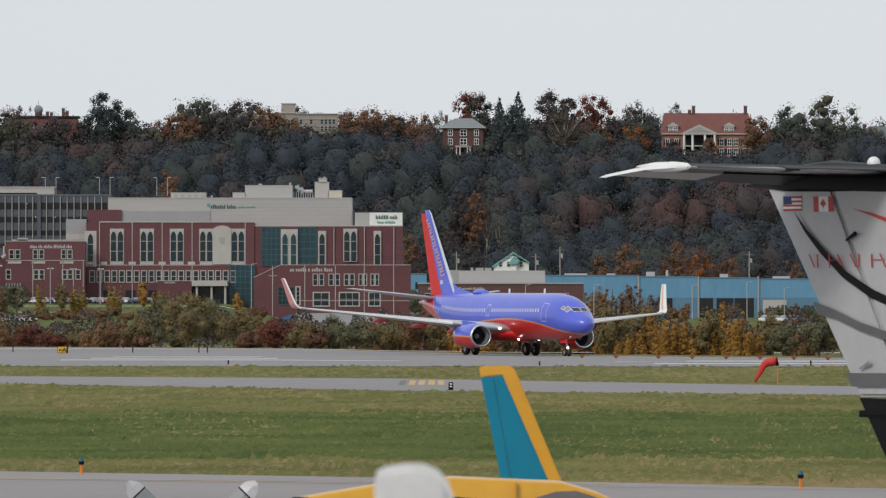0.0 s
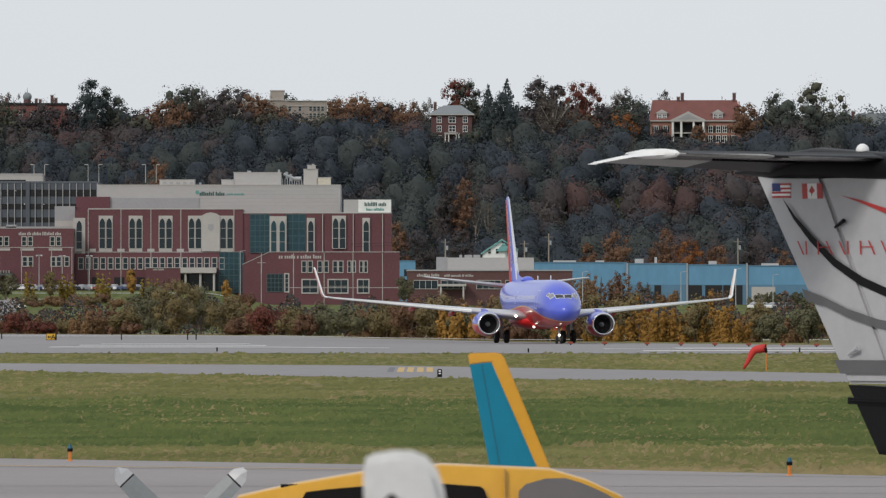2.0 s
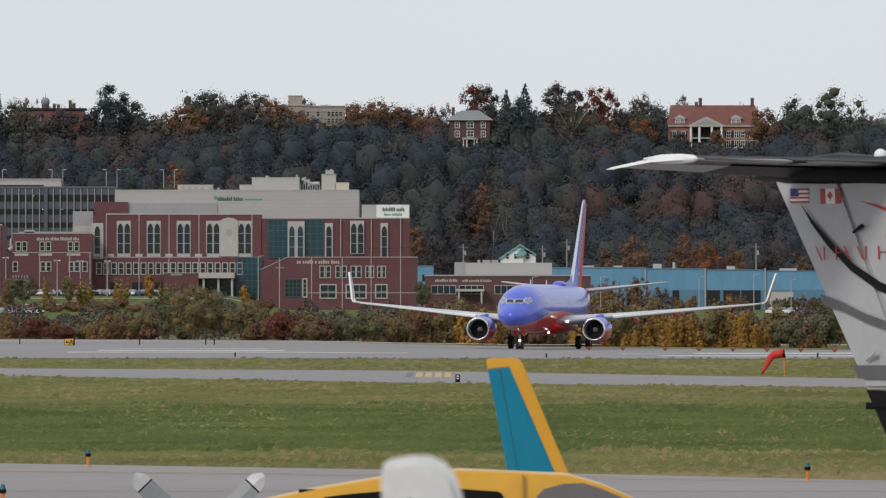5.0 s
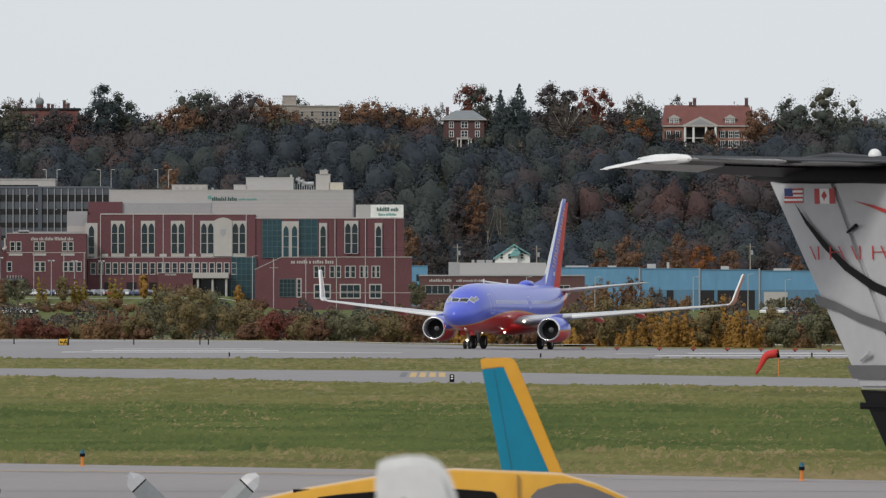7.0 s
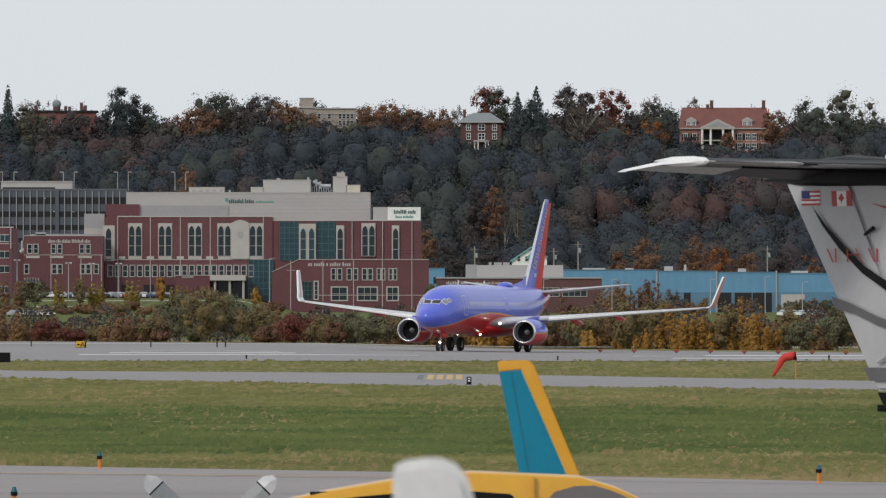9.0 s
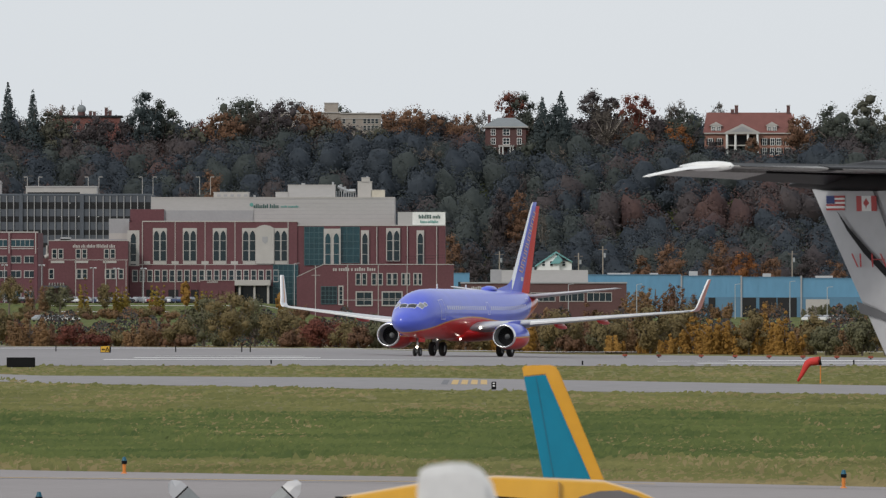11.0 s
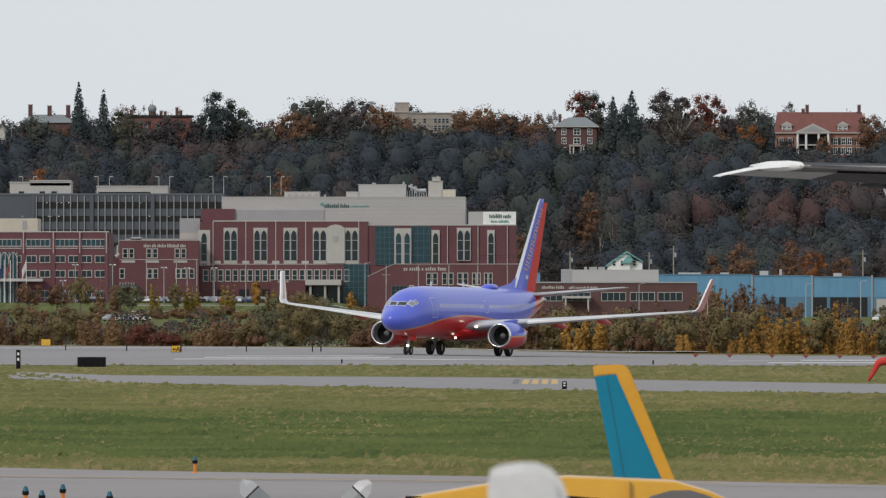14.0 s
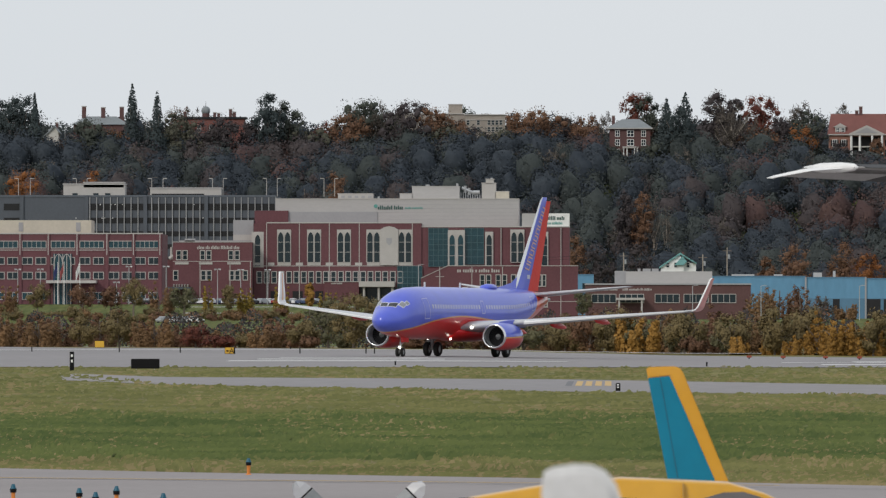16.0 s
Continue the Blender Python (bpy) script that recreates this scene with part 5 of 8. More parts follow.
def tree(name, label, x, y, z, height, radius, leaf_mat, n=500, leaf=0.8, low=0.25, kind="broad", seed=0, group="", bark=None, category="tree", squash=1.0):
    """A tree: tapered trunk with limbs, and a crown of many small clumps. Alike trees share their meshes."""
    variant = seed % 5
    key = (kind, leaf_mat.name, n, leaf, low, variant, round(height / radius, 1))
    if key not in TREE_MESHES:
        rng = np.random.default_rng(100 + variant * 17 + len(key[1]))
        ratio = height / radius
        bm = limbs(bmesh.new(), rng, ratio * (1 - low), ratio * low, 1.0, 0.07 if kind != "conifer" else 0.06, 7)
        me = bpy.data.meshes.new("trunk")
        bm.to_mesh(me), bm.free()
        me.materials.append(bark or (BARK_PALE if kind == "bare" else BARK))
        h = ratio * (1 - low)
        if kind == "conifer":
            c, out = conifer_places(rng, n * 3, 1.2, h, ratio * low)
        elif kind == "bare":
            c, out = crown_places(rng, n, 0.80, h, ratio * low, 40, 0.3, 0.11)
        else:
            c, out = crown_places(rng, n, 0.80, h * 0.92, ratio * low, 26, 0.35, 0.2)
        lumps = None
        mid, egg = np.array([0, 0, ratio * low + h * 0.5]), np.array([0.98, 0.98, h * 0.53])
        if kind != "conifer":   # no leaf stands loose beyond the crown
            far_out = np.linalg.norm((c - mid) / egg, axis=1)[:, None]
            c = mid + (c - mid) * np.minimum(1.0, rng.uniform(0.86, 1.04, (n, 1)) / far_out)
        if kind == "broad":
            m = int(20 + 9 * ratio)
            d = rng.normal(size=(m, 3))
            d /= np.linalg.norm(d, axis=1)[:, None]
            d *= np.where(np.arange(m) % 3 > 0, rng.uniform(0.66, 0.84, m), rng.uniform(0.1, 0.5, m))[:, None]
            k = mid + d * egg * np.array([1, 1, 0.96])
            k[:, :2] *= np.interp(d[:, 2], [-0.9, -0.1, 0.5, 0.9], [0.8, 1.05, 0.95, 0.8])[:, None]
            radii = rng.uniform(0.2, 0.37, m)
            lumps = clumps_at(rng, k, radii * 0.42)
            leaves = lump_leaves(rng, k, radii, max(34, min(n // 16, 110)), 1.0 * leaf / radius, mid, egg)
        elif kind == "upright":   # several leafy spires side by side
            k, radii = [], []
            for stem in range(13):
                a, rr = rng.uniform(0, 2 * math.pi), 0.95 * math.sqrt(rng.uniform())
                top = (h + ratio * low) * (1.0 - 0.3 * rr) * rng.uniform(0.5, 1.04)
                for up in np.linspace(0.05, 1.0, 6):
                    sway = rr * (0.8 + 0.25 * up)
                    k.append((math.cos(a) * sway + rng.normal() * 0.05, math.sin(a) * sway + rng.normal() * 0.05, top * up))
                    radii.append(0.09 + 0.27 * (1.05 - up) ** 0.8)
            k, radii = np.array(k), np.array(radii)
            lumps = clumps_at(rng, k, radii * 0.5)
            leaves = lump_leaves(rng, k, radii, max(40, n // 28), 1.0 * leaf / radius, mid, egg, 0.6)
        elif kind == "bare":
            leaves = np.concatenate([twigs_at(rng, c, out, 0.26, 0.028), leaves_at(rng, c[: n // 2], leaf / radius)])
        else:
            leaves = leaves_at(rng, c, 1.25 * leaf / radius, out)
        TREE_MESHES[key] = (me, quad_mesh("crown", leaves, leaf_mat, lumps))
    trunk, crown = TREE_MESHES[key]
    t = thing(name, Matrix.LocRotScale((x, y, z), Euler((0, 0, seed * 1.7)), (radius, radius, radius * squash)), label, category, group)
    for nm, me in (("trunk", trunk), ("crown", crown)):
        o = new(nm, me)
        o.parent = t
    return t


def hill_woods():
    """The woods on the slope: too many trees to count, a sheet of crowns for each sort."""
    rng = np.random.default_rng(7)
    sorts = {"dark_green": [], "olive": [], "brown": [], "rust": [], "twig": [], "gold": []}
    mats = {"dark_green": HAZY_GREEN, "olive": HAZY_OLIVE, "brown": HAZY_BROWN, "rust": HAZY_RUST, "twig": TWIG, "gold": ORANGE}
    masses = {k: [] for k in sorts}
    y = 2722.0
    while y < 3130:
        x = -212.0 + rng.uniform(0, 6)
        while x < 165:
            px, py = x + rng.uniform(-2.5, 2.5), y + rng.uniform(-5, 5)
            f = noise.noise(Vector((px * 0.016, py * 0.012, 8)))
            g = noise.noise(Vector((px * 0.05, py * 0.04, 21)))
            warm = 0.10 if px > 25 else 0.0   # the slope turns browner towards the river's mouth
            if f > 0.33 - warm:
                s = "rust" if g > 0.22 else "brown"
            else:
                s = rng.choice(["dark_green", "olive", "brown", "rust"], p=[0.58 - warm, 0.32, 0.085 + warm * 0.8, 0.015 + warm * 0.2])
            if rng.uniform() < 0.002:
                s = "gold"
            if rng.uniform() < 0.03:
                s = "twig"
            r = rng.uniform(3.6, 6.2) * (1.0 if py < 3050 else 0.85)
            h = r * rng.uniform(1.9, 2.9)
            z = ground_height(px, py)
            if py < 3050:   # kept low before the two open house fronts, higher elsewhere
                open_front = -4 < px < 16 or 62 < px < 95
                h = min(h, (51.0 if open_front else 57.5) + rng.uniform(-1.5, 2.5) - z)
                r = min(r, h * 0.62)
            if h > 2.5:
                mid, egg = np.array([px, py, z + h * 0.5]), np.array([r, r, h * 0.52])
                if s == "twig":
                    c, out = crown_places(rng, 500, r * 0.84, h * 0.86, h * 0.1, 30, 0.3, 0.13)
                    sorts[s].append(twigs_at(rng, c + np.array([px, py, z]), out, 1.5, 0.16))
                else:
                    m = 480
                    wave = lambda d: 1 + 0.15 * np.sin(d[:, :1] * 6 + px) * np.sin(d[:, 1:2] * 6 + py) + 0.13 * np.sin(d[:, 2:] * 7 + d[:, :1] * 5 + px) + 0.05 * np.sin(d[:, :1] * 17 + py) * np.sin(d[:, 2:] * 15 + px)
                    d = unit(rng.normal(size=(m, 3)) + np.array([0, 0, 0.25]))
                    c = mid + d * egg * wave(d) * rng.uniform(0.82, 1.05, (m, 1))
                    sorts[s].append(leaves_at(rng, c, 0.74, unit(d / egg) + rng.normal(size=d.shape) * 0.5))
                    masses[s].append(mid + CROWN_V * egg * wave(CROWN_V) * rng.uniform(0.62, 0.82, (len(CROWN_V), 1)))
            x += rng.uniform(6.5, 9.5)
        y += 13.0 if y < 3000 else (10.0 if y > 3075 or y < 3016 else 58.0)
    for s, lots in sorts.items():
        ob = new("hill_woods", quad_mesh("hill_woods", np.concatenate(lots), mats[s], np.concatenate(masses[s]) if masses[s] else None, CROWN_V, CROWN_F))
        tagged(ob, {"dark_green": "dense dark green woods with painted haze on the hillside", "olive": "dense olive green woods with painted haze on the hillside", "brown": "brown autumn woods with painted haze on the hillside", "rust": "rust red autumn woods with painted haze on the hillside",
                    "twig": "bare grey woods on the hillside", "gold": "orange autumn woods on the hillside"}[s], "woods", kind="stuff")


hill_woods()


def far_tree(px, top, base, width, sort, d=3030, kind="broad", seed=0, n=420, leaf=1.0, low=0.2):
    """A tree told apart on the skyline or the slope: its bearing, top, foot and width in thousandths of the view's reach."""
    k = d / 17957
    mats = {"green": HAZY_GREEN, "olive": HAZY_OLIVE, "pine": PINE, "rust": RUST, "red": RED_LEAF, "orange": ORANGE, "gold": GOLD, "brown": HAZY_BROWN, "twig": TWIG, "yellow": YELLOW_LEAF}
    words = {"green": "dark green broadleaf tree", "olive": "olive green broadleaf tree", "pine": "dark blue-green conifer", "rust": "rust-brown autumn tree", "red": "dark red autumn tree", "orange": "bright orange autumn tree",
             "gold": "golden autumn tree", "brown": "dull brown autumn tree", "twig": "nearly bare grey tree", "yellow": "pale yellow autumn tree"}
    z = ground_height((px - 784) * k, d) - 0.3
    h, r = 2.95 + (566 - top) * k - z, width * k / 2
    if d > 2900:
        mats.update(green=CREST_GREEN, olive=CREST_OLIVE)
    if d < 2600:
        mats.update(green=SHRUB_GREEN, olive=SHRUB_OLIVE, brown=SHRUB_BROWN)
    where = " on the wooded hill" if d > 2900 else (" before the hill" if d > 2600 else " beside the car park")
    return tree("tree", words[sort] + where, (px - 784) * k, d, z, h, r, mats[sort], n, leaf, low, kind, seed, "trees on the hill" if d > 2600 else "trees by the buildings")


SKYLINE = [  # bearing, top, foot, width, sort, kind
    (182, 160, 275, 50, "pine", "broad"), (212, 178, 270, 60, "green", "broad"), (150, 208, 285, 40, "brown", "broad"), (283, 218, 280, 52, "red", "broad"), (322, 194, 280, 62, "rust", "broad"),
    (372, 178, 278, 62, "twig", "bare"), (345, 188, 285, 70, "green", "broad"), (432, 174, 240, 66, "brown", "broad"), (519, 181, 225, 54, "green", "broad"), (395, 200, 290, 76, "olive", "broad"), (620, 198, 260, 60, "rust", "broad"),
    (665, 192, 265, 76, "rust", "broad"), (705, 202, 270, 50, "brown", "broad"), (742, 200, 265, 46, "rust", "broad"), (772, 196, 262, 46, "twig", "bare"), (828, 160, 250, 56, "red", "broad"), (857, 165, 262, 62, "green", "broad"),
    (884, 177, 285, 48, "pine", "conifer"), (917, 166, 290, 58, "pine", "conifer"), (905, 190, 285, 60, "pine", "broad"), (974, 160, 235, 56, "brown", "broad"), (1000, 180, 290, 88, "twig", "bare"), (1003, 168, 240, 34, "brown", "broad"),
    (1050, 167, 255, 62, "red", "broad"), (1118, 178, 258, 70, "twig", "bare"), (1135, 194, 275, 66, "green", "broad"), (1192, 180, 240, 52, "twig", "bare"), (1117, 224, 285, 56, "orange", "broad"), (1050, 222, 290, 70, "rust", "broad"),
    (1340, 200, 265, 46, "rust", "broad"), (1395, 192, 300, 60, "green", "broad"), (1470, 172, 300, 92, "olive", "broad"), (1420, 200, 305, 100, "green", "broad"), (1490, 215, 305, 96, "green", "broad"), (1545, 230, 305, 60, "olive", "broad"),
    (20, 180, 235, 52, "rust", "bare"), (45, 184, 235, 40, "twig", "bare"), (115, 196, 250, 24, "twig", "bare"), (30, 205, 290, 62, "olive", "broad"), (100, 205, 280, 64, "brown", "broad"),
    (-62, 152, 290, 40, "pine", "conifer"), (-18, 164, 290, 46, "pine", "conifer"), (-258, 165, 290, 62, "pine", "broad"), (-290, 172, 290, 46, "pine", "broad"), (-235, 168, 290, 30, "pine", "conifer"), (-140, 210, 290, 70, "green", "broad"),
    (-95, 230, 295, 50, "rust", "broad"), (20, 225, 300, 80, "pine", "broad"), (250, 225, 300, 80, "olive", "broad"), (-200, 250, 305, 70, "rust", "broad"), (-40, 240, 300, 70, "brown", "broad"), (560, 205, 262, 60, "rust", "broad"),
    (460, 215, 285, 60, "brown", "broad"), (480, 205, 250, 52, "brown", "broad"), (500, 225, 290, 70, "olive", "broad"), (945, 262, 300, 44, "brown", "broad"), (1085, 205, 270, 40, "brown", "broad"), (1255, 245, 285, 22, "rust", "broad"), (1190, 250, 290, 30, "brown", "broad"),
    (352, 176, 292, 92, "green", "broad"), (418, 184, 292, 84, "brown", "broad"), (468, 192, 292, 70, "rust", "broad"), (498, 208, 292, 54, "brown", "broad"), (75, 206, 292, 70, "brown", "broad"), (10, 200, 292, 70, "olive", "broad"),
    (540, 226, 300, 56, "brown", "broad"), (582, 228, 300, 60, "olive", "broad"), (512, 212, 290, 46, "rust", "broad"), (1350, 245, 300, 60, "green", "broad"), (965, 255, 298, 36, "gold", "bare"), (885, 250, 300, 70, "green", "broad"), (730, 235, 300, 70, "brown", "broad"), (775, 262, 300, 60, "green", "broad"), (850, 258, 300, 40, "green", "broad"),
]
for i, (px, top, base, w, sort, kind) in enumerate(SKYLINE):
    far_tree(px, top - (base - top) * (0.07 if kind == "broad" else 0.05), base, w * (1.36 if kind == "broad" else 1.15), sort, 3012 + (i * 7) % 22 if base > 262 else 3085, kind, i, 1100, 0.62 if kind != "bare" else 0.42, 0.14)
SLOPE = [
    (-255, 288, 350, 84, "orange"), (-130, 296, 345, 56, "orange"), (245, 290, 350, 60, "brown"), (300, 295, 350, 50, "rust"), (812, 330, 420, 36, "brown"), (840, 335, 430, 40, "rust"), (862, 350, 430, 34, "twig"), (884, 360, 430, 22, "twig"),
    (720, 415, 470, 50, "rust"), (760, 425, 475, 60, "brown"), (1110, 433, 486, 70, "rust"), (1195, 430, 488, 46, "rust"), (1240, 448, 490, 50, "orange"), (1290, 458, 490, 44, "rust"), (1350, 455, 490, 40, "brown"), (835, 430, 480, 50, "brown"), (1060, 455, 490, 36, "rust"), (1400, 462, 490, 40, "rust"),
]
for i, (px, top, base, w, sort) in enumerate(SLOPE):
    d = 2700 if base > 440 else 2790
    far_tree(px, top - 8, base + 14, w * 1.25, sort, d, "bare" if sort == "twig" else "broad", i + 3, 900, 0.5, 0.18)
NEAR_BUILDINGS = [
    (73, 490, 540, 16, "yellow"), (140, 494, 545, 28, "yellow"), (203, 492, 542, 24, "yellow"), (252, 495, 540, 20, "gold"), (282, 500, 548, 26, "yellow"), (420, 518, 545, 22, "gold"), (110, 500, 545, 30, "olive"),
    (1045, 506, 566, 66, "brown"), (1082, 494, 566, 90, "brown"), (1122, 500, 566, 74, "rust"), (1160, 522, 566, 50, "twig"), (1200, 530, 566, 50, "brown"), (1290, 525, 566, 44, "brown"), (1370, 535, 570, 60, "green"), (1415, 530, 570, 50, "green"), (1460, 535, 570, 60, "green"),
    (735, 510, 560, 40, "green"), (-282, 490, 540, 46, "brown"), (-230, 495, 545, 50, "olive"), (-60, 490, 550, 60, "olive"), (-15, 495, 555, 56, "brown"), (-100, 505, 550, 50, "rust"), (-150, 500, 552, 60, "rust"), (30, 502, 556, 64, "green"), (340, 520, 556, 40, "olive"),
]
for i, (px, top, base, w, sort) in enumerate(NEAR_BUILDINGS):
    far_tree(px, top, base + 3, w * (1.35 if sort == "yellow" else 1.0), sort, 2372 - (i * 5) % 20, "bare" if sort == "twig" else ("upright" if px > 1000 or sort in ("brown", "yellow") else "broad"), i, 1100, 0.36, 0.06 if px > 1000 else 0.2)

rng_lawn = random.Random(21)
for i in range(34):   # low trees and bushes scattered over the lawn below the buildings
    d = rng_lawn.uniform(2290, 2362)
    px = -310 + i * 23.5 + rng_lawn.uniform(-9, 9)
    if 250 < px < 440 and i % 2:
        continue
    far_tree(px, rng_lawn.uniform(538, 556), 566, rng_lawn.uniform(30, 50), rng_lawn.choice(("olive", "brown", "olive", "rust", "green")), d, "broad", i, 700, 0.34, 0.1)

# the row of shrubs along the far side of the airfield
SHRUBS = [  # bearing, top, width, sort
    (-300, 545, 70, "brown"), (-262, 540, 80, "rust"), (-225, 548, 70, "brown"), (-190, 535, 80, "rust"), (-150, 548, 60, "olive"), (-118, 540, 70, "rust"), (-85, 535, 80, "olive"), (-55, 565, 60, "red"), (-25, 545, 80, "brown"), (15, 566, 80, "rust"),
    (50, 570, 60, "red"), (85, 580, 60, "brown"), (95, 590, 60, "red"), (140, 586, 56, "olive"), (170, 568, 70, "brown"), (200, 545, 80, "rust"), (240, 555, 66, "olive"), (285, 525, 90, "green"), (330, 515, 96, "olive"), (375, 530, 90, "green"), (420, 545, 80, "olive"), (455, 560, 70, "brown"),
    (485, 568, 74, "red"), (520, 572, 80, "red"), (560, 575, 50, "rust"), (590, 560, 90, "green"), (630, 565, 90, "green"), (670, 560, 80, "brown"), (705, 570, 70, "olive"), (740, 562, 70, "brown"), (780, 555, 70, "olive"), (790, 580, 34, "gold"), (830, 565, 70, "green"),
    (870, 560, 80, "brown"), (910, 570, 70, "green"), (950, 560, 70, "brown"), (990, 575, 60, "green"), (1030, 570, 60, "brown"), (1065, 592, 40, "gold"), (1110, 575, 60, "green"), (1108, 590, 36, "gold"), (1150, 548, 60, "gold"), (1185, 545, 66, "gold"), (1220, 552, 60, "gold"), (1248, 570, 56, "gold"),
    (1285, 540, 66, "gold"), (1315, 550, 60, "gold"), (1345, 565, 54, "brown"), (1385, 575, 60, "green"), (1420, 580, 56, "brown"), (1450, 560, 70, "green"), (1490, 555, 70, "olive"), (1530, 560, 70, "green"), (1575, 560, 70, "brown"), (1010, 585, 40, "gold"), (700, 590, 40, "rust"), (250, 590, 40, "rust"), (315, 585, 50, "green"),
    (440, 588, 50, "rust"), (850, 592, 50, "gold"), (930, 592, 44, "rust"),
]
SHRUBS += [  # the taller growth behind, which hides the feet of the buildings
    (705, 552, 80, "olive"), (748, 545, 84, "rust"), (792, 540, 80, "olive"), (835, 548, 76, "gold"), (872, 536, 90, "brown"), (915, 545, 84, "olive"), (958, 538, 84, "rust"), (1000, 548, 80, "olive"), (1040, 552, 70, "brown"),
    (1075, 540, 70, "olive"), (1130, 545, 80, "olive"), (1250, 548, 70, "olive"), (1368, 552, 60, "olive"), (540, 566, 76, "olive"), (655, 560, 70, "rust"),
]
for i, (px, top, w, sort) in enumerate(SHRUBS):
    d = 1105 - (px * 0.145 if px > 0 else px * 0.2) + (i * 13) % 26
    k = d / 17957
    mats = {"green": SHRUB_GREEN, "olive": SHRUB_OLIVE, "rust": RUST, "red": RED_LEAF, "gold": GOLD, "brown": SHRUB_BROWN}
    words = {"green": "dense dark green shrub", "olive": "tall olive green shrub", "rust": "rust-brown autumn shrub", "red": "dark red autumn shrub", "gold": "golden orange autumn shrub", "brown": "dull brown thinning shrub"}
    h = (2.95 + (566 - top) * k) * (1.08 if px > 260 else 0.92)
    tree("shrub", words[sort] + " at the airfield's edge", (px - 784) * k, d, ground_height(0, d) - 0.1, h, w * k / 1.9, mats[sort], 1900, 0.22, 0.03, {"gold": "upright", "brown": "upright", "rust": "upright" if i % 2 else "broad"}.get(sort, "broad"), i, "shrubs along the airfield", category="shrub")


def undergrowth():
    """Low tangled growth that fills the row between the shrubs."""
    rng = np.random.default_rng(12)
    for mat, seedling, lab in ((HAZY_BROWN, 14000, "brown undergrowth between the shrubs"), (HAZY_OLIVE, 13000, "green undergrowth between the shrubs"), (RUST, 7000, "rusty undergrowth between the shrubs")):
        px = rng.uniform(-330, 1620, seedling)
        d = 1125 - np.where(px > 0, px * 0.145, px * 0.2) + rng.uniform(-4, 26, seedling)
        bumps = 3.1 + 0.8 * np.sin(px * 0.05) + 0.5 * np.sin(px * 0.13 + 1)
        z = rng.uniform(0, 1, seedling) ** 0.8 * np.maximum(bumps, 0.6)
        ob = new("undergrowth", quad_mesh("undergrowth", leaves_at(rng, np.stack([(px - 784) * d / 17957, d, z], axis=1), 0.34), mat))
        tagged(ob, lab, "undergrowth", kind="stuff")


undergrowth()


def grass_tufts():
    """Longer tufts that stand out of the mown grass: dark in the swale, pale and dry elsewhere."""
    rng = np.random.default_rng(5)
    sorts = (("green_grass_blades", (0.078, 0.086, 0.024), (0.182, 0.172, 0.060), 34000, 0.085, (185, 640), "green tufts in the mown grass"),
             ("lush_grass_blades", (0.038, 0.064, 0.014), (0.118, 0.138, 0.038), 26000, 0.10, (214, 318), "dark lush tufts in the damp swale"),
             ("straw_grass_blades", (0.125, 0.105, 0.040), (0.260, 0.205, 0.098), 24000, 0.07, (172, 640), "dry straw tufts in the mown grass"))
    for name, dark, light, n, tall, (d0, d1), lab in sorts:
        d = 1 / rng.uniform(1 / d1, 1 / d0, n)
        px = rng.uniform(-330, 1620, n)
        x = (px - 784) * d / 17957
        near = np.interp(x, [-60, -11, -8.5, -0.9, 7.6, 60], [263, 199.7, 196.2, 188.2, 176.2, 113])
        t_near = np.interp(x, [-30, -20.3, -2, 15.7, 60], [560, 464, 419, 394, 340])
        t_far = np.interp(x, [-30, -22.9, -2.4, 17.7, 60], [560, 526, 506, 447, 382])
        ok = (d > near) & ~((d > t_near) & (d < t_far))
        if name.startswith("green"):   # few of them in the swale
            ok &= (d < 212) | (d > 300) | (rng.uniform(size=n) < 0.2)
        if name.startswith("straw"):   # thick along the verge, in patches elsewhere
            ok &= (d < near + 14) | (np.sin(x * 0.5 + 2) * np.sin(d * 0.045 + x * 0.2) > 0.15)
        d, x = d[ok], x[ok]
        m = len(d)
        h = tall * rng.uniform(0.35, 1.25, m) * (1 + 0.8 * (np.sin(x * 0.9 + d * 0.11) > 0.75))
        lean = rng.normal(size=m) * 0.08
        w = rng.uniform(0.02, 0.13, m) * np.clip(d / 220, 1, 2.2)
        v = np.empty((m, 4, 3))
        for i, (sx, sz) in enumerate(((-1, 0), (1, 0), (0.55, 1), (-0.5, 0.8))):
            v[:, i] = np.stack([x + sx * w * (1 if sz == 0 else rng.uniform(0.4, 1.2, m)) + sz * lean, d + sz * h * 2.2, sz * h * rng.uniform(0.8, 1.1, m) - 0.01], axis=1)
        ob = new("grass_tufts", quad_mesh("grass_tufts", v.reshape(-1, 3), leaf_material(name, dark, light)))
        tagged(ob, lab, "grass", kind="stuff")


grass_tufts()


# ---- houses along the crest of the hill ----
KH = 3050 / 17957
GREY_STONE = material("weathered_buff_stone", (0.31, 0.275, 0.24), 0.85, vary=0.14, scale=0.3)


def hx(v):
    return (v - 784) * KH


def hz(v):
    return 2.95 + (566 - v) * KH


def chimney(parent, x, y, z0, z1, w=0.9):
    c = part("chimney", boxes((x - w / 2, x + w / 2, y, y + w, z0, z1)), GREY_BRICK, parent)
    part("chimney_cap", boxes((x - w / 2 - 0.12, x + w / 2 + 0.12, y - 0.12, y + w + 0.12, z1, z1 + 0.25)), CREAM, c)


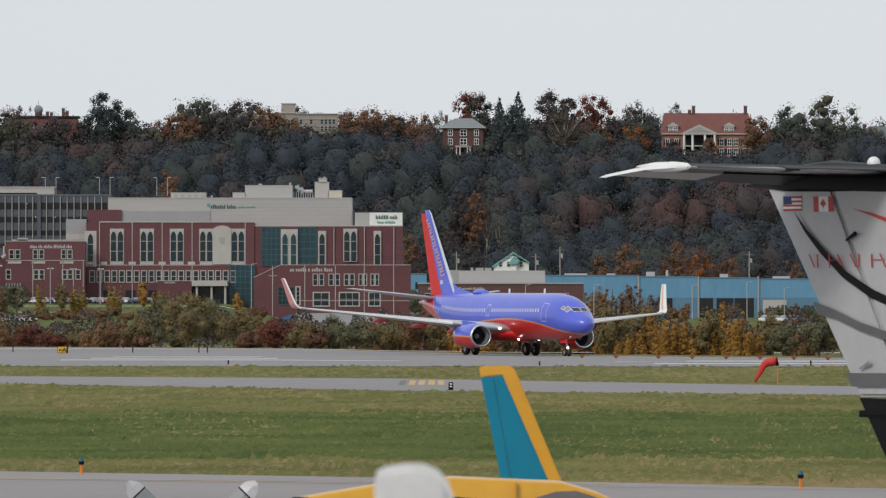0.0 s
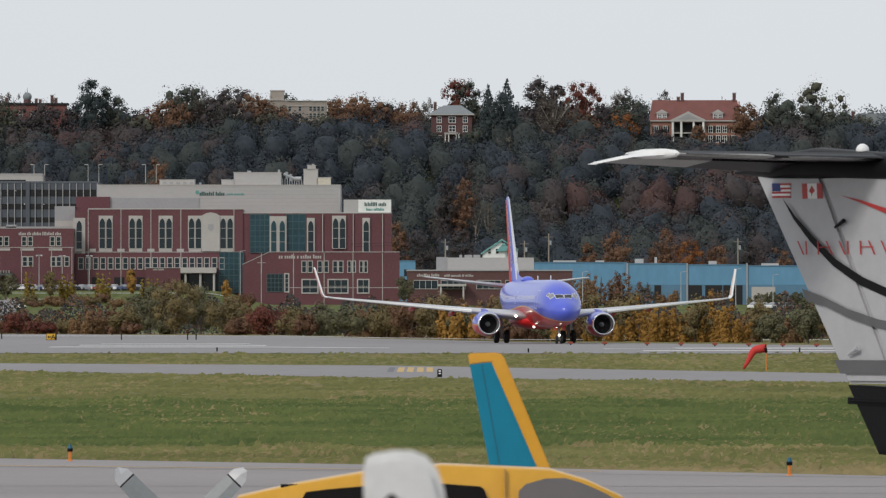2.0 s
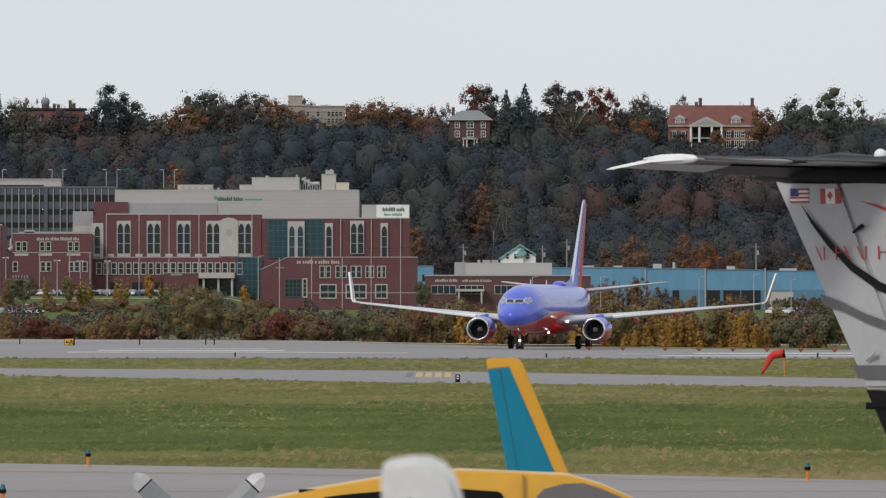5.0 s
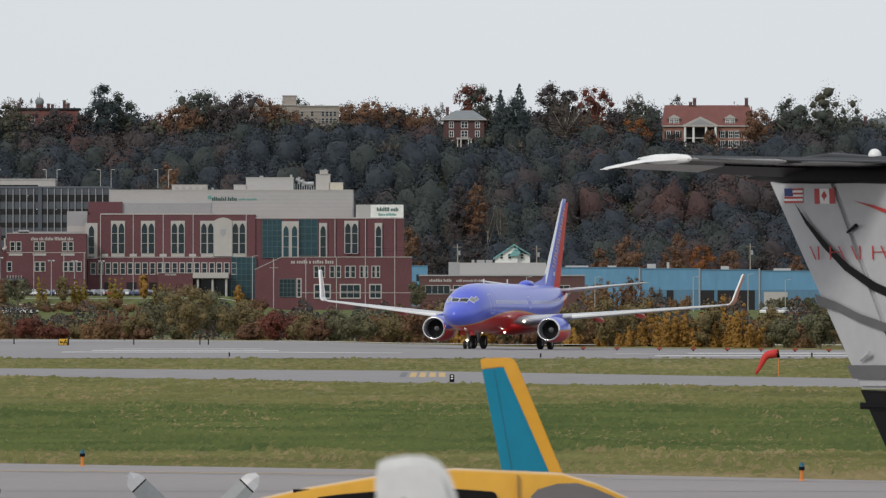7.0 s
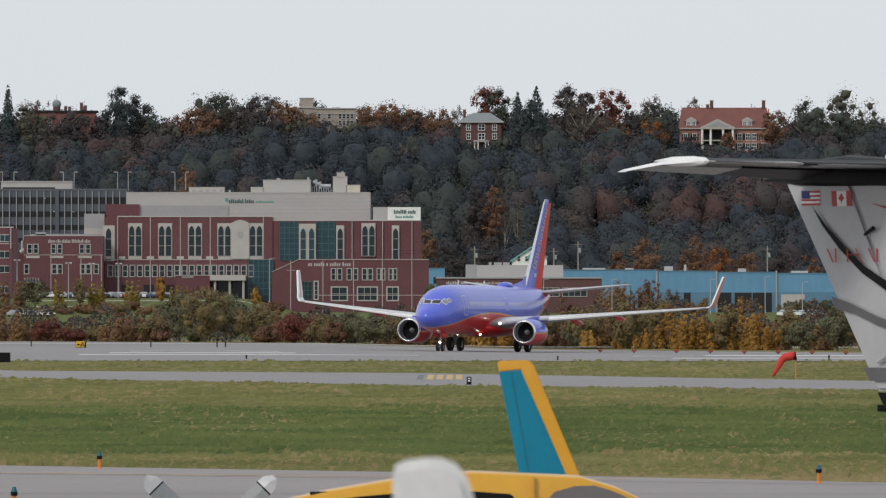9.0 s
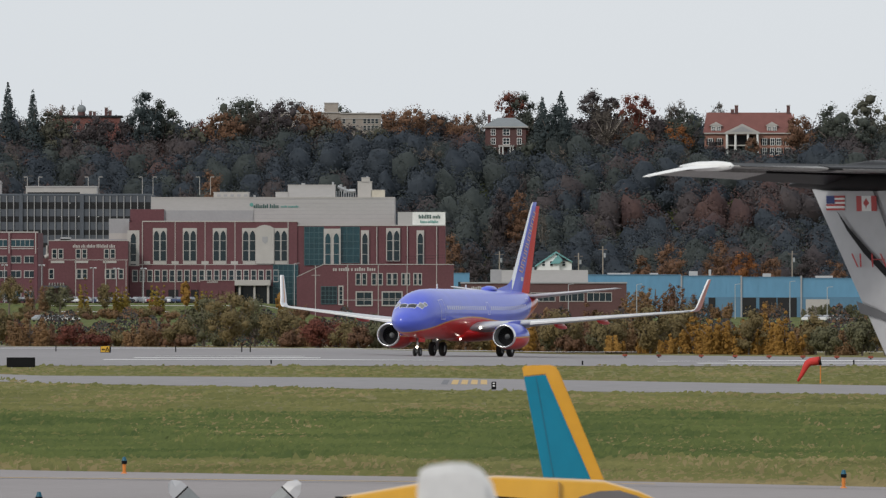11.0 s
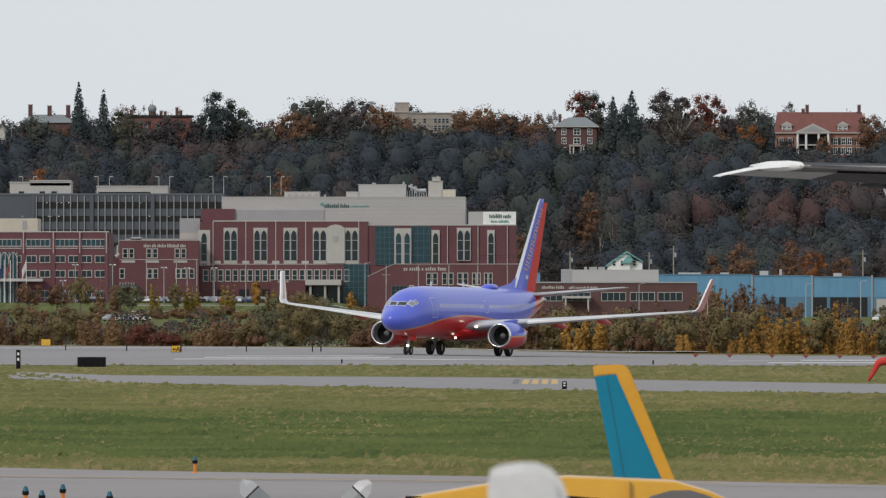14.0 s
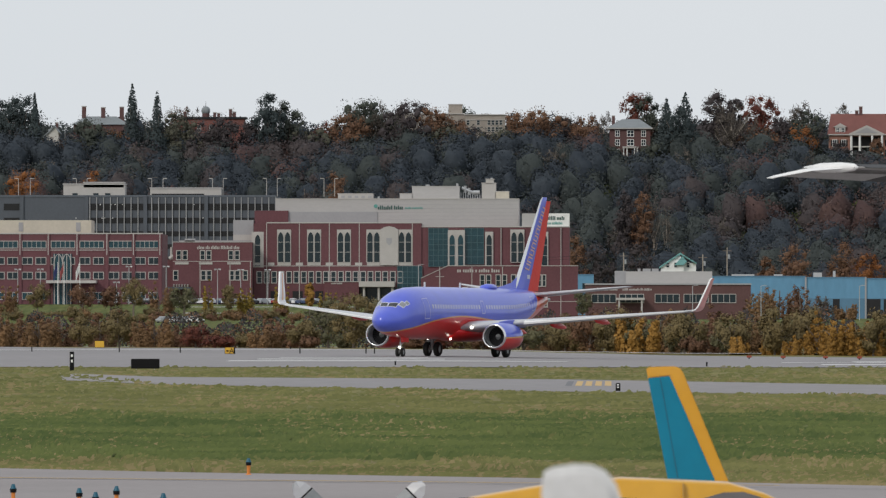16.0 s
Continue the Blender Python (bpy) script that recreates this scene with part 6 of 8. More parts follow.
def manor():
    Y = 3048.0
    b = thing("manor_house", pose(0, 0, 0), "large brick manor with a red roof and white columned portico", "house")
    wall = part("wall", boxes((hx(1172), hx(1332), Y, Y + 12, 45, hz(236))), PINK_BRICK, b)
    part("gable_wall", prism(bmesh.new(), [(0, hz(236)), (11.6, hz(236)), (5.8, hz(202))], 0, 0.4), PINK_BRICK, b).matrix_basis = pose(hx(1331) - 0.2, Y + 0.2, 0, 0, 0, 90)
    bm = bmesh.new()
    v = [bm.verts.new(p) for p in ((hx(1169), Y - 0.6, hz(237)), (hx(1334), Y - 0.6, hz(237)), (hx(1334), Y + 12.6, hz(237)), (hx(1169), Y + 12.6, hz(237)), (hx(1175), Y + 6, hz(200)), (hx(1325), Y + 6, hz(200)))]
    for q in ((0, 1, 5, 4), (1, 2, 5), (2, 3, 4, 5), (3, 0, 4), (0, 3, 2, 1)):
        bm.faces.new([v[i] for i in q])
    bmesh.ops.recalc_face_normals(bm, faces=bm.faces)
    roof = part("roof", bm, ROOF_RED, b, "dull red slate roof")
    part("eave_trim", boxes((hx(1169), hx(1334), Y - 0.75, Y - 0.5, hz(238.5), hz(236.5))), CREAM, roof)
    for x, z in ((1228, 188), (1320, 188), (1221, 195)):
        chimney(roof, hx(x), Y + 5.5, hz(206), hz(z), 1.0)
    for x in (1191, 1290):
        d = part("dormer", boxes((hx(x - 9), hx(x + 9), Y + 0.2, Y + 4, hz(236), hz(223))), CREAM, roof)
        part("dormer_roof", prism(bmesh.new(), [(hx(x - 12), hz(224)), (hx(x + 12), hz(224)), (hx(x), hz(217))], Y, Y + 5), CREAM, d)
        for dx in (-4.5, 4.5):
            window(d, hx(x + dx), hz(234), 0.8, 1.4, Y + 0.18, 0.08, False, WHITE, GLASS, (2, 2))
    portico = part("portico", prism(bmesh.new(), [(hx(1206), hz(239)), (hx(1268), hz(239)), (hx(1268), hz(236)), (hx(1237), hz(221)), (hx(1206), hz(236))], Y - 3.5, Y), CREAM, b, "white pedimented portico")
    part("pediment_panel", prism(bmesh.new(), [(hx(1217), hz(235)), (hx(1257), hz(235)), (hx(1237), hz(225))], Y - 3.56, Y - 3.49), GREY_PANEL, portico)
    for x in (1210, 1225, 1247, 1264):
        part("column", tube(bmesh.new(), (hx(x), Y - 3, 46), (hx(x), Y - 3, hz(239)), 0.42, 0.34, 14), WHITE, portico)
    # a near-black panel paints the shade behind the portico's columns
    part("porch_back", boxes((hx(1212), hx(1262), Y - 0.08, Y, 48, hz(241))), DARK, b)
    part("balcony", boxes((hx(1210), hx(1264), Y - 3, Y, hz(260), hz(258))), CREAM, portico)
    for x in (1181, 1197, 1277, 1291, 1302, 1318):
        for z in (258, 275):
            window(wall, hx(x), hz(z), 1.15, 1.9, Y, 0.13, False, WHITE, GLASS, (2, 2))
            for dx in (-0.95, 0.95):
                part("shutter", boxes((hx(x) + dx - 0.22, hx(x) + dx + 0.22, Y - 0.08, Y, hz(z), hz(z) + 1.9)), DARK, wall)


def brick_house():
    Y = 3042.0
    b = thing("brick_house", pose(0, 0, 0), "square dark brick house with a grey hipped roof", "house")
    wall = part("wall", boxes((hx(783), hx(855), Y, Y + 11, 44, hz(226))), GREY_BRICK, b)
    bm = bmesh.new()
    v = [bm.verts.new(p) for p in ((hx(779), Y - 0.8, hz(226)), (hx(859), Y - 0.8, hz(226)), (hx(859), Y + 11.8, hz(226)), (hx(779), Y + 11.8, hz(226)), (hx(805), Y + 5.5, hz(210)), (hx(836), Y + 5.5, hz(210)))]
    for q in ((0, 1, 5, 4), (1, 2, 5), (2, 3, 4, 5), (3, 0, 4), (0, 3, 2, 1)):
        bm.faces.new([v[i] for i in q])
    bmesh.ops.recalc_face_normals(bm, faces=bm.faces)
    roof = part("roof", bm, ROOF_GREY, b, "pale grey hipped slate roof")
    part("eave_trim", boxes((hx(779), hx(859), Y - 0.9, Y - 0.7, hz(228), hz(226))), CREAM, roof)
    for x in (797, 820, 843):
        for z in (241, 257):
            window(wall, hx(x), hz(z), 1.15 if x != 820 else 1.8, 1.7, Y, 0.14, False, WHITE, GLASS, (2, 2))
    for x in (797, 843):
        window(wall, hx(x), hz(274), 1.15, 1.7, Y, 0.14, False, WHITE, GLASS, (2, 2))
    porch = part("porch", boxes((hx(806), hx(834), Y - 3, Y, hz(262), hz(259))), CREAM, b, "white entrance porch")
    for x in (808, 814, 827, 832):
        part("porch_column", tube(bmesh.new(), (hx(x), Y - 2.7, 46), (hx(x), Y - 2.7, hz(262)), 0.2, sides=8), WHITE, porch)
    chimney(roof, hx(790), Y + 5, hz(222), hz(205), 0.9)


def long_block():
    Y = 3046.0
    b = thing("apartment_block", pose(0, 0, 0), "long cream brick apartment block with a flat roof", "apartment block")
    wall = part("wall", boxes((hx(527), hx(598), Y, Y + 14, 44, hz(203)), (hx(420), hx(527), Y + 4, Y + 14, 44, hz(201))), GREY_STONE, b)
    part("cornice", boxes((hx(526), hx(599), Y - 0.4, Y + 14, hz(203), hz(201.5)), (hx(420), hx(527), Y + 3.6, Y + 14, hz(201), hz(199.5))), CREAM, wall)
    part("cornice", boxes((hx(526), hx(599), Y - 0.25, Y, hz(212), hz(211))), CREAM, wall)
    part("stair_tower", boxes((hx(498), hx(522), Y + 6, Y + 12, hz(202), hz(184))), GREY_STONE, b)
    part("tower_cap", boxes((hx(497), hx(523), Y + 5.8, Y + 12.2, hz(184), hz(182.5))), CREAM, b)
    for x in (533, 551, 570, 577, 584, 591):
        for z in (220, 232):
            window(wall, hx(x), hz(z), 0.8, 1.3, Y, 0.1, False, CREAM, GLASS, (1, 2))
    for x in (430, 445, 462, 480):
        window(wall, hx(x), hz(214), 1.2, 1.6, Y + 4, 0.1, False, CREAM, GLASS, (2, 1))
    low = part("balcony_wing", boxes((hx(443), hx(472), Y - 8, Y, 44, hz(221))), CREAM, b, "white wing with balconies")
    for x in (449, 457, 466):
        for z in (232, 244):
            window(low, hx(x), hz(z), 0.9, 1.2, Y - 8, 0.08, False, CREAM, GLASS, (1, 1))


def mansard():
    Y = 3050.0
    b = thing("red_mansard_house", pose(0, 0, 0), "dark red flat-roofed mansion with a domed cupola", "house")
    wall = part("wall", boxes((hx(18), hx(136), Y, Y + 12, 44, hz(209))), ROOF_RED, b)
    part("cornice", boxes((hx(14), hx(140), Y - 0.5, Y + 12.4, hz(209), hz(205.5))), DARK, b)
    bm = bmesh.new()
    bmesh.ops.create_uvsphere(bm, u_segments=16, v_segments=10, radius=1.35)
    part("dome", bm, ROOF_GREY, b, smooth=True).matrix_basis = pose(hx(67), Y + 5, hz(194))
    part("cupola", tube(bmesh.new(), (hx(67), Y + 5, hz(206)), (hx(67), Y + 5, hz(196)), 1.1, sides=10), GREY_BRICK, b)
    part("finial", tube(bmesh.new(), (hx(67), Y + 5, hz(190)), (hx(67), Y + 5, hz(177)), 0.1, 0.03, 6), DARK, b)
    for x, z in ((111, 192), (118, 197), (30, 196), (83, 198), (90, 199)):
        chimney(b, hx(x), Y + 4, hz(208), hz(z), 0.9)
    for x in (34, 56, 78, 100, 122):
        window(wall, hx(x), hz(232), 1.0, 2.0, Y, 0.12, False, CREAM, GLASS, (1, 2))


def grey_roofed():
    Y = 3050.0
    b = thing("chimneyed_house", pose(0, 0, 0), "house with a grey hipped roof and tall brick chimneys", "house")
    part("wall", boxes((hx(-166), hx(-72), Y, Y + 11, 44, hz(219))), GREY_BRICK, b)
    bm = bmesh.new()
    v = [bm.verts.new(p) for p in ((hx(-170), Y - 0.6, hz(219)), (hx(-68), Y - 0.6, hz(219)), (hx(-68), Y + 11.6, hz(219)), (hx(-170), Y + 11.6, hz(219)), (hx(-146), Y + 5, hz(204)), (hx(-92), Y + 5, hz(204)))]
    for q in ((0, 1, 5, 4), (1, 2, 5), (2, 3, 4, 5), (3, 0, 4), (0, 3, 2, 1)):
        bm.faces.new([v[i] for i in q])
    bmesh.ops.recalc_face_normals(bm, faces=bm.faces)
    roof = part("roof", bm, ROOF_GREY, b)
    for x, z in ((-149, 187), (-115, 189), (-82, 188)):
        chimney(roof, hx(x), Y + 4, hz(215), hz(z), 1.25)
    g = thing("gabled_house", pose(0, 0, 0), "grey gabled house with white trim", "house")
    part("wall", prism(bmesh.new(), [(hx(-216), 44), (hx(-193), 44), (hx(-193), hz(232)), (hx(-200), hz(222)), (hx(-216), hz(240))], Y, Y + 8), CONCRETE, g)
    part("roof", prism(bmesh.new(), [(hx(-220), hz(240)), (hx(-200), hz(220)), (hx(-190), hz(234)), (hx(-190), hz(236)), (hx(-200), hz(223)), (hx(-220), hz(243))], Y - 0.6, Y + 8.5), ROOF_GREY, g)
    chimney(g, hx(-197), Y + 4, hz(226), hz(216), 0.7)
    w = thing("white_villa", pose(0, 0, 0), "white villa with a grey roof on the hill", "house")
    wall = part("wall", boxes((hx(1531), hx(1620), Y, Y + 10, 44, hz(245))), WHITE, w)
    part("roof", prism(bmesh.new(), [(hx(1526), hz(246)), (hx(1625), hz(246)), (hx(1600), hz(224)), (hx(1538), hz(224))], Y - 0.6, Y + 10.6), ROOF_GREY, w)
    d = part("dormer", boxes((hx(1548), hx(1566), Y - 0.2, Y + 3, hz(243), hz(231))), WHITE, w)
    for x in (1553, 1561):
        window(d, hx(x), hz(240), 0.8, 1.2, Y - 0.2, 0.08, False, WHITE, GLASS, (1, 2))
    for x in (1540, 1556, 1572):
        window(wall, hx(x), hz(262), 1.0, 1.7, Y, 0.1, False, WHITE, GLASS, (1, 2))
    chimney(w, hx(1526) + 0.8, Y + 4, hz(240), hz(220), 0.9)


manor()
brick_house()
long_block()
mansard()
grey_roofed()


def lamp_post(x, y, z, h, label, twin=True, group="car park lamps"):
    lp = thing("lamp_post", pose(x, y, z), label, "lamp post", group)
    part("pole", tube(bmesh.new(), (0, 0, -0.2), (0, 0, h), 0.11, 0.08, 8), STEEL, lp)
    if twin:
        for s in (-1, 1):
            part("lamp_head", tube(bmesh.new(), (s * 0.15, 0, h), (s * 0.75, 0, h - 0.15), 0.1, 0.24, 8), STEEL, lp)
    else:
        part("lamp_arm", tube(bmesh.new(), (0, 0, h), (0.9, 0, h + 0.15), 0.07, 0.06, 6), STEEL, lp)
        part("lamp_head", boxes((0.7, 1.3, -0.15, 0.15, h + 0.08, h + 0.22), bevel=0.03), STEEL, lp)


for px, top in ((89, 475), (130, 476), (445, 468), (-2, 470), (-68, 470), (-90, 498), (-265, 475), (-225, 475), (178, 476)):
    x, y = (px - 784) * 2440 / 17957, 2440
    z = ground_height(x, y)
    lamp_post(x, y, z, 2.95 + (566 - top) * 2440 / 17957 - z, "grey twin-headed car park lamp post", px not in (445, -25))
lamp_post(hx(104), 3030, ground_height(hx(104), 3030), hz(222) - ground_height(hx(104), 3030), "pale street lamp on the hill road", False, "hill street lamps")
lamp_post(hx(-175), 3030, ground_height(hx(-175), 3030), hz(225) - ground_height(hx(-175), 3030), "pale street lamp on the hill road", False, "hill street lamps")
for px, top, d in ((1051, 505, 2330), (1225, 505, 2330), (1388, 510, 2330), (1322, 500, 2330), (930, 505, 2380)):
    x = (px - 784) * d / 17957
    z = ground_height(x, d)
    lamp_post(x, d, z, 2.95 + (566 - top) * d / 17957 - z, "pale lamp post beside the warehouse", False, "warehouse lamps")


def utility_pole(px, top):
    d = 2530
    k = d / 17957
    x = (px - 784) * k
    z = ground_height(x, d)
    h = 2.95 + (566 - top) * k - z
    u = thing("utility_pole", pose(x, d, z), "weathered wooden utility pole with a transformer", "utility pole", "utility poles")
    part("pole", tube(bmesh.new(), (0, 0, -0.3), (0, 0, h), 0.2, 0.14, 8), BARK_PALE, u)
    part("crossarm", boxes((-1.1, 1.1, -0.08, 0.08, h - 0.9, h - 0.72)), BARK, u)
    part("transformer", tube(bmesh.new(), (0.45, 0, h - 2.8), (0.45, 0, h - 1.7), 0.28, sides=10), STEEL, u)


for px, top in ((991, 437), (808, 446), (948, 449), (1326, 445)):
    utility_pole(px, top)
cable = bmesh.new()
for z in (452, 457):
    for k in range(40):
        a, b = 640 + k * 24, 664 + k * 24
        sag = lambda v: 3.0 * math.sin((v % 180) / 180 * math.pi)
        tube(cable, ((a - 784) * 2530 / 17957, 2530, 2.95 + (566 - z - sag(a)) * 2530 / 17957), ((b - 784) * 2530 / 17957, 2530, 2.95 + (566 - z - sag(b)) * 2530 / 17957), 0.035, sides=4)
tagged(part("overhead_cables", cable, DARK), "thin dark overhead cables between the utility poles", "cables", kind="stuff")

# flagpoles before the office building
FLAG_BLUE = material("blue_flag_cloth", (0.05, 0.07, 0.2), 0.8)
FLAG_RED = material("red_striped_flag_cloth", (0.4, 0.12, 0.12), 0.8)
for px, mat, lab in ((-194, FLAG_BLUE, "white flagpole with a limp blue flag"), (-183, FLAG_RED, "white flagpole with a limp red flag"), (-155, WHITE, "white flagpole with a limp white flag")):
    k = 2440 / 17957
    x = (px - 784) * k
    z = ground_height(x, 2440)
    h = 2.95 + (566 - 462) * k - z
    fp = thing("flagpole", pose(x, 2440, z), lab, "flagpole", "flagpoles")
    part("pole", tube(bmesh.new(), (0, 0, -0.2), (0, 0, h), 0.1, 0.06, 8), WHITE, fp)
    bm = bmesh.new()
    cols = [[bm.verts.new((-0.1 - 0.18 * i, 0.12 * math.sin(i * 1.4), h - 0.2 - 2.0 * j - i * 0.45 - 0.1 * j * i)) for j in (0, 1)] for i in range(6)]
    for a, b in zip(cols, cols[1:]):
        bm.faces.new((a[0], b[0], b[1], a[1]))
    bmesh.ops.solidify(bm, geom=bm.faces[:], thickness=0.03)
    part("flag", bm, mat, fp)

# parked cars
CAR_PAINTS = {"white": material("white_car_paint", (0.7, 0.7, 0.7), 0.3, coat=0.5), "silver": material("silver_car_paint", (0.4, 0.41, 0.42), 0.3, 0.4, coat=0.5), "black": material("black_car_paint", (0.02, 0.02, 0.022), 0.25, coat=0.6),
              "red": material("red_car_paint", (0.25, 0.03, 0.03), 0.3, coat=0.5), "blue": material("blue_car_paint", (0.05, 0.08, 0.16), 0.3, coat=0.5), "grey": material("grey_car_paint", (0.14, 0.145, 0.15), 0.3, coat=0.5)}


def car(colour, m, tall=1.0):
    c = thing("car", m, colour + " car parked before the buildings", "car", "parked cars")
    prof = [(-2.2, 0.35), (-2.25, 0.75), (-2.1, 0.92), (-1.35, 1.0), (1.05, 1.0), (1.95, 0.88), (2.2, 0.65), (2.15, 0.35)]
    bm = bmesh.new()
    loft(bm, [[(x, -0.85 * s, z * (1 if s == 1 else 1.0)) for x, z in prof] for s in (-1, -0.6, 0.6, 1)])
    body = part("body", bm, CAR_PAINTS[colour], c)
    cab = [(-1.75, 1.0), (-1.25, 1.42 * tall), (0.25, 1.46 * tall), (1.0, 1.0)]
    bm = bmesh.new()
    loft(bm, [[(x, y * (0.8 if z > 1.1 else 1), z) for x, z in cab] for y in (-0.78, 0.78)])
    part("cabin_glass", bm, SKY_GLASS, body)
    bm = bmesh.new()
    loft(bm, [[(x, y, z) for x, z in ((-1.2, 1.42 * tall), (0.22, 1.46 * tall), (0.15, 1.5 * tall), (-1.15, 1.47 * tall))] for y in (-0.64, 0.64)])
    part("roof", bm, CAR_PAINTS[colour], body)
    for x in (-1.35, 1.35):
        for y in (-0.8, 0.8):
            part("wheel", tube(bmesh.new(), (x, y - 0.1, 0.33), (x, y + 0.1, 0.33), 0.33, sides=12), RUBBER, c)
    for y in (-0.6, 0.6):
        part("headlight", boxes((2.1, 2.2, y - 0.15, y + 0.15, 0.62, 0.76)), WHITE, body)
    return c


rng_cars = random.Random(8)
first = {}
for i, px in enumerate((62, 78, 92, 106, 120, 133, 150, 168, 181, 194, 208, 224, 238, 252, 263, -100, -112, -60, -42, 30, 45)):
    d = 2455 + (i % 3) * 9
    x = (px - 784) * d / 17957
    colour = ("white", "silver", "blue", "white", "grey", "white", "black", "silver", "white", "red", "grey", "white", "blue", "black", "silver", "white", "grey", "silver", "black", "white", "grey")[i]
    m = pose(x, d, ground_height(x, d) + 0.06, 0, 0, rng_cars.choice((62, 75, 100, 115, 250, 12)))
    if colour in first:
        copy_thing(first[colour], m)
    else:
        first[colour] = car(colour, m)
for px, colour in ((20, "white"), (34, "grey"), (48, "white"), (1374, "white"), (1392, "white"), (1408, "silver"), (1358, "white"), (-4, "silver")):
    x = (px - 784) * 2250 / 17957
    o = copy_thing(first[colour], pose(x, 2250, ground_height(x, 2250), 0, 0, 15 + px % 40))
for i in range(9):
    px = (60, 90, 150, 165, 250, 300, 330, 380, 400)[i]
    copy_thing(first[("white", "silver", "black", "grey", "white", "silver", "grey", "white", "black")[i]], pose(hx(px), 3018, ground_height(hx(px), 3018), 0, 0, 5))


# ---- airfield lights, signs and windsock ----
SIGN_YELLOW = material("yellow_sign_face", (0.62, 0.36, 0.03), 0.5, vary=0.06)
ORANGE_PAINT = material("orange_marker_paint", (0.62, 0.20, 0.03), 0.5, vary=0.12, scale=6)
LAMP_RED = material("red_lamp_housing", (0.28, 0.06, 0.03), 0.5, vary=0.12, scale=6)
BLUE_LENS = material("blue_lamp_lens", (0.008, 0.09, 0.14), 0.45, spec=0.3)
RED_CLOTH = material("red_windsock_cloth", (0.52, 0.035, 0.03), 0.75, vary=0.14, scale=3)
for px, base in ((144, 842), (1417, 868), (-273, 894), (-156, 902), (-127, 910), (-7, 912), (-90, 898)):
    d = 52973 / (base - 566)
    e = thing("taxiway_light", pose((px - 784) * d / 17957, d, 0.0), "orange taxiway edge light with a blue lens", "edge light", "taxiway edge lights")
    part("stem", tube(tube(bmesh.new(), (0, 0, 0), (0, 0, 0.05), 0.075, 0.05, 12), (0, 0, 0.03), (0, 0, 0.22), 0.03, 0.035, 10), ORANGE_PAINT, e)
    part("collar", tube(bmesh.new(), (0, 0, 0.21), (0, 0, 0.27), 0.05, 0.055, 12), BLACK, e)
    part("lens", tube(bmesh.new(), (0, 0, 0.27), (0, 0, 0.345), 0.05, 0.025, 12), BLUE_LENS, e)
for px, base in ((1090, 631), (1165, 631.5), (1225, 632), (1285, 632.5), (1345, 633), (1405, 633.5), (1465, 634), (1030, 630.5), (1530, 634)):
    d = 52973 / (base - 566)
    e = thing("runway_light", pose((px - 784) * d / 17957, d, crossfall((px - 784) * d / 17957, d)), "low orange runway light unit", "runway light", "runway lights")
    part("housing", boxes((-0.2, 0.2, -0.12, 0.12, 0.12, 0.30), bevel=0.03), LAMP_RED, e)
    part("stem", tube(bmesh.new(), (0, 0, 0), (0, 0, 0.14), 0.06, sides=8), BLACK, e)
for px, top, base in ((23, 617, 627), (235, 618, 628.5), (352, 618, 628.5), (367, 618, 628.5), (404, 639, 646), (955, 641, 648), (218, 616, 620), (1435, 640, 648), (-240, 616, 625), (-85, 618, 626)):
    d = 52973 / (base - 566)
    k = d / 17957
    e = thing("marker_post", pose((px - 784) * k, d, crossfall((px - 784) * k, d)), "short dark marker post beside the runway", "marker post", "marker posts")
    part("post", tube(bmesh.new(), (0, 0, 0), (0, 0, (base - top) * k), 0.05, 0.05, 8), BLACK, e)
    part("cap", tube(bmesh.new(), (0, 0, (base - top) * k), (0, 0, (base - top) * k + 0.05), 0.07, 0.04, 8), BLACK, e)


def letters(words, size, parent, m, mat):
    cu = bpy.data.curves.new("lettering", "FONT")
    cu.body, cu.size, cu.align_x, cu.extrude = words, size, "CENTER", 0.01
    tmp = bpy.data.objects.new("lettering", cu)
    me = bpy.data.meshes.new_from_object(tmp)
    me.materials.clear()
    me.materials.append(mat)
    o = new("lettering", me)
    o.parent, o.matrix_basis = parent, m
    bpy.data.objects.remove(tmp)
    return o


def ground_sign(name, px, base, w, h, mat, label, words=""):
    d = 52973 / (base - 566)
    s = thing(name, pose((px - 784) * d / 17957, d, crossfall((px - 784) * d / 17957, d)), label, "sign")
    part("panel", boxes((-w / 2, w / 2, -0.1, 0.1, 0.08, h), bevel=0.02), mat, s)
    part("panel_frame", boxes((-w / 2 - 0.03, w / 2 + 0.03, -0.08, 0.12, 0.06, 0.09), (-w / 2 - 0.03, w / 2 + 0.03, -0.08, 0.12, h, h + 0.03), (w / 2, w / 2 + 0.03, -0.08, 0.12, 0.06, h + 0.03), (-w / 2 - 0.03, -w / 2, -0.08, 0.12, 0.06, h + 0.03)), BLACK, s)
    for x in (-w / 3, w / 3):
        part("leg", tube(bmesh.new(), (x, 0, 0), (x, 0, 0.09), 0.03, sides=6), STEEL, s)
    return s


sign = ground_sign("taxiway_sign", 111, 630, 0.80, 0.58, SIGN_YELLOW, "yellow taxiway sign with a black arrow and A")
letters("A", 0.58, sign, pose(0.14, -0.115, 0.12, 90), BLACK)
bm = bmesh.new()
prism(bm, [(-0.33, 0.31), (-0.2, 0.42), (-0.2, 0.345), (-0.03, 0.345), (-0.03, 0.275), (-0.2, 0.275), (-0.2, 0.2)], -0.125, -0.112)
part("arrow", bm, BLACK, sign)
part("end_panel", boxes((0.31, 0.4, -0.115, -0.1, 0.1, 0.56)), BLACK, sign)
ground_sign("sign_back", -39, 653, 1.65, 0.62, BLACK, "black back of a low taxiway sign")
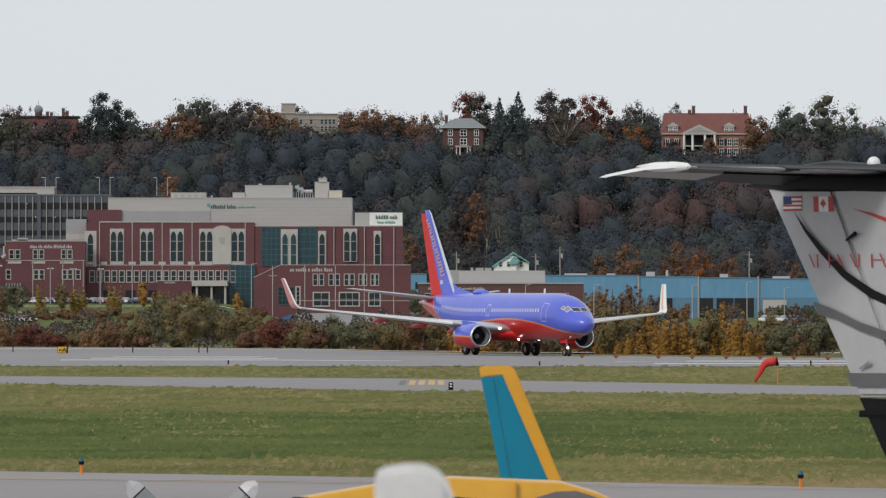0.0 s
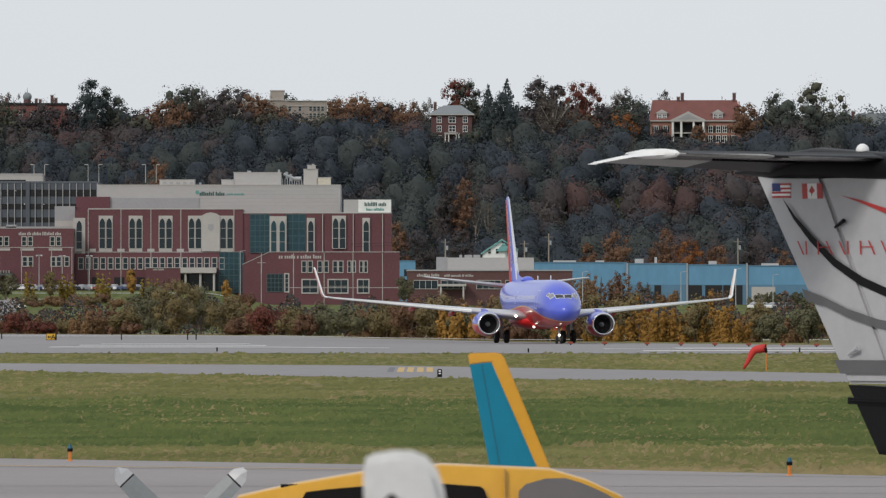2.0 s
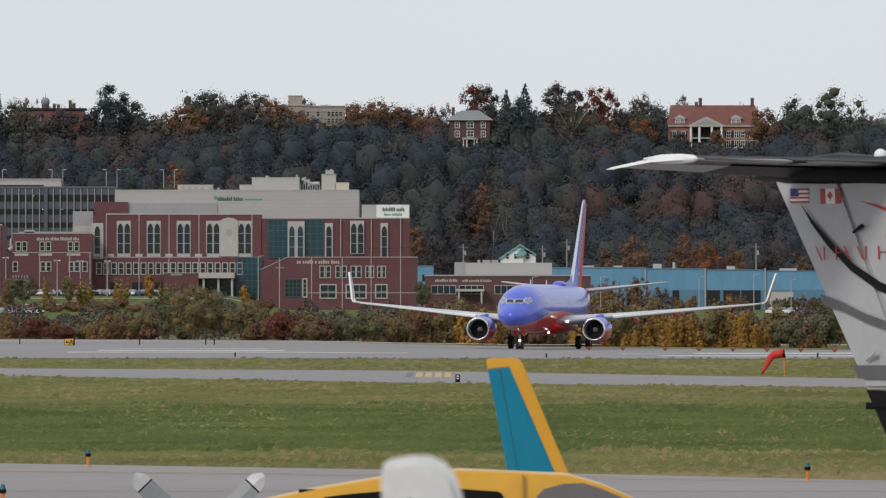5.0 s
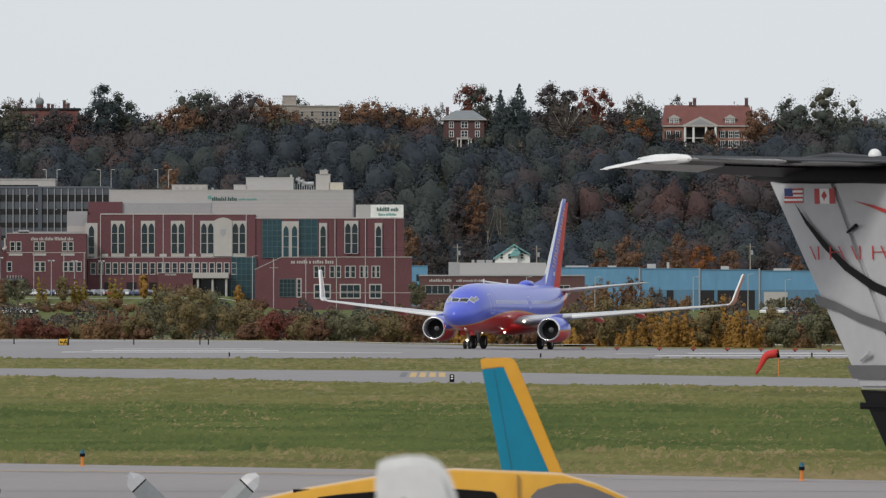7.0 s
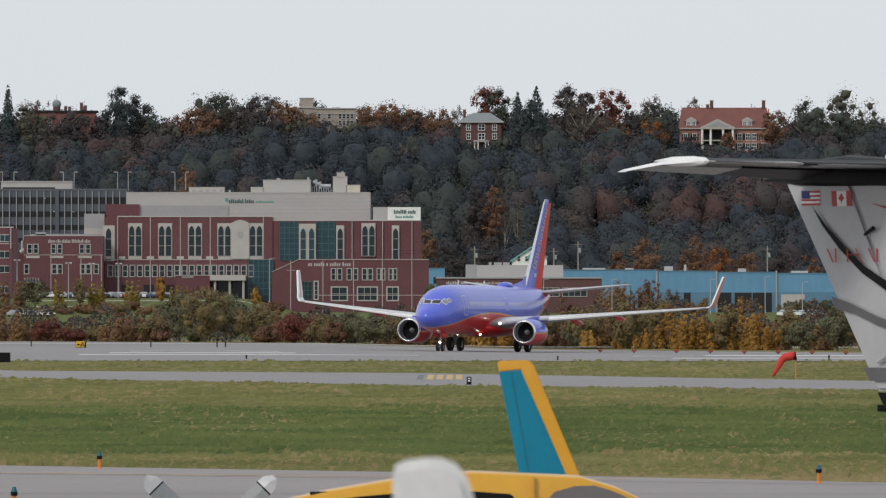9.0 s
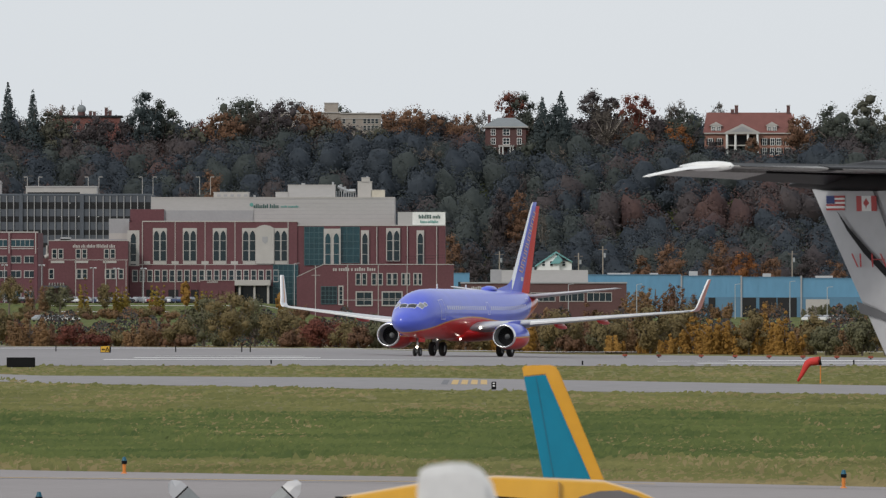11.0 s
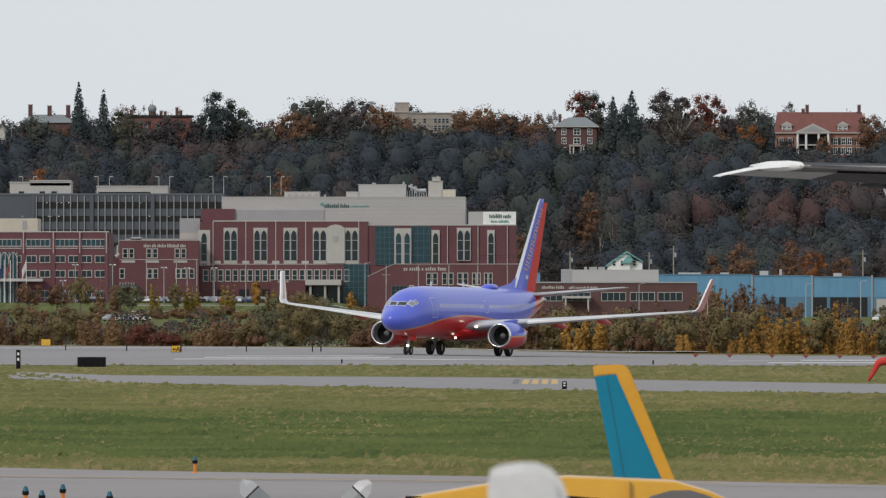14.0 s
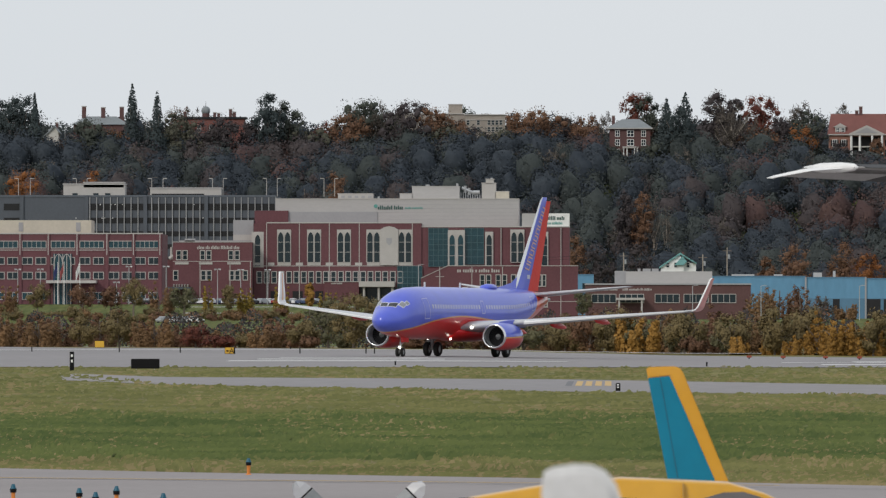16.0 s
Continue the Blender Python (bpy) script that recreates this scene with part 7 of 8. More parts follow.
ground_sign("yellow_sign", -120, 616.5, 0.95, 0.75, SIGN_YELLOW, "faded yellow sign beyond the runway")
for px, base, h, w in ((-169, 655, 1.12, 0.26), (798, 692, 0.36, 0.2)):
    d = 52973 / (base - 566)
    s = thing("distance_marker", pose((px - 784) * d / 17957, d, 0.0), "narrow black marker board with white figures", "marker board")
    part("board", boxes((-w / 2, w / 2, -0.05, 0.05, 0.0, h), bevel=0.02), BLACK, s)
    for k in range(2):
        part("figure_bar", boxes((-w * 0.22, w * 0.22, -0.06, -0.05, h * (0.72 - 0.28 * k), h * (0.86 - 0.28 * k))), WHITE, s)

ws = thing("windsock", pose(15.33, 465, 0.0), "limp red windsock on a short pole", "windsock")
part("pole", tube(bmesh.new(), (0, 0, 0), (0, 0, 1.25), 0.03, 0.025, 8), ORANGE_PAINT, ws)
part("hoop", tube(bmesh.new(), (-0.1, 0, 1.02), (0.02, 0, 1.05), 0.2, 0.2, 14), BLACK, ws)
bm = bmesh.new()
way = [(-0.04, 1.04, 0.2), (-0.25, 1.02, 0.19), (-0.45, 0.99, 0.18), (-0.58, 0.92, 0.165), (-0.66, 0.80, 0.15), (-0.76, 0.60, 0.12), (-0.90, 0.34, 0.09), (-1.04, 0.10, 0.055)]
rings = []
for i, (x, z, r) in enumerate(way):
    p, q = way[max(0, i - 1)], way[min(len(way) - 1, i + 1)]
    run = Vector((q[0] - p[0], 0, q[1] - p[1])).normalized()
    side = Vector((-run.z, 0, run.x))
    rings.append([Vector((x, 0, z)) + side * r * math.cos(2 * math.pi * j / 14) + Vector((0, r * math.sin(2 * math.pi * j / 14), 0)) for j in range(14)])
loft(bm, rings)
part("sock", bm, RED_CLOTH, ws, smooth=True)

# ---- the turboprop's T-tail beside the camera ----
# white tail paint with the underside's shade and mottled ground reflection put in
UNDER_SHADE = material("scuffed_light_grey_paint", (0.26, 0.255, 0.25), 0.35, vary=0.3, scale=5)
SWOOSH_GREY = material("dark_grey_stripe_paint", (0.10, 0.10, 0.105), 0.35)
NAME_RED = material("red_lettering_paint", (0.42, 0.03, 0.03), 0.4)
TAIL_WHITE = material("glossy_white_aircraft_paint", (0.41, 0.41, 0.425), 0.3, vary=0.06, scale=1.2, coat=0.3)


def turboprop():
    """Local x runs forward, y to its left. It stands nose to the camera's right."""
    a = thing("turboprop_aircraft", pose(3.45, 90, 0.03, 0, 0, -51), "white single-engined turboprop with a black-topped T-tail", "aircraft")

    def slab(name, outline, half, mat, parent=a, label=""):
        bm = bmesh.new()
        prism(bm, outline, -half, half)
        if half > 0.02:
            bmesh.ops.bevel(bm, geom=[e for e in bm.edges if abs(e.verts[0].co.y - e.verts[1].co.y) < 1e-5], offset=min(0.025, half * 0.5), segments=2, affect="EDGES")
        return part(name, bm, mat, parent, label)

    def te(z):
        return -0.78 + (4.06 - z) * 0.674

    def hinge(z):
        return 0.08 + (4.06 - z) * 0.545
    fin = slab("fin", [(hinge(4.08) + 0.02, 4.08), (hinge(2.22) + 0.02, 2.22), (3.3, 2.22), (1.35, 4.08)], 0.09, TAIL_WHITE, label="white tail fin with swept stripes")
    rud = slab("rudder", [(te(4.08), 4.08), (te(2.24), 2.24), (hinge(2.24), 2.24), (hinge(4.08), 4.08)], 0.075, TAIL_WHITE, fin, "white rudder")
    slab("fin_root", [(te(2.23), 2.23), (te(1.62), 1.62), (2.6, 1.55), (3.6, 2.21), (hinge(2.2), 2.21)], 0.1, BLACK, fin, "black fin root")
    slab("rub_strip", [(te(2.08) - 0.06, 2.12), (te(2.08) - 0.06, 2.06), (1.6, 2.04), (1.6, 2.1)], 0.14, BLACK, fin)

    def paint(name, pts, mat, parent=fin, off=0.1):
        bm = bmesh.new()
        bm.faces.new([bm.verts.new((x, -off, z)) for x, z in pts])
        bmesh.ops.recalc_face_normals(bm, faces=bm.faces)
        bmesh.ops.solidify(bm, geom=bm.faces[:], thickness=0.004)
        return part(name, bm, mat, parent)
    ux = lambda v: (v - 1460) / 199.5 / 0.629
    uz = lambda v: 2.95 + (566 - v) / 199.5

    def band(name, top, low, mat):
        """A curved stripe between two rows of points."""
        bm = bmesh.new()
        t = [bm.verts.new((ux(x), -0.102, uz(y))) for x, y in top]
        l = [bm.verts.new((ux(x), -0.102, uz(y))) for x, y in low]
        for i in range(len(t) - 1):
            bm.faces.new((t[i], t[i + 1], l[i + 1], l[i]))
        part(name, bm, mat, fin)
    band("black_stripe", [(1409, 378), (1432, 412), (1462, 448), (1500, 488), (1545, 520), (1620, 556)], [(1409, 378), (1428, 416), (1456, 456), (1494, 499), (1540, 534), (1620, 572)], BLACK)
    band("grey_stripe", [(1443, 540), (1480, 555), (1520, 576), (1570, 594), (1640, 608)], [(1450, 562), (1484, 572), (1522, 592), (1570, 610), (1640, 626)], SWOOSH_GREY)
    band("grey_band", [(1497, 666), (1640, 666)], [(1508, 690), (1640, 690)], SWOOSH_GREY)
    band("red_stripe", [(1508, 376), (1540, 384), (1580, 398), (1640, 424)], [(1508, 376), (1536, 387), (1576, 405), (1640, 438)], NAME_RED)
    # the operator's name as thin red bars
    for i, x in enumerate((1435, 1469, 1504, 1540, 1575)):
        for k in range(2):
            dx = (0, 14)[k]
            paint("name_bar", [(ux(x + dx), uz(456)), (ux(x + dx + 2), uz(456)), (ux(x + dx + (12 if (i + k) % 2 == 0 else 3)), uz(480)), (ux(x + dx + (10 if (i + k) % 2 == 0 else 1)), uz(480))], NAME_RED, off=0.101)
        if i % 2:
            paint("name_bar", [(ux(x), uz(466)), (ux(x + 22), uz(466)), (ux(x + 22), uz(467.6)), (ux(x), uz(467.6))], NAME_RED, off=0.101)
    # two small flags
    for i in range(7):
        paint("flag_stripe", [(ux(1389), uz(353 + i * 3.7)), (ux(1420), uz(353 + i * 3.7)), (ux(1421), uz(356.7 + i * 3.7)), (ux(1390), uz(356.7 + i * 3.7))], NAME_RED if i % 2 == 0 else WHITE, off=0.0785)
    paint("flag_canton", [(ux(1389), uz(353)), (ux(1403), uz(353)), (ux(1404), uz(367)), (ux(1390), uz(367))], FLAG_BLUE, off=0.083)
    for x0, x1, mat in ((1440, 1449, NAME_RED), (1449, 1465, WHITE), (1465, 1474, NAME_RED)):
        paint("flag_block", [(ux(x0), uz(354)), (ux(x1), uz(354)), (ux(x1 + 1), uz(381)), (ux(x0 + 1), uz(381))], mat, off=0.0785)
    paint("leaf_mark", [(ux(1457), uz(358)), (ux(1462), uz(367)), (ux(1458), uz(372)), (ux(1457), uz(377)), (ux(1456), uz(372)), (ux(1452), uz(367))], NAME_RED, off=0.084)
    for x, z in ((1500, 432), (1522, 657)):
        part("hinge_horn", tube(bmesh.new(), (ux(x), -0.11, uz(z)), (ux(x + 18), -0.13, uz(z - 12)), 0.012, 0.02, 6), BLACK if z < 500 else TAIL_WHITE, rud)
    # tailplane and elevator
    for side in (-1, 1):
        rings = []
        for yy, lead, c, z, t in ((0.0, 1.0, 1.15, 4.205, 0.05), (0.9, 0.85, 1.0, 4.215, 0.048), (2.12, 0.52, 0.72, 4.24, 0.045)):
            rings.append([(lead - (p[1]) , side * yy, p[2]) for p in foil(0, 0, c, z, t)])
        tp = part("tailplane", loft(bmesh.new(), rings), UNDER_SHADE, a, "white tailplane greyed by painted shade, with black leading edge", smooth=True)
        part("root_skin", loft(bmesh.new(), [[(lead - p[1] * 1.01 + 0.01, side * yy, z + (p[2] - z) * 1.12) for p in foil(0, 0, c, z, 0.05)] for yy, lead, c, z in ((0.0, 1.0, 1.15, 4.205), (1.2, 0.775, 0.93, 4.222))]), BLACK, tp)
        part("deice_boot", loft(bmesh.new(), [[(lead + 0.03, side * yy, z), (lead - 0.2, side * yy, z + 0.045 * c), (lead - 0.2, side * yy, z - 0.03 * c)] for yy, lead, c, z in ((0.0, 1.0, 1.15, 4.22), (2.02, 0.55, 0.77, 4.25))]), BLACK, tp)
        for y0, y1, mat in ((0.12, 1.15, BLACK), (1.16, 2.12, UNDER_SHADE)):
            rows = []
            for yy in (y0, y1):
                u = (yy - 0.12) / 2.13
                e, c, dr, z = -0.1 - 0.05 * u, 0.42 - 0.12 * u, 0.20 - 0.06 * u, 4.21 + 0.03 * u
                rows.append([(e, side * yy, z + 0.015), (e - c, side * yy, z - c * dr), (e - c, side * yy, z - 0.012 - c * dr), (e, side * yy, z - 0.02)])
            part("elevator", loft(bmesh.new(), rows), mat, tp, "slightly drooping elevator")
        part("tip_horn", loft(bmesh.new(), [[(0.5, side * 2.10, 4.25), (0.1, side * 2.10, 4.265), (-0.4, side * 2.10, 4.22), (0.1, side * 2.10, 4.235)], [(0.1, side * 2.26, 4.225), (-0.05, side * 2.26, 4.238), (-0.42, side * 2.26, 4.19), (-0.1, side * 2.26, 4.21)],
                                            [(-0.26, side * 2.36, 4.172), (-0.3, side * 2.36, 4.178), (-0.4, side * 2.36, 4.165), (-0.3, side * 2.36, 4.162)]]), WHITE, tp)
        bm = bmesh.new()
        loft(bm, [[(x, side * (2.10 + r * math.cos(2 * math.pi * i / 12)), 4.253 + r * math.sin(2 * math.pi * i / 12)) for i in range(12)] for x, r in ((0.53, 0.01), (0.48, 0.032), (0.32, 0.045), (0.05, 0.042), (-0.18, 0.015))])
        part("balance_pod", bm, WHITE, tp, smooth=True)
    bm = bmesh.new()
    loft(bm, [[(x, r * math.cos(2 * math.pi * i / 16), z + r * 0.75 * math.sin(2 * math.pi * i / 16)) for i in range(16)] for x, r, z in ((1.7, 0.02, 4.145), (1.5, 0.1, 4.145), (1.0, 0.17, 4.145), (0.0, 0.19, 4.19), (-0.6, 0.15, 4.17), (-1.15, 0.02, 4.12))])
    part("bullet_fairing", bm, BLACK, a, "black bullet fairing", smooth=True)
    bm = bmesh.new()
    bmesh.ops.create_uvsphere(bm, u_segments=14, v_segments=8, radius=0.06)
    part("beacon", bm, WHITE, a, smooth=True).matrix_basis = pose(0.56, 0, 4.30)
    # the rest of it, off to the side
    bm = bmesh.new()
    loft(bm, [[(x, w * math.cos(2 * math.pi * i / 20), zc + h * math.sin(2 * math.pi * i / 20)) for i in range(20)] for x, w, h, zc in ((1.2, 0.06, 0.1, 1.7), (2.2, 0.3, 0.4, 1.62), (4.5, 0.7, 0.78, 1.55), (7.5, 0.85, 0.9, 1.6), (10.0, 0.7, 0.75, 1.5), (11.8, 0.4, 0.45, 1.4), (12.6, 0.05, 0.05, 1.4))])
    part("fuselage", bm, TAIL_WHITE, a, smooth=True)
    for side in (-1, 1):
        part("wing", loft(bmesh.new(), [[(x0 - p[1], side * yy, p[2]) for p in foil(0, 0, c, z, 0.13)] for yy, x0, c, z in ((0.6, 7.7, 2.2, 0.85), (4.5, 7.4, 1.5, 0.95))]), TAIL_WHITE, a, smooth=True)
        lg = part("main_leg", tube(bmesh.new(), (6.2, side * 2.2, 0.3), (6.4, side * 2.0, 1.0), 0.07), GEAR_METAL, a)
        part("tyre", tube(bmesh.new(), (6.2, side * 2.2 - 0.1, 0.3), (6.2, side * 2.2 + 0.1, 0.3), 0.3, sides=18), RUBBER, lg)
    lg = part("nose_leg", tube(bmesh.new(), (10.4, 0, 0.24), (10.3, 0, 0.95), 0.06), GEAR_METAL, a)
    part("tyre", tube(bmesh.new(), (10.4, -0.08, 0.24), (10.4, 0.08, 0.24), 0.24, sides=18), RUBBER, lg)


turboprop()

# ---- the yellow light aircraft close by ----
AIR_YELLOW = material("yellow_aircraft_paint", (0.62, 0.32, 0.022), 0.3, vary=0.07, scale=1.5, coat=0.4)
AIR_TEAL = material("teal_aircraft_paint", (0.004, 0.19, 0.32), 0.4, vary=0.08, scale=1.5, spec=0.25)
SEAM_TEAL = material("dull_teal_seam", (0.006, 0.12, 0.20), 0.5, vary=0.05)
TINT = material("tinted_canopy_plastic", (0.13, 0.125, 0.135), 0.12, vary=0.1, spec=0.7, coat=0.5)


def yellow_aircraft():
    """It stands nose to the camera; local y runs aft."""
    a = thing("light_aircraft", pose(0, 48, 0.03), "yellow light aircraft with a teal tail fin", "aircraft")
    roof = [(-0.98, 1.86), (-0.93, 2.01), (-0.66, 2.07), (-0.305, 2.13), (0.05, 2.163), (0.246, 2.155), (0.567, 2.14), (0.738, 2.09), (0.914, 2.01), (0.98, 1.86)]
    sill = [(0.95, 1.4), (0.7, 0.9), (0.3, 0.72), (-0.3, 0.72), (-0.7, 0.9), (-0.95, 1.4)]
    rings = []
    for y, k, drop in ((-2.3, 0.25, 0.55), (-2.1, 0.42, 0.5), (-1.2, 0.55, 0.42), (-0.6, 0.62, 0.3), (-0.006, 0.72, 0.25), (0, 1, 0), (1.2, 1, 0.0), (2.0, 0.85, 0.12), (3.2, 0.45, 0.45), (4.4, 0.2, 0.6)):
        rings.append([(x * k, y, 1.35 + (z - 1.35) * k + (0 if k == 1 else -drop * 0.25)) for x, z in roof + sill])
    body = part("fuselage", loft(bmesh.new(), rings), AIR_YELLOW, a, "yellow cabin and fuselage", smooth=True)
    # dark side windows and the pale tinted windscreen, set just proud of the skin

    def glazing(name, pts, mat, lab):
        bm = bmesh.new()
        prism(bm, pts, -0.03, 0.0)
        return part(name, bm, mat, body, lab)
    fx = lambda v: (v - 784) * 48 / 17957
    fz = lambda v: 2.92 + (566 - v) * 48 / 17957
    glazing("rear_window", [(fx(555), fz(905)), (fx(561), fz(894)), (fx(600), fz(889)), (fx(670), fz(883)), (fx(745), fz(879)), (fx(745), fz(950)), (fx(560), fz(950))], BLACK, "dark side window")
    glazing("door_window", [(fx(757), fz(878.5)), (fx(800), fz(879)), (fx(870), fz(884)), (fx(876), fz(888)), (fx(900), fz(950)), (fx(757), fz(950))], BLACK, "dark door window")
    glazing("windscreen", [(fx(935), fz(950)), (fx(938), fz(892)), (fx(950), fz(880)), (fx(985), fz(870)), (fx(1020), fz(869)), (fx(1050), fz(878)), (fx(1085), fz(893)), (fx(1118), fz(911)), (fx(1130), fz(950))], TINT, "grey tinted windscreen")
    part("door_seam", boxes((fx(912), fx(913.5), -0.034, 0, fz(950), fz(853))), MARK_YELLOW, body)
    part("roof_antenna", boxes((fx(515), fx(545), 0.3, 0.33, fz(888), fz(882))), BLACK, body)
    # fin
    gx = lambda v: (v - 784) * 51.5 / 17957
    gz = lambda v: 2.92 + (566 - v) * 51.5 / 17957
    fin_pose = pose(0, 3.5, 0)
    bm = bmesh.new()
    prism(bm, [(gx(851), gz(668)), (gx(889), gz(664)), (gx(975), gz(862)), (gx(990), gz(920)), (gx(900), gz(920)), (gx(889), gz(862))], -0.05, 0.05)
    fin = part("fin", bm, AIR_TEAL, a, "teal tail fin with a yellow leading edge")
    fin.matrix_basis = fin_pose
    bm = bmesh.new()
    prism(bm, [(gx(848), gz(652)), (gx(853), gz(648.5)), (gx(897), gz(647)), (gx(907), gz(650)), (gx(913), gz(658)), (gx(998), gz(862)), (gx(1012), gz(920)), (gx(991), gz(920)), (gx(975.5), gz(862)), (gx(889.5), gz(664)), (gx(851), gz(668))], -0.055, 0.055)
    bmesh.ops.bevel(bm, geom=[e for e in bm.edges if abs(e.verts[0].co.y - e.verts[1].co.y) < 1e-5], offset=0.006, segments=2, affect="EDGES")
    part("leading_edge", bm, AIR_YELLOW, fin, "yellow leading edge")
    part("rudder_seam", prism(bmesh.new(), [(gx(872), gz(668)), (gx(873.2), gz(668)), (gx(907.5), gz(862)), (gx(906), gz(862))], -0.053, -0.05), SEAM_TEAL, fin)
    for side in (-1, 1):
        part("wing", loft(bmesh.new(), [foil(side * x, y, c, z, 0.14) for x, y, c, z in ((0.5, -0.6, 1.5, 0.85), (5.2, -0.2, 1.0, 1.2))]), AIR_YELLOW, a, smooth=True)
        part("tailplane", loft(bmesh.new(), [foil(side * x, y, c, z, 0.1) for x, y, c, z in ((0.1, 3.4, 0.9, 1.2), (1.8, 3.6, 0.6, 1.25))]), AIR_YELLOW, a, smooth=True)
        lg = part("main_leg", tube(bmesh.new(), (side * 1.3, 0.4, 0.2), (side * 0.7, 0.3, 0.95), 0.05), GEAR_METAL, a)
        part("tyre", tube(bmesh.new(), (side * 1.3 - 0.07, 0.4, 0.2), (side * 1.3 + 0.07, 0.4, 0.2), 0.2, sides=16), RUBBER, lg)
    lg = part("nose_leg", tube(bmesh.new(), (0, -1.6, 0.18), (0, -1.4, 0.9), 0.05), GEAR_METAL, a)
    part("tyre", tube(bmesh.new(), (-0.06, -1.6, 0.18), (0.06, -1.6, 0.18), 0.18, sides=16), RUBBER, lg)


yellow_aircraft()

# ---- a parked aircraft of which the propeller blades stand into view ----
BLADE_GREY = material("grey_propeller_paint", (0.20, 0.215, 0.22), 0.45, vary=0.1, scale=3)


def propeller_aircraft():
    a = thing("parked_aircraft", pose(-1.98, 80, 0.03), "parked grey aircraft with a white-tipped propeller", "aircraft")
    hub = 1.11
    prop = part("spinner", tube(bmesh.new(), (0, 0, hub), (0, -0.35, hub), 0.17, 0.03, 16), BLADE_GREY, a)
    for ang, twist in ((-44, 0.5), (44, -0.5), (180, 0.4)):
        m = pose(0, 0, hub, 0, ang, 0)

        def blade(r0, r1, w0, w1, w2):
            rr = [(r0, w0), ((r0 + r1) / 2, w1), (r1, w2)]
            return loft(bmesh.new(), [[(-w, -0.05 * twist, r), (0, -0.012, r), (w, 0.05 * twist, r), (0, 0.012, r)] for r, w in rr])
        bl = part("blade", blade(0.1, 0.60, 0.06, 0.085, 0.075), BLADE_GREY, prop, "grey propeller blade")
        bl.matrix_basis = m
        part("stripe", blade(0.602, 0.615, 0.075, 0.0745, 0.074), BLACK, bl)
        part("tip", blade(0.616, 0.735, 0.074, 0.067, 0.022), TAIL_WHITE, bl, "white blade tip")
    cowl = part("cowl", loft(bmesh.new(), [[(w * math.cos(2 * math.pi * i / 18), y, zc + h * math.sin(2 * math.pi * i / 18)) for i in range(18)] for y, w, h, zc in ((0.05, 0.25, 0.2, 0.95), (0.3, 0.42, 0.28, 0.93), (1.2, 0.48, 0.33, 0.93), (2.6, 0.5, 0.36, 0.95), (4.0, 0.3, 0.25, 0.95), (6.0, 0.08, 0.08, 1.0))]), TAIL_WHITE, a, smooth=True)
    for side in (-1, 1):
        part("wing", loft(bmesh.new(), [foil(side * x, y, c, z, 0.13) for x, y, c, z in ((0.4, 1.2, 1.5, 0.75), (3.4, 1.4, 1.0, 0.9))]), TAIL_WHITE, a, smooth=True)
        lg = part("main_leg", tube(bmesh.new(), (side * 1.2, 1.9, 0.2), (side * 0.9, 1.9, 0.75), 0.05), GEAR_METAL, a)
        part("tyre", tube(bmesh.new(), (side * 1.2 - 0.07, 1.9, 0.2), (side * 1.2 + 0.07, 1.9, 0.2), 0.2, sides=16), RUBBER, lg)
    lg = part("nose_leg", tube(bmesh.new(), (0, 0.5, 0.18), (0, 0.6, 0.8), 0.05), GEAR_METAL, a)
    part("tyre", tube(bmesh.new(), (-0.06, 0.5, 0.18), (0.06, 0.5, 0.18), 0.18, sides=16), RUBBER, lg)


propeller_aircraft()

# ---- white-capped fence post close to the camera ----
hd = thing("fence_post", pose(-0.03, 12, 0.03), "white rounded plastic cap on a slim fence post", "post")
part("post", tube(bmesh.new(), (0, 0, 0), (0, 0, 2.68), 0.025, 0.025, 12), STEEL, hd)
out = [(-0.0471, 2.6282), (-0.0512, 2.7184), (-0.0484, 2.7410), (-0.0369, 2.7463), (-0.0123, 2.7500), (0.0082, 2.7492), (0.0246, 2.7422), (0.0369, 2.7266), (0.0451, 2.7020), (0.0554, 2.6282)]
hole = [(-0.0307, 2.6282), (-0.0295, 2.6815), (-0.0238, 2.6959), (-0.0164, 2.7000), (-0.0090, 2.6938), (-0.0049, 2.6692), (-0.0033, 2.6282)]
bm = bmesh.new()
prism(bm, out, -0.04, 0.04)
bmesh.ops.bevel(bm, geom=[e for e in bm.edges if abs(e.verts[0].co.y - e.verts[1].co.y) < 1e-5], offset=0.01, segments=4, affect="EDGES")
shell = part("cap", bm, material("chalky_white_plastic", (0.62, 0.62, 0.615), 0.7, vary=0.1, scale=8), hd, "white weathered plastic cap", smooth=False)
# a near-black plate paints the shade of the cap's arched hole
part("opening", prism(bmesh.new(), hole, -0.042, -0.039), DARK, shell)


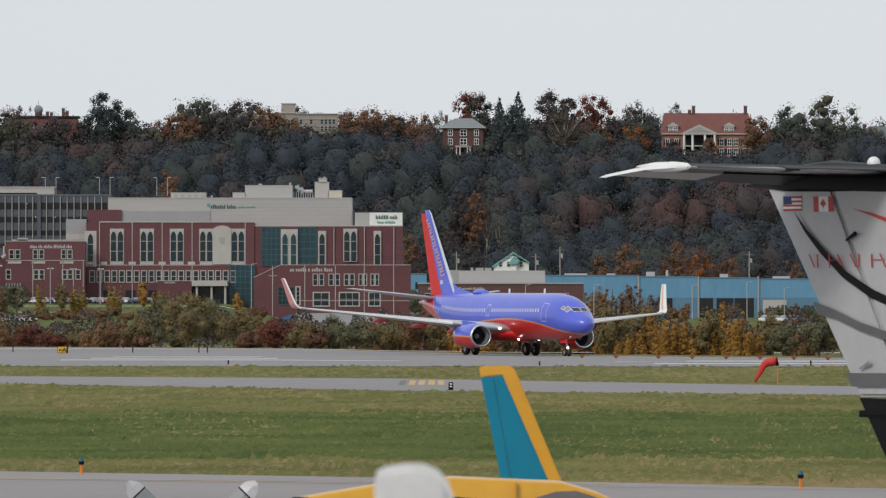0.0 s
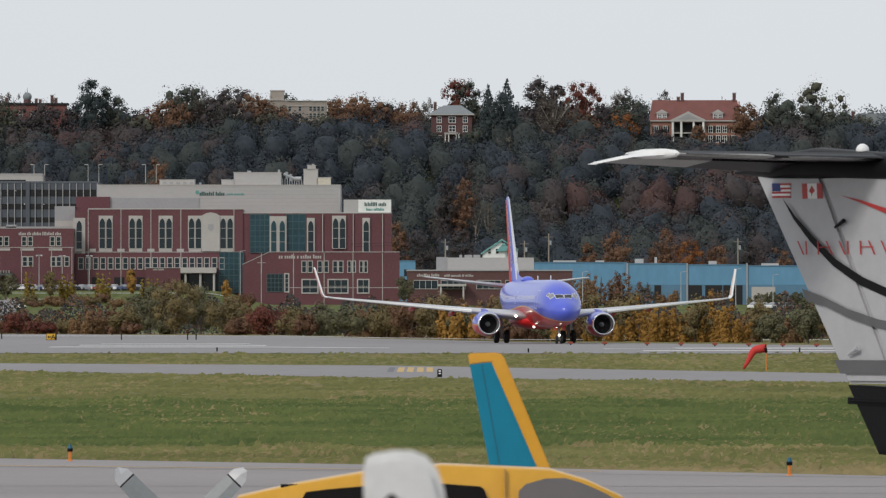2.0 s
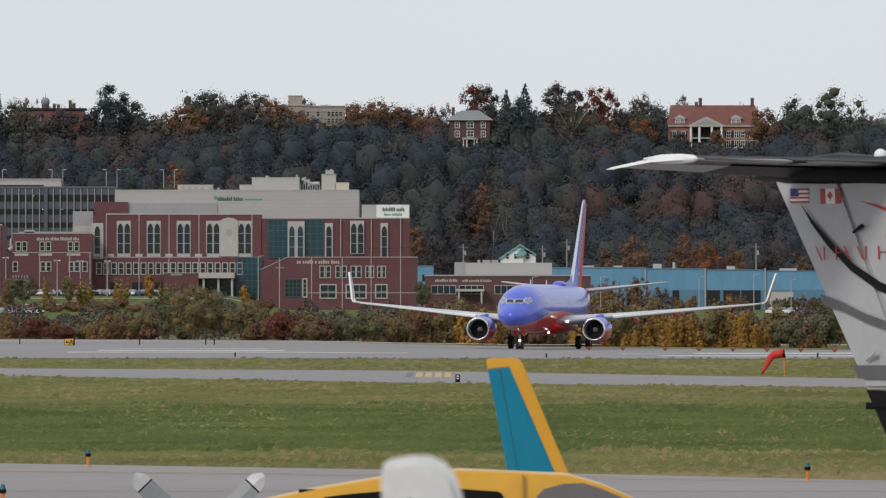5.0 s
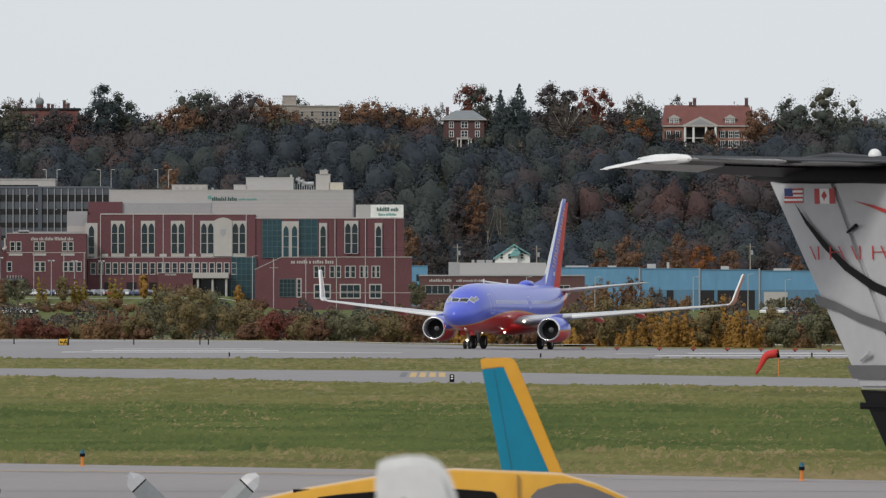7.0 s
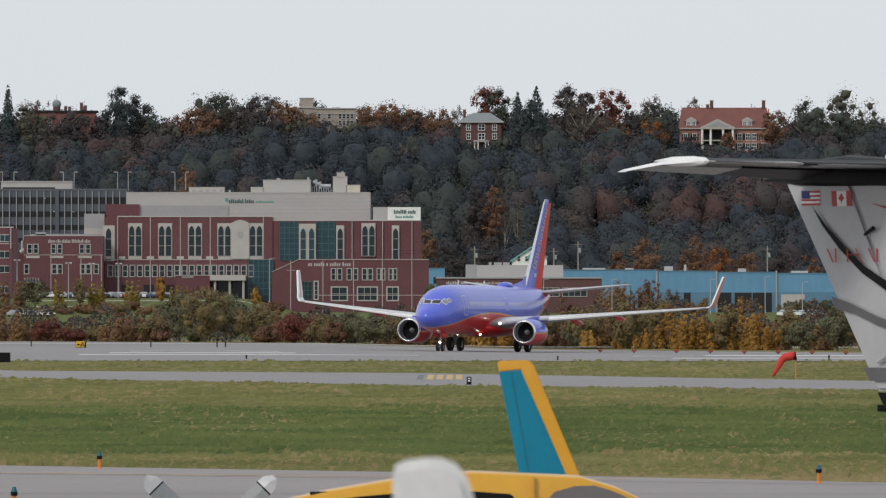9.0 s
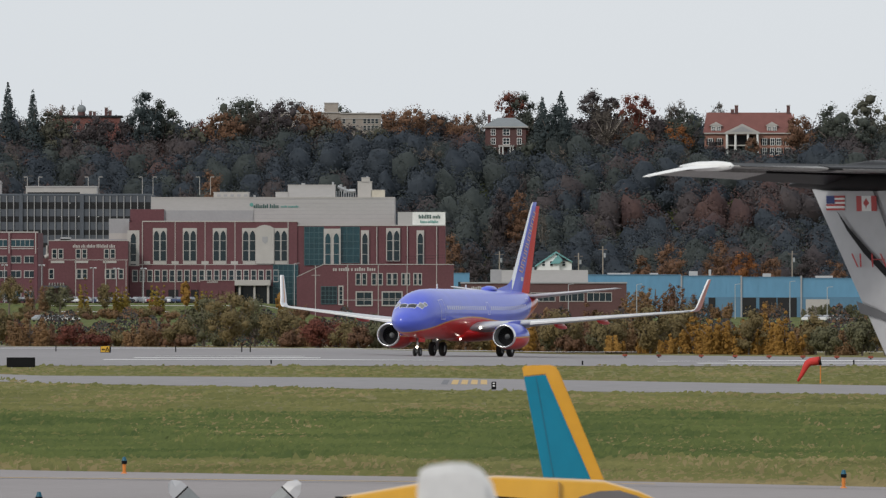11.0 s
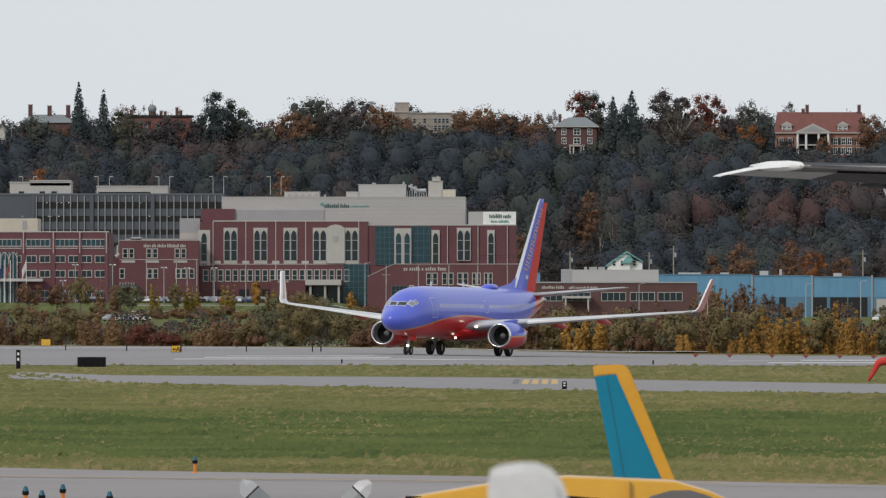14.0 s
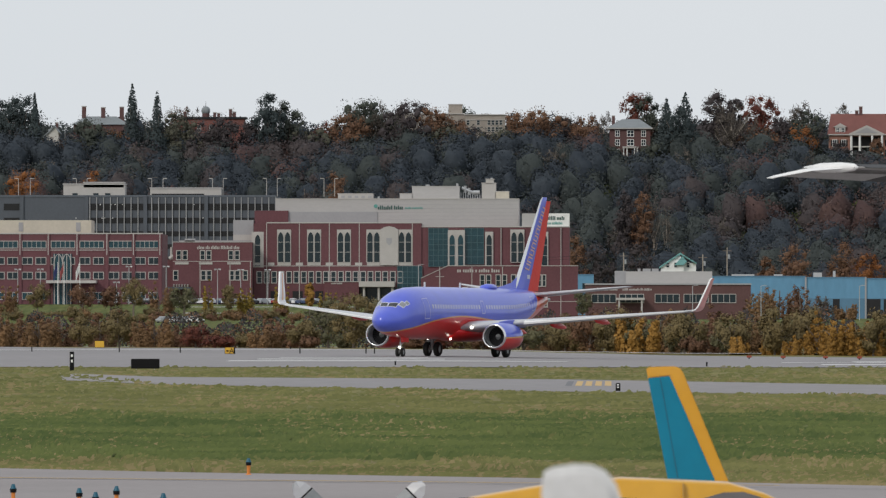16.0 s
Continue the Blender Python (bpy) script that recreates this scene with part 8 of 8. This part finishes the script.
# ---- what moves ----
JET_ROWS = [  # seconds, x, distance ahead, heading (degrees to the left of straight at the camera)
    (0.0, 4.97, 871.0, -25.0), (0.5, 6.27, 868.3, -20.9), (1.0, 7.30, 865.6, -16.3), (1.5, 8.09, 862.9, -12.2), (2.0, 8.74, 860.2, -8.3), (2.5, 9.15, 857.6, -4.4),
    (3.0, 9.34, 854.9, -0.8), (3.5, 9.33, 852.2, 2.6), (4.0, 9.13, 849.5, 6.0), (5.0, 8.31, 844.1, 11.3), (5.75, 7.42, 840.1, 14.3), (6.5, 6.35, 836.1, 15.9), (7.0, 5.57, 833.4, 16.3),
    (7.5, 4.77, 830.7, 16.6), (8.0, 3.95, 828.0, 16.9), (8.5, 3.10, 825.3, 17.1), (9.0, 2.25, 822.6, 17.4), (10.25, 0.15, 815.9, 18.3), (11.5, -2.08, 809.2, 19.3), (12.0, -3.00, 806.5, 19.7),
    (12.5, -3.95, 803.8, 19.9), (13.0, -4.90, 801.1, 20.1), (13.5, -5.86, 798.4, 20.4), (14.0, -6.85, 795.8, 20.6), (14.5, -7.87, 793.1, 20.8), (15.0, -8.93, 790.4, 21.2),
    (15.5, -9.99, 787.7, 21.5), (16.0, -11.10, 785.0, 21.9),
]


def ride(x, y, turn):
    """The airliner's place with its wheels on the pavement."""
    flat = pose(x, y, 0, 0, 0, turn)
    touch = []
    for q in ((0, -13.1, 0), (2.86, 0, 0), (-2.86, 0, 0)):
        p = flat @ Vector(q)
        touch.append(Vector((p.x, p.y, 0.03 + crossfall(p.x, p.y))))
    nose, left, right = touch
    mid = (left + right) / 2
    ax = (left - right).normalized()
    ay = (mid - nose).normalized()
    az = ax.cross(ay).normalized()
    ay = az.cross(ax)
    m = Matrix((ax, ay, az)).transposed().to_4x4()
    m.translation = mid + az * GEAR_DROP
    return m


def lorry():
    """Local x runs backwards: the cab leads to the left."""
    l = thing("articulated_lorry", pose(-18, 1806, 0.06), "blue lorry with a long white box trailer greyed by painted shade", "lorry")
    # white trailer: the grey panel colour stands for its shaded side
    tr = part("trailer_box", boxes((-8.1, 8.1, -1.3, 1.3, 1.15, 4.05), bevel=0.05), GREY_PANEL, l, "white box trailer with its shade painted grey")
    part("chassis", boxes((-7.8, 7.9, -0.5, 0.5, 0.85, 1.15)), BLACK, tr)
    part("side_skirt", boxes((-3.5, 4.5, -1.28, -1.2, 0.5, 1.12)), WHITE, tr)
    blue = material("blue_cab_paint", (0.04, 0.09, 0.22), 0.35, coat=0.4)
    cab = part("cab", prism(bmesh.new(), [(-12.6, 0.6), (-12.6, 1.7), (-11.2, 2.0), (-10.7, 3.1), (-8.9, 3.9), (-8.7, 3.9), (-8.7, 0.6)], -1.2, 1.2), blue, l, "blue bonneted cab")
    part("side_window", boxes((-10.6, -9.6, -1.22, -1.2, 2.1, 2.9)), GLASS, cab)
    part("windscreen", prism(bmesh.new(), [(-11.22, 2.05), (-11.18, 2.02), (-10.72, 3.05), (-10.76, 3.08)], -1.0, 1.0), GLASS, cab)
    for x in (-11.6, -8.4, -7.2, 5.6, 6.9):
        for y in (-1.1, 1.1):
            w = part("wheel", tube(bmesh.new(), (x, y - 0.15, 0.5), (x, y + 0.15, 0.5), 0.5, sides=16), RUBBER, l)
            part("rim", tube(bmesh.new(), (x, y - 0.16, 0.5), (x, y + 0.16, 0.5), 0.27, sides=12), STEEL, w)
    return l


LORRY = lorry()


def motions():
    walk(LORRY, [(t / 4, pose(-18.1 - 32.0 * t / 4, 1806, 0.06)) for t in range(65)])
    walk(JET, [(t, ride(x, y, -turn)) for t, x, y, turn in JET_ROWS])
    speed = 5.55   # metres a second along the ground
    for wheels, r in ((MAIN_WHEELS, 0.565), (NOSE_WHEELS, 0.345)):
        for w in wheels:
            place = w.matrix_basis.translation.copy()
            walk(w, [(k / 15, pose(*place, math.degrees(speed / r * k / 15), 0, 0)) for k in range(241)])


motions()
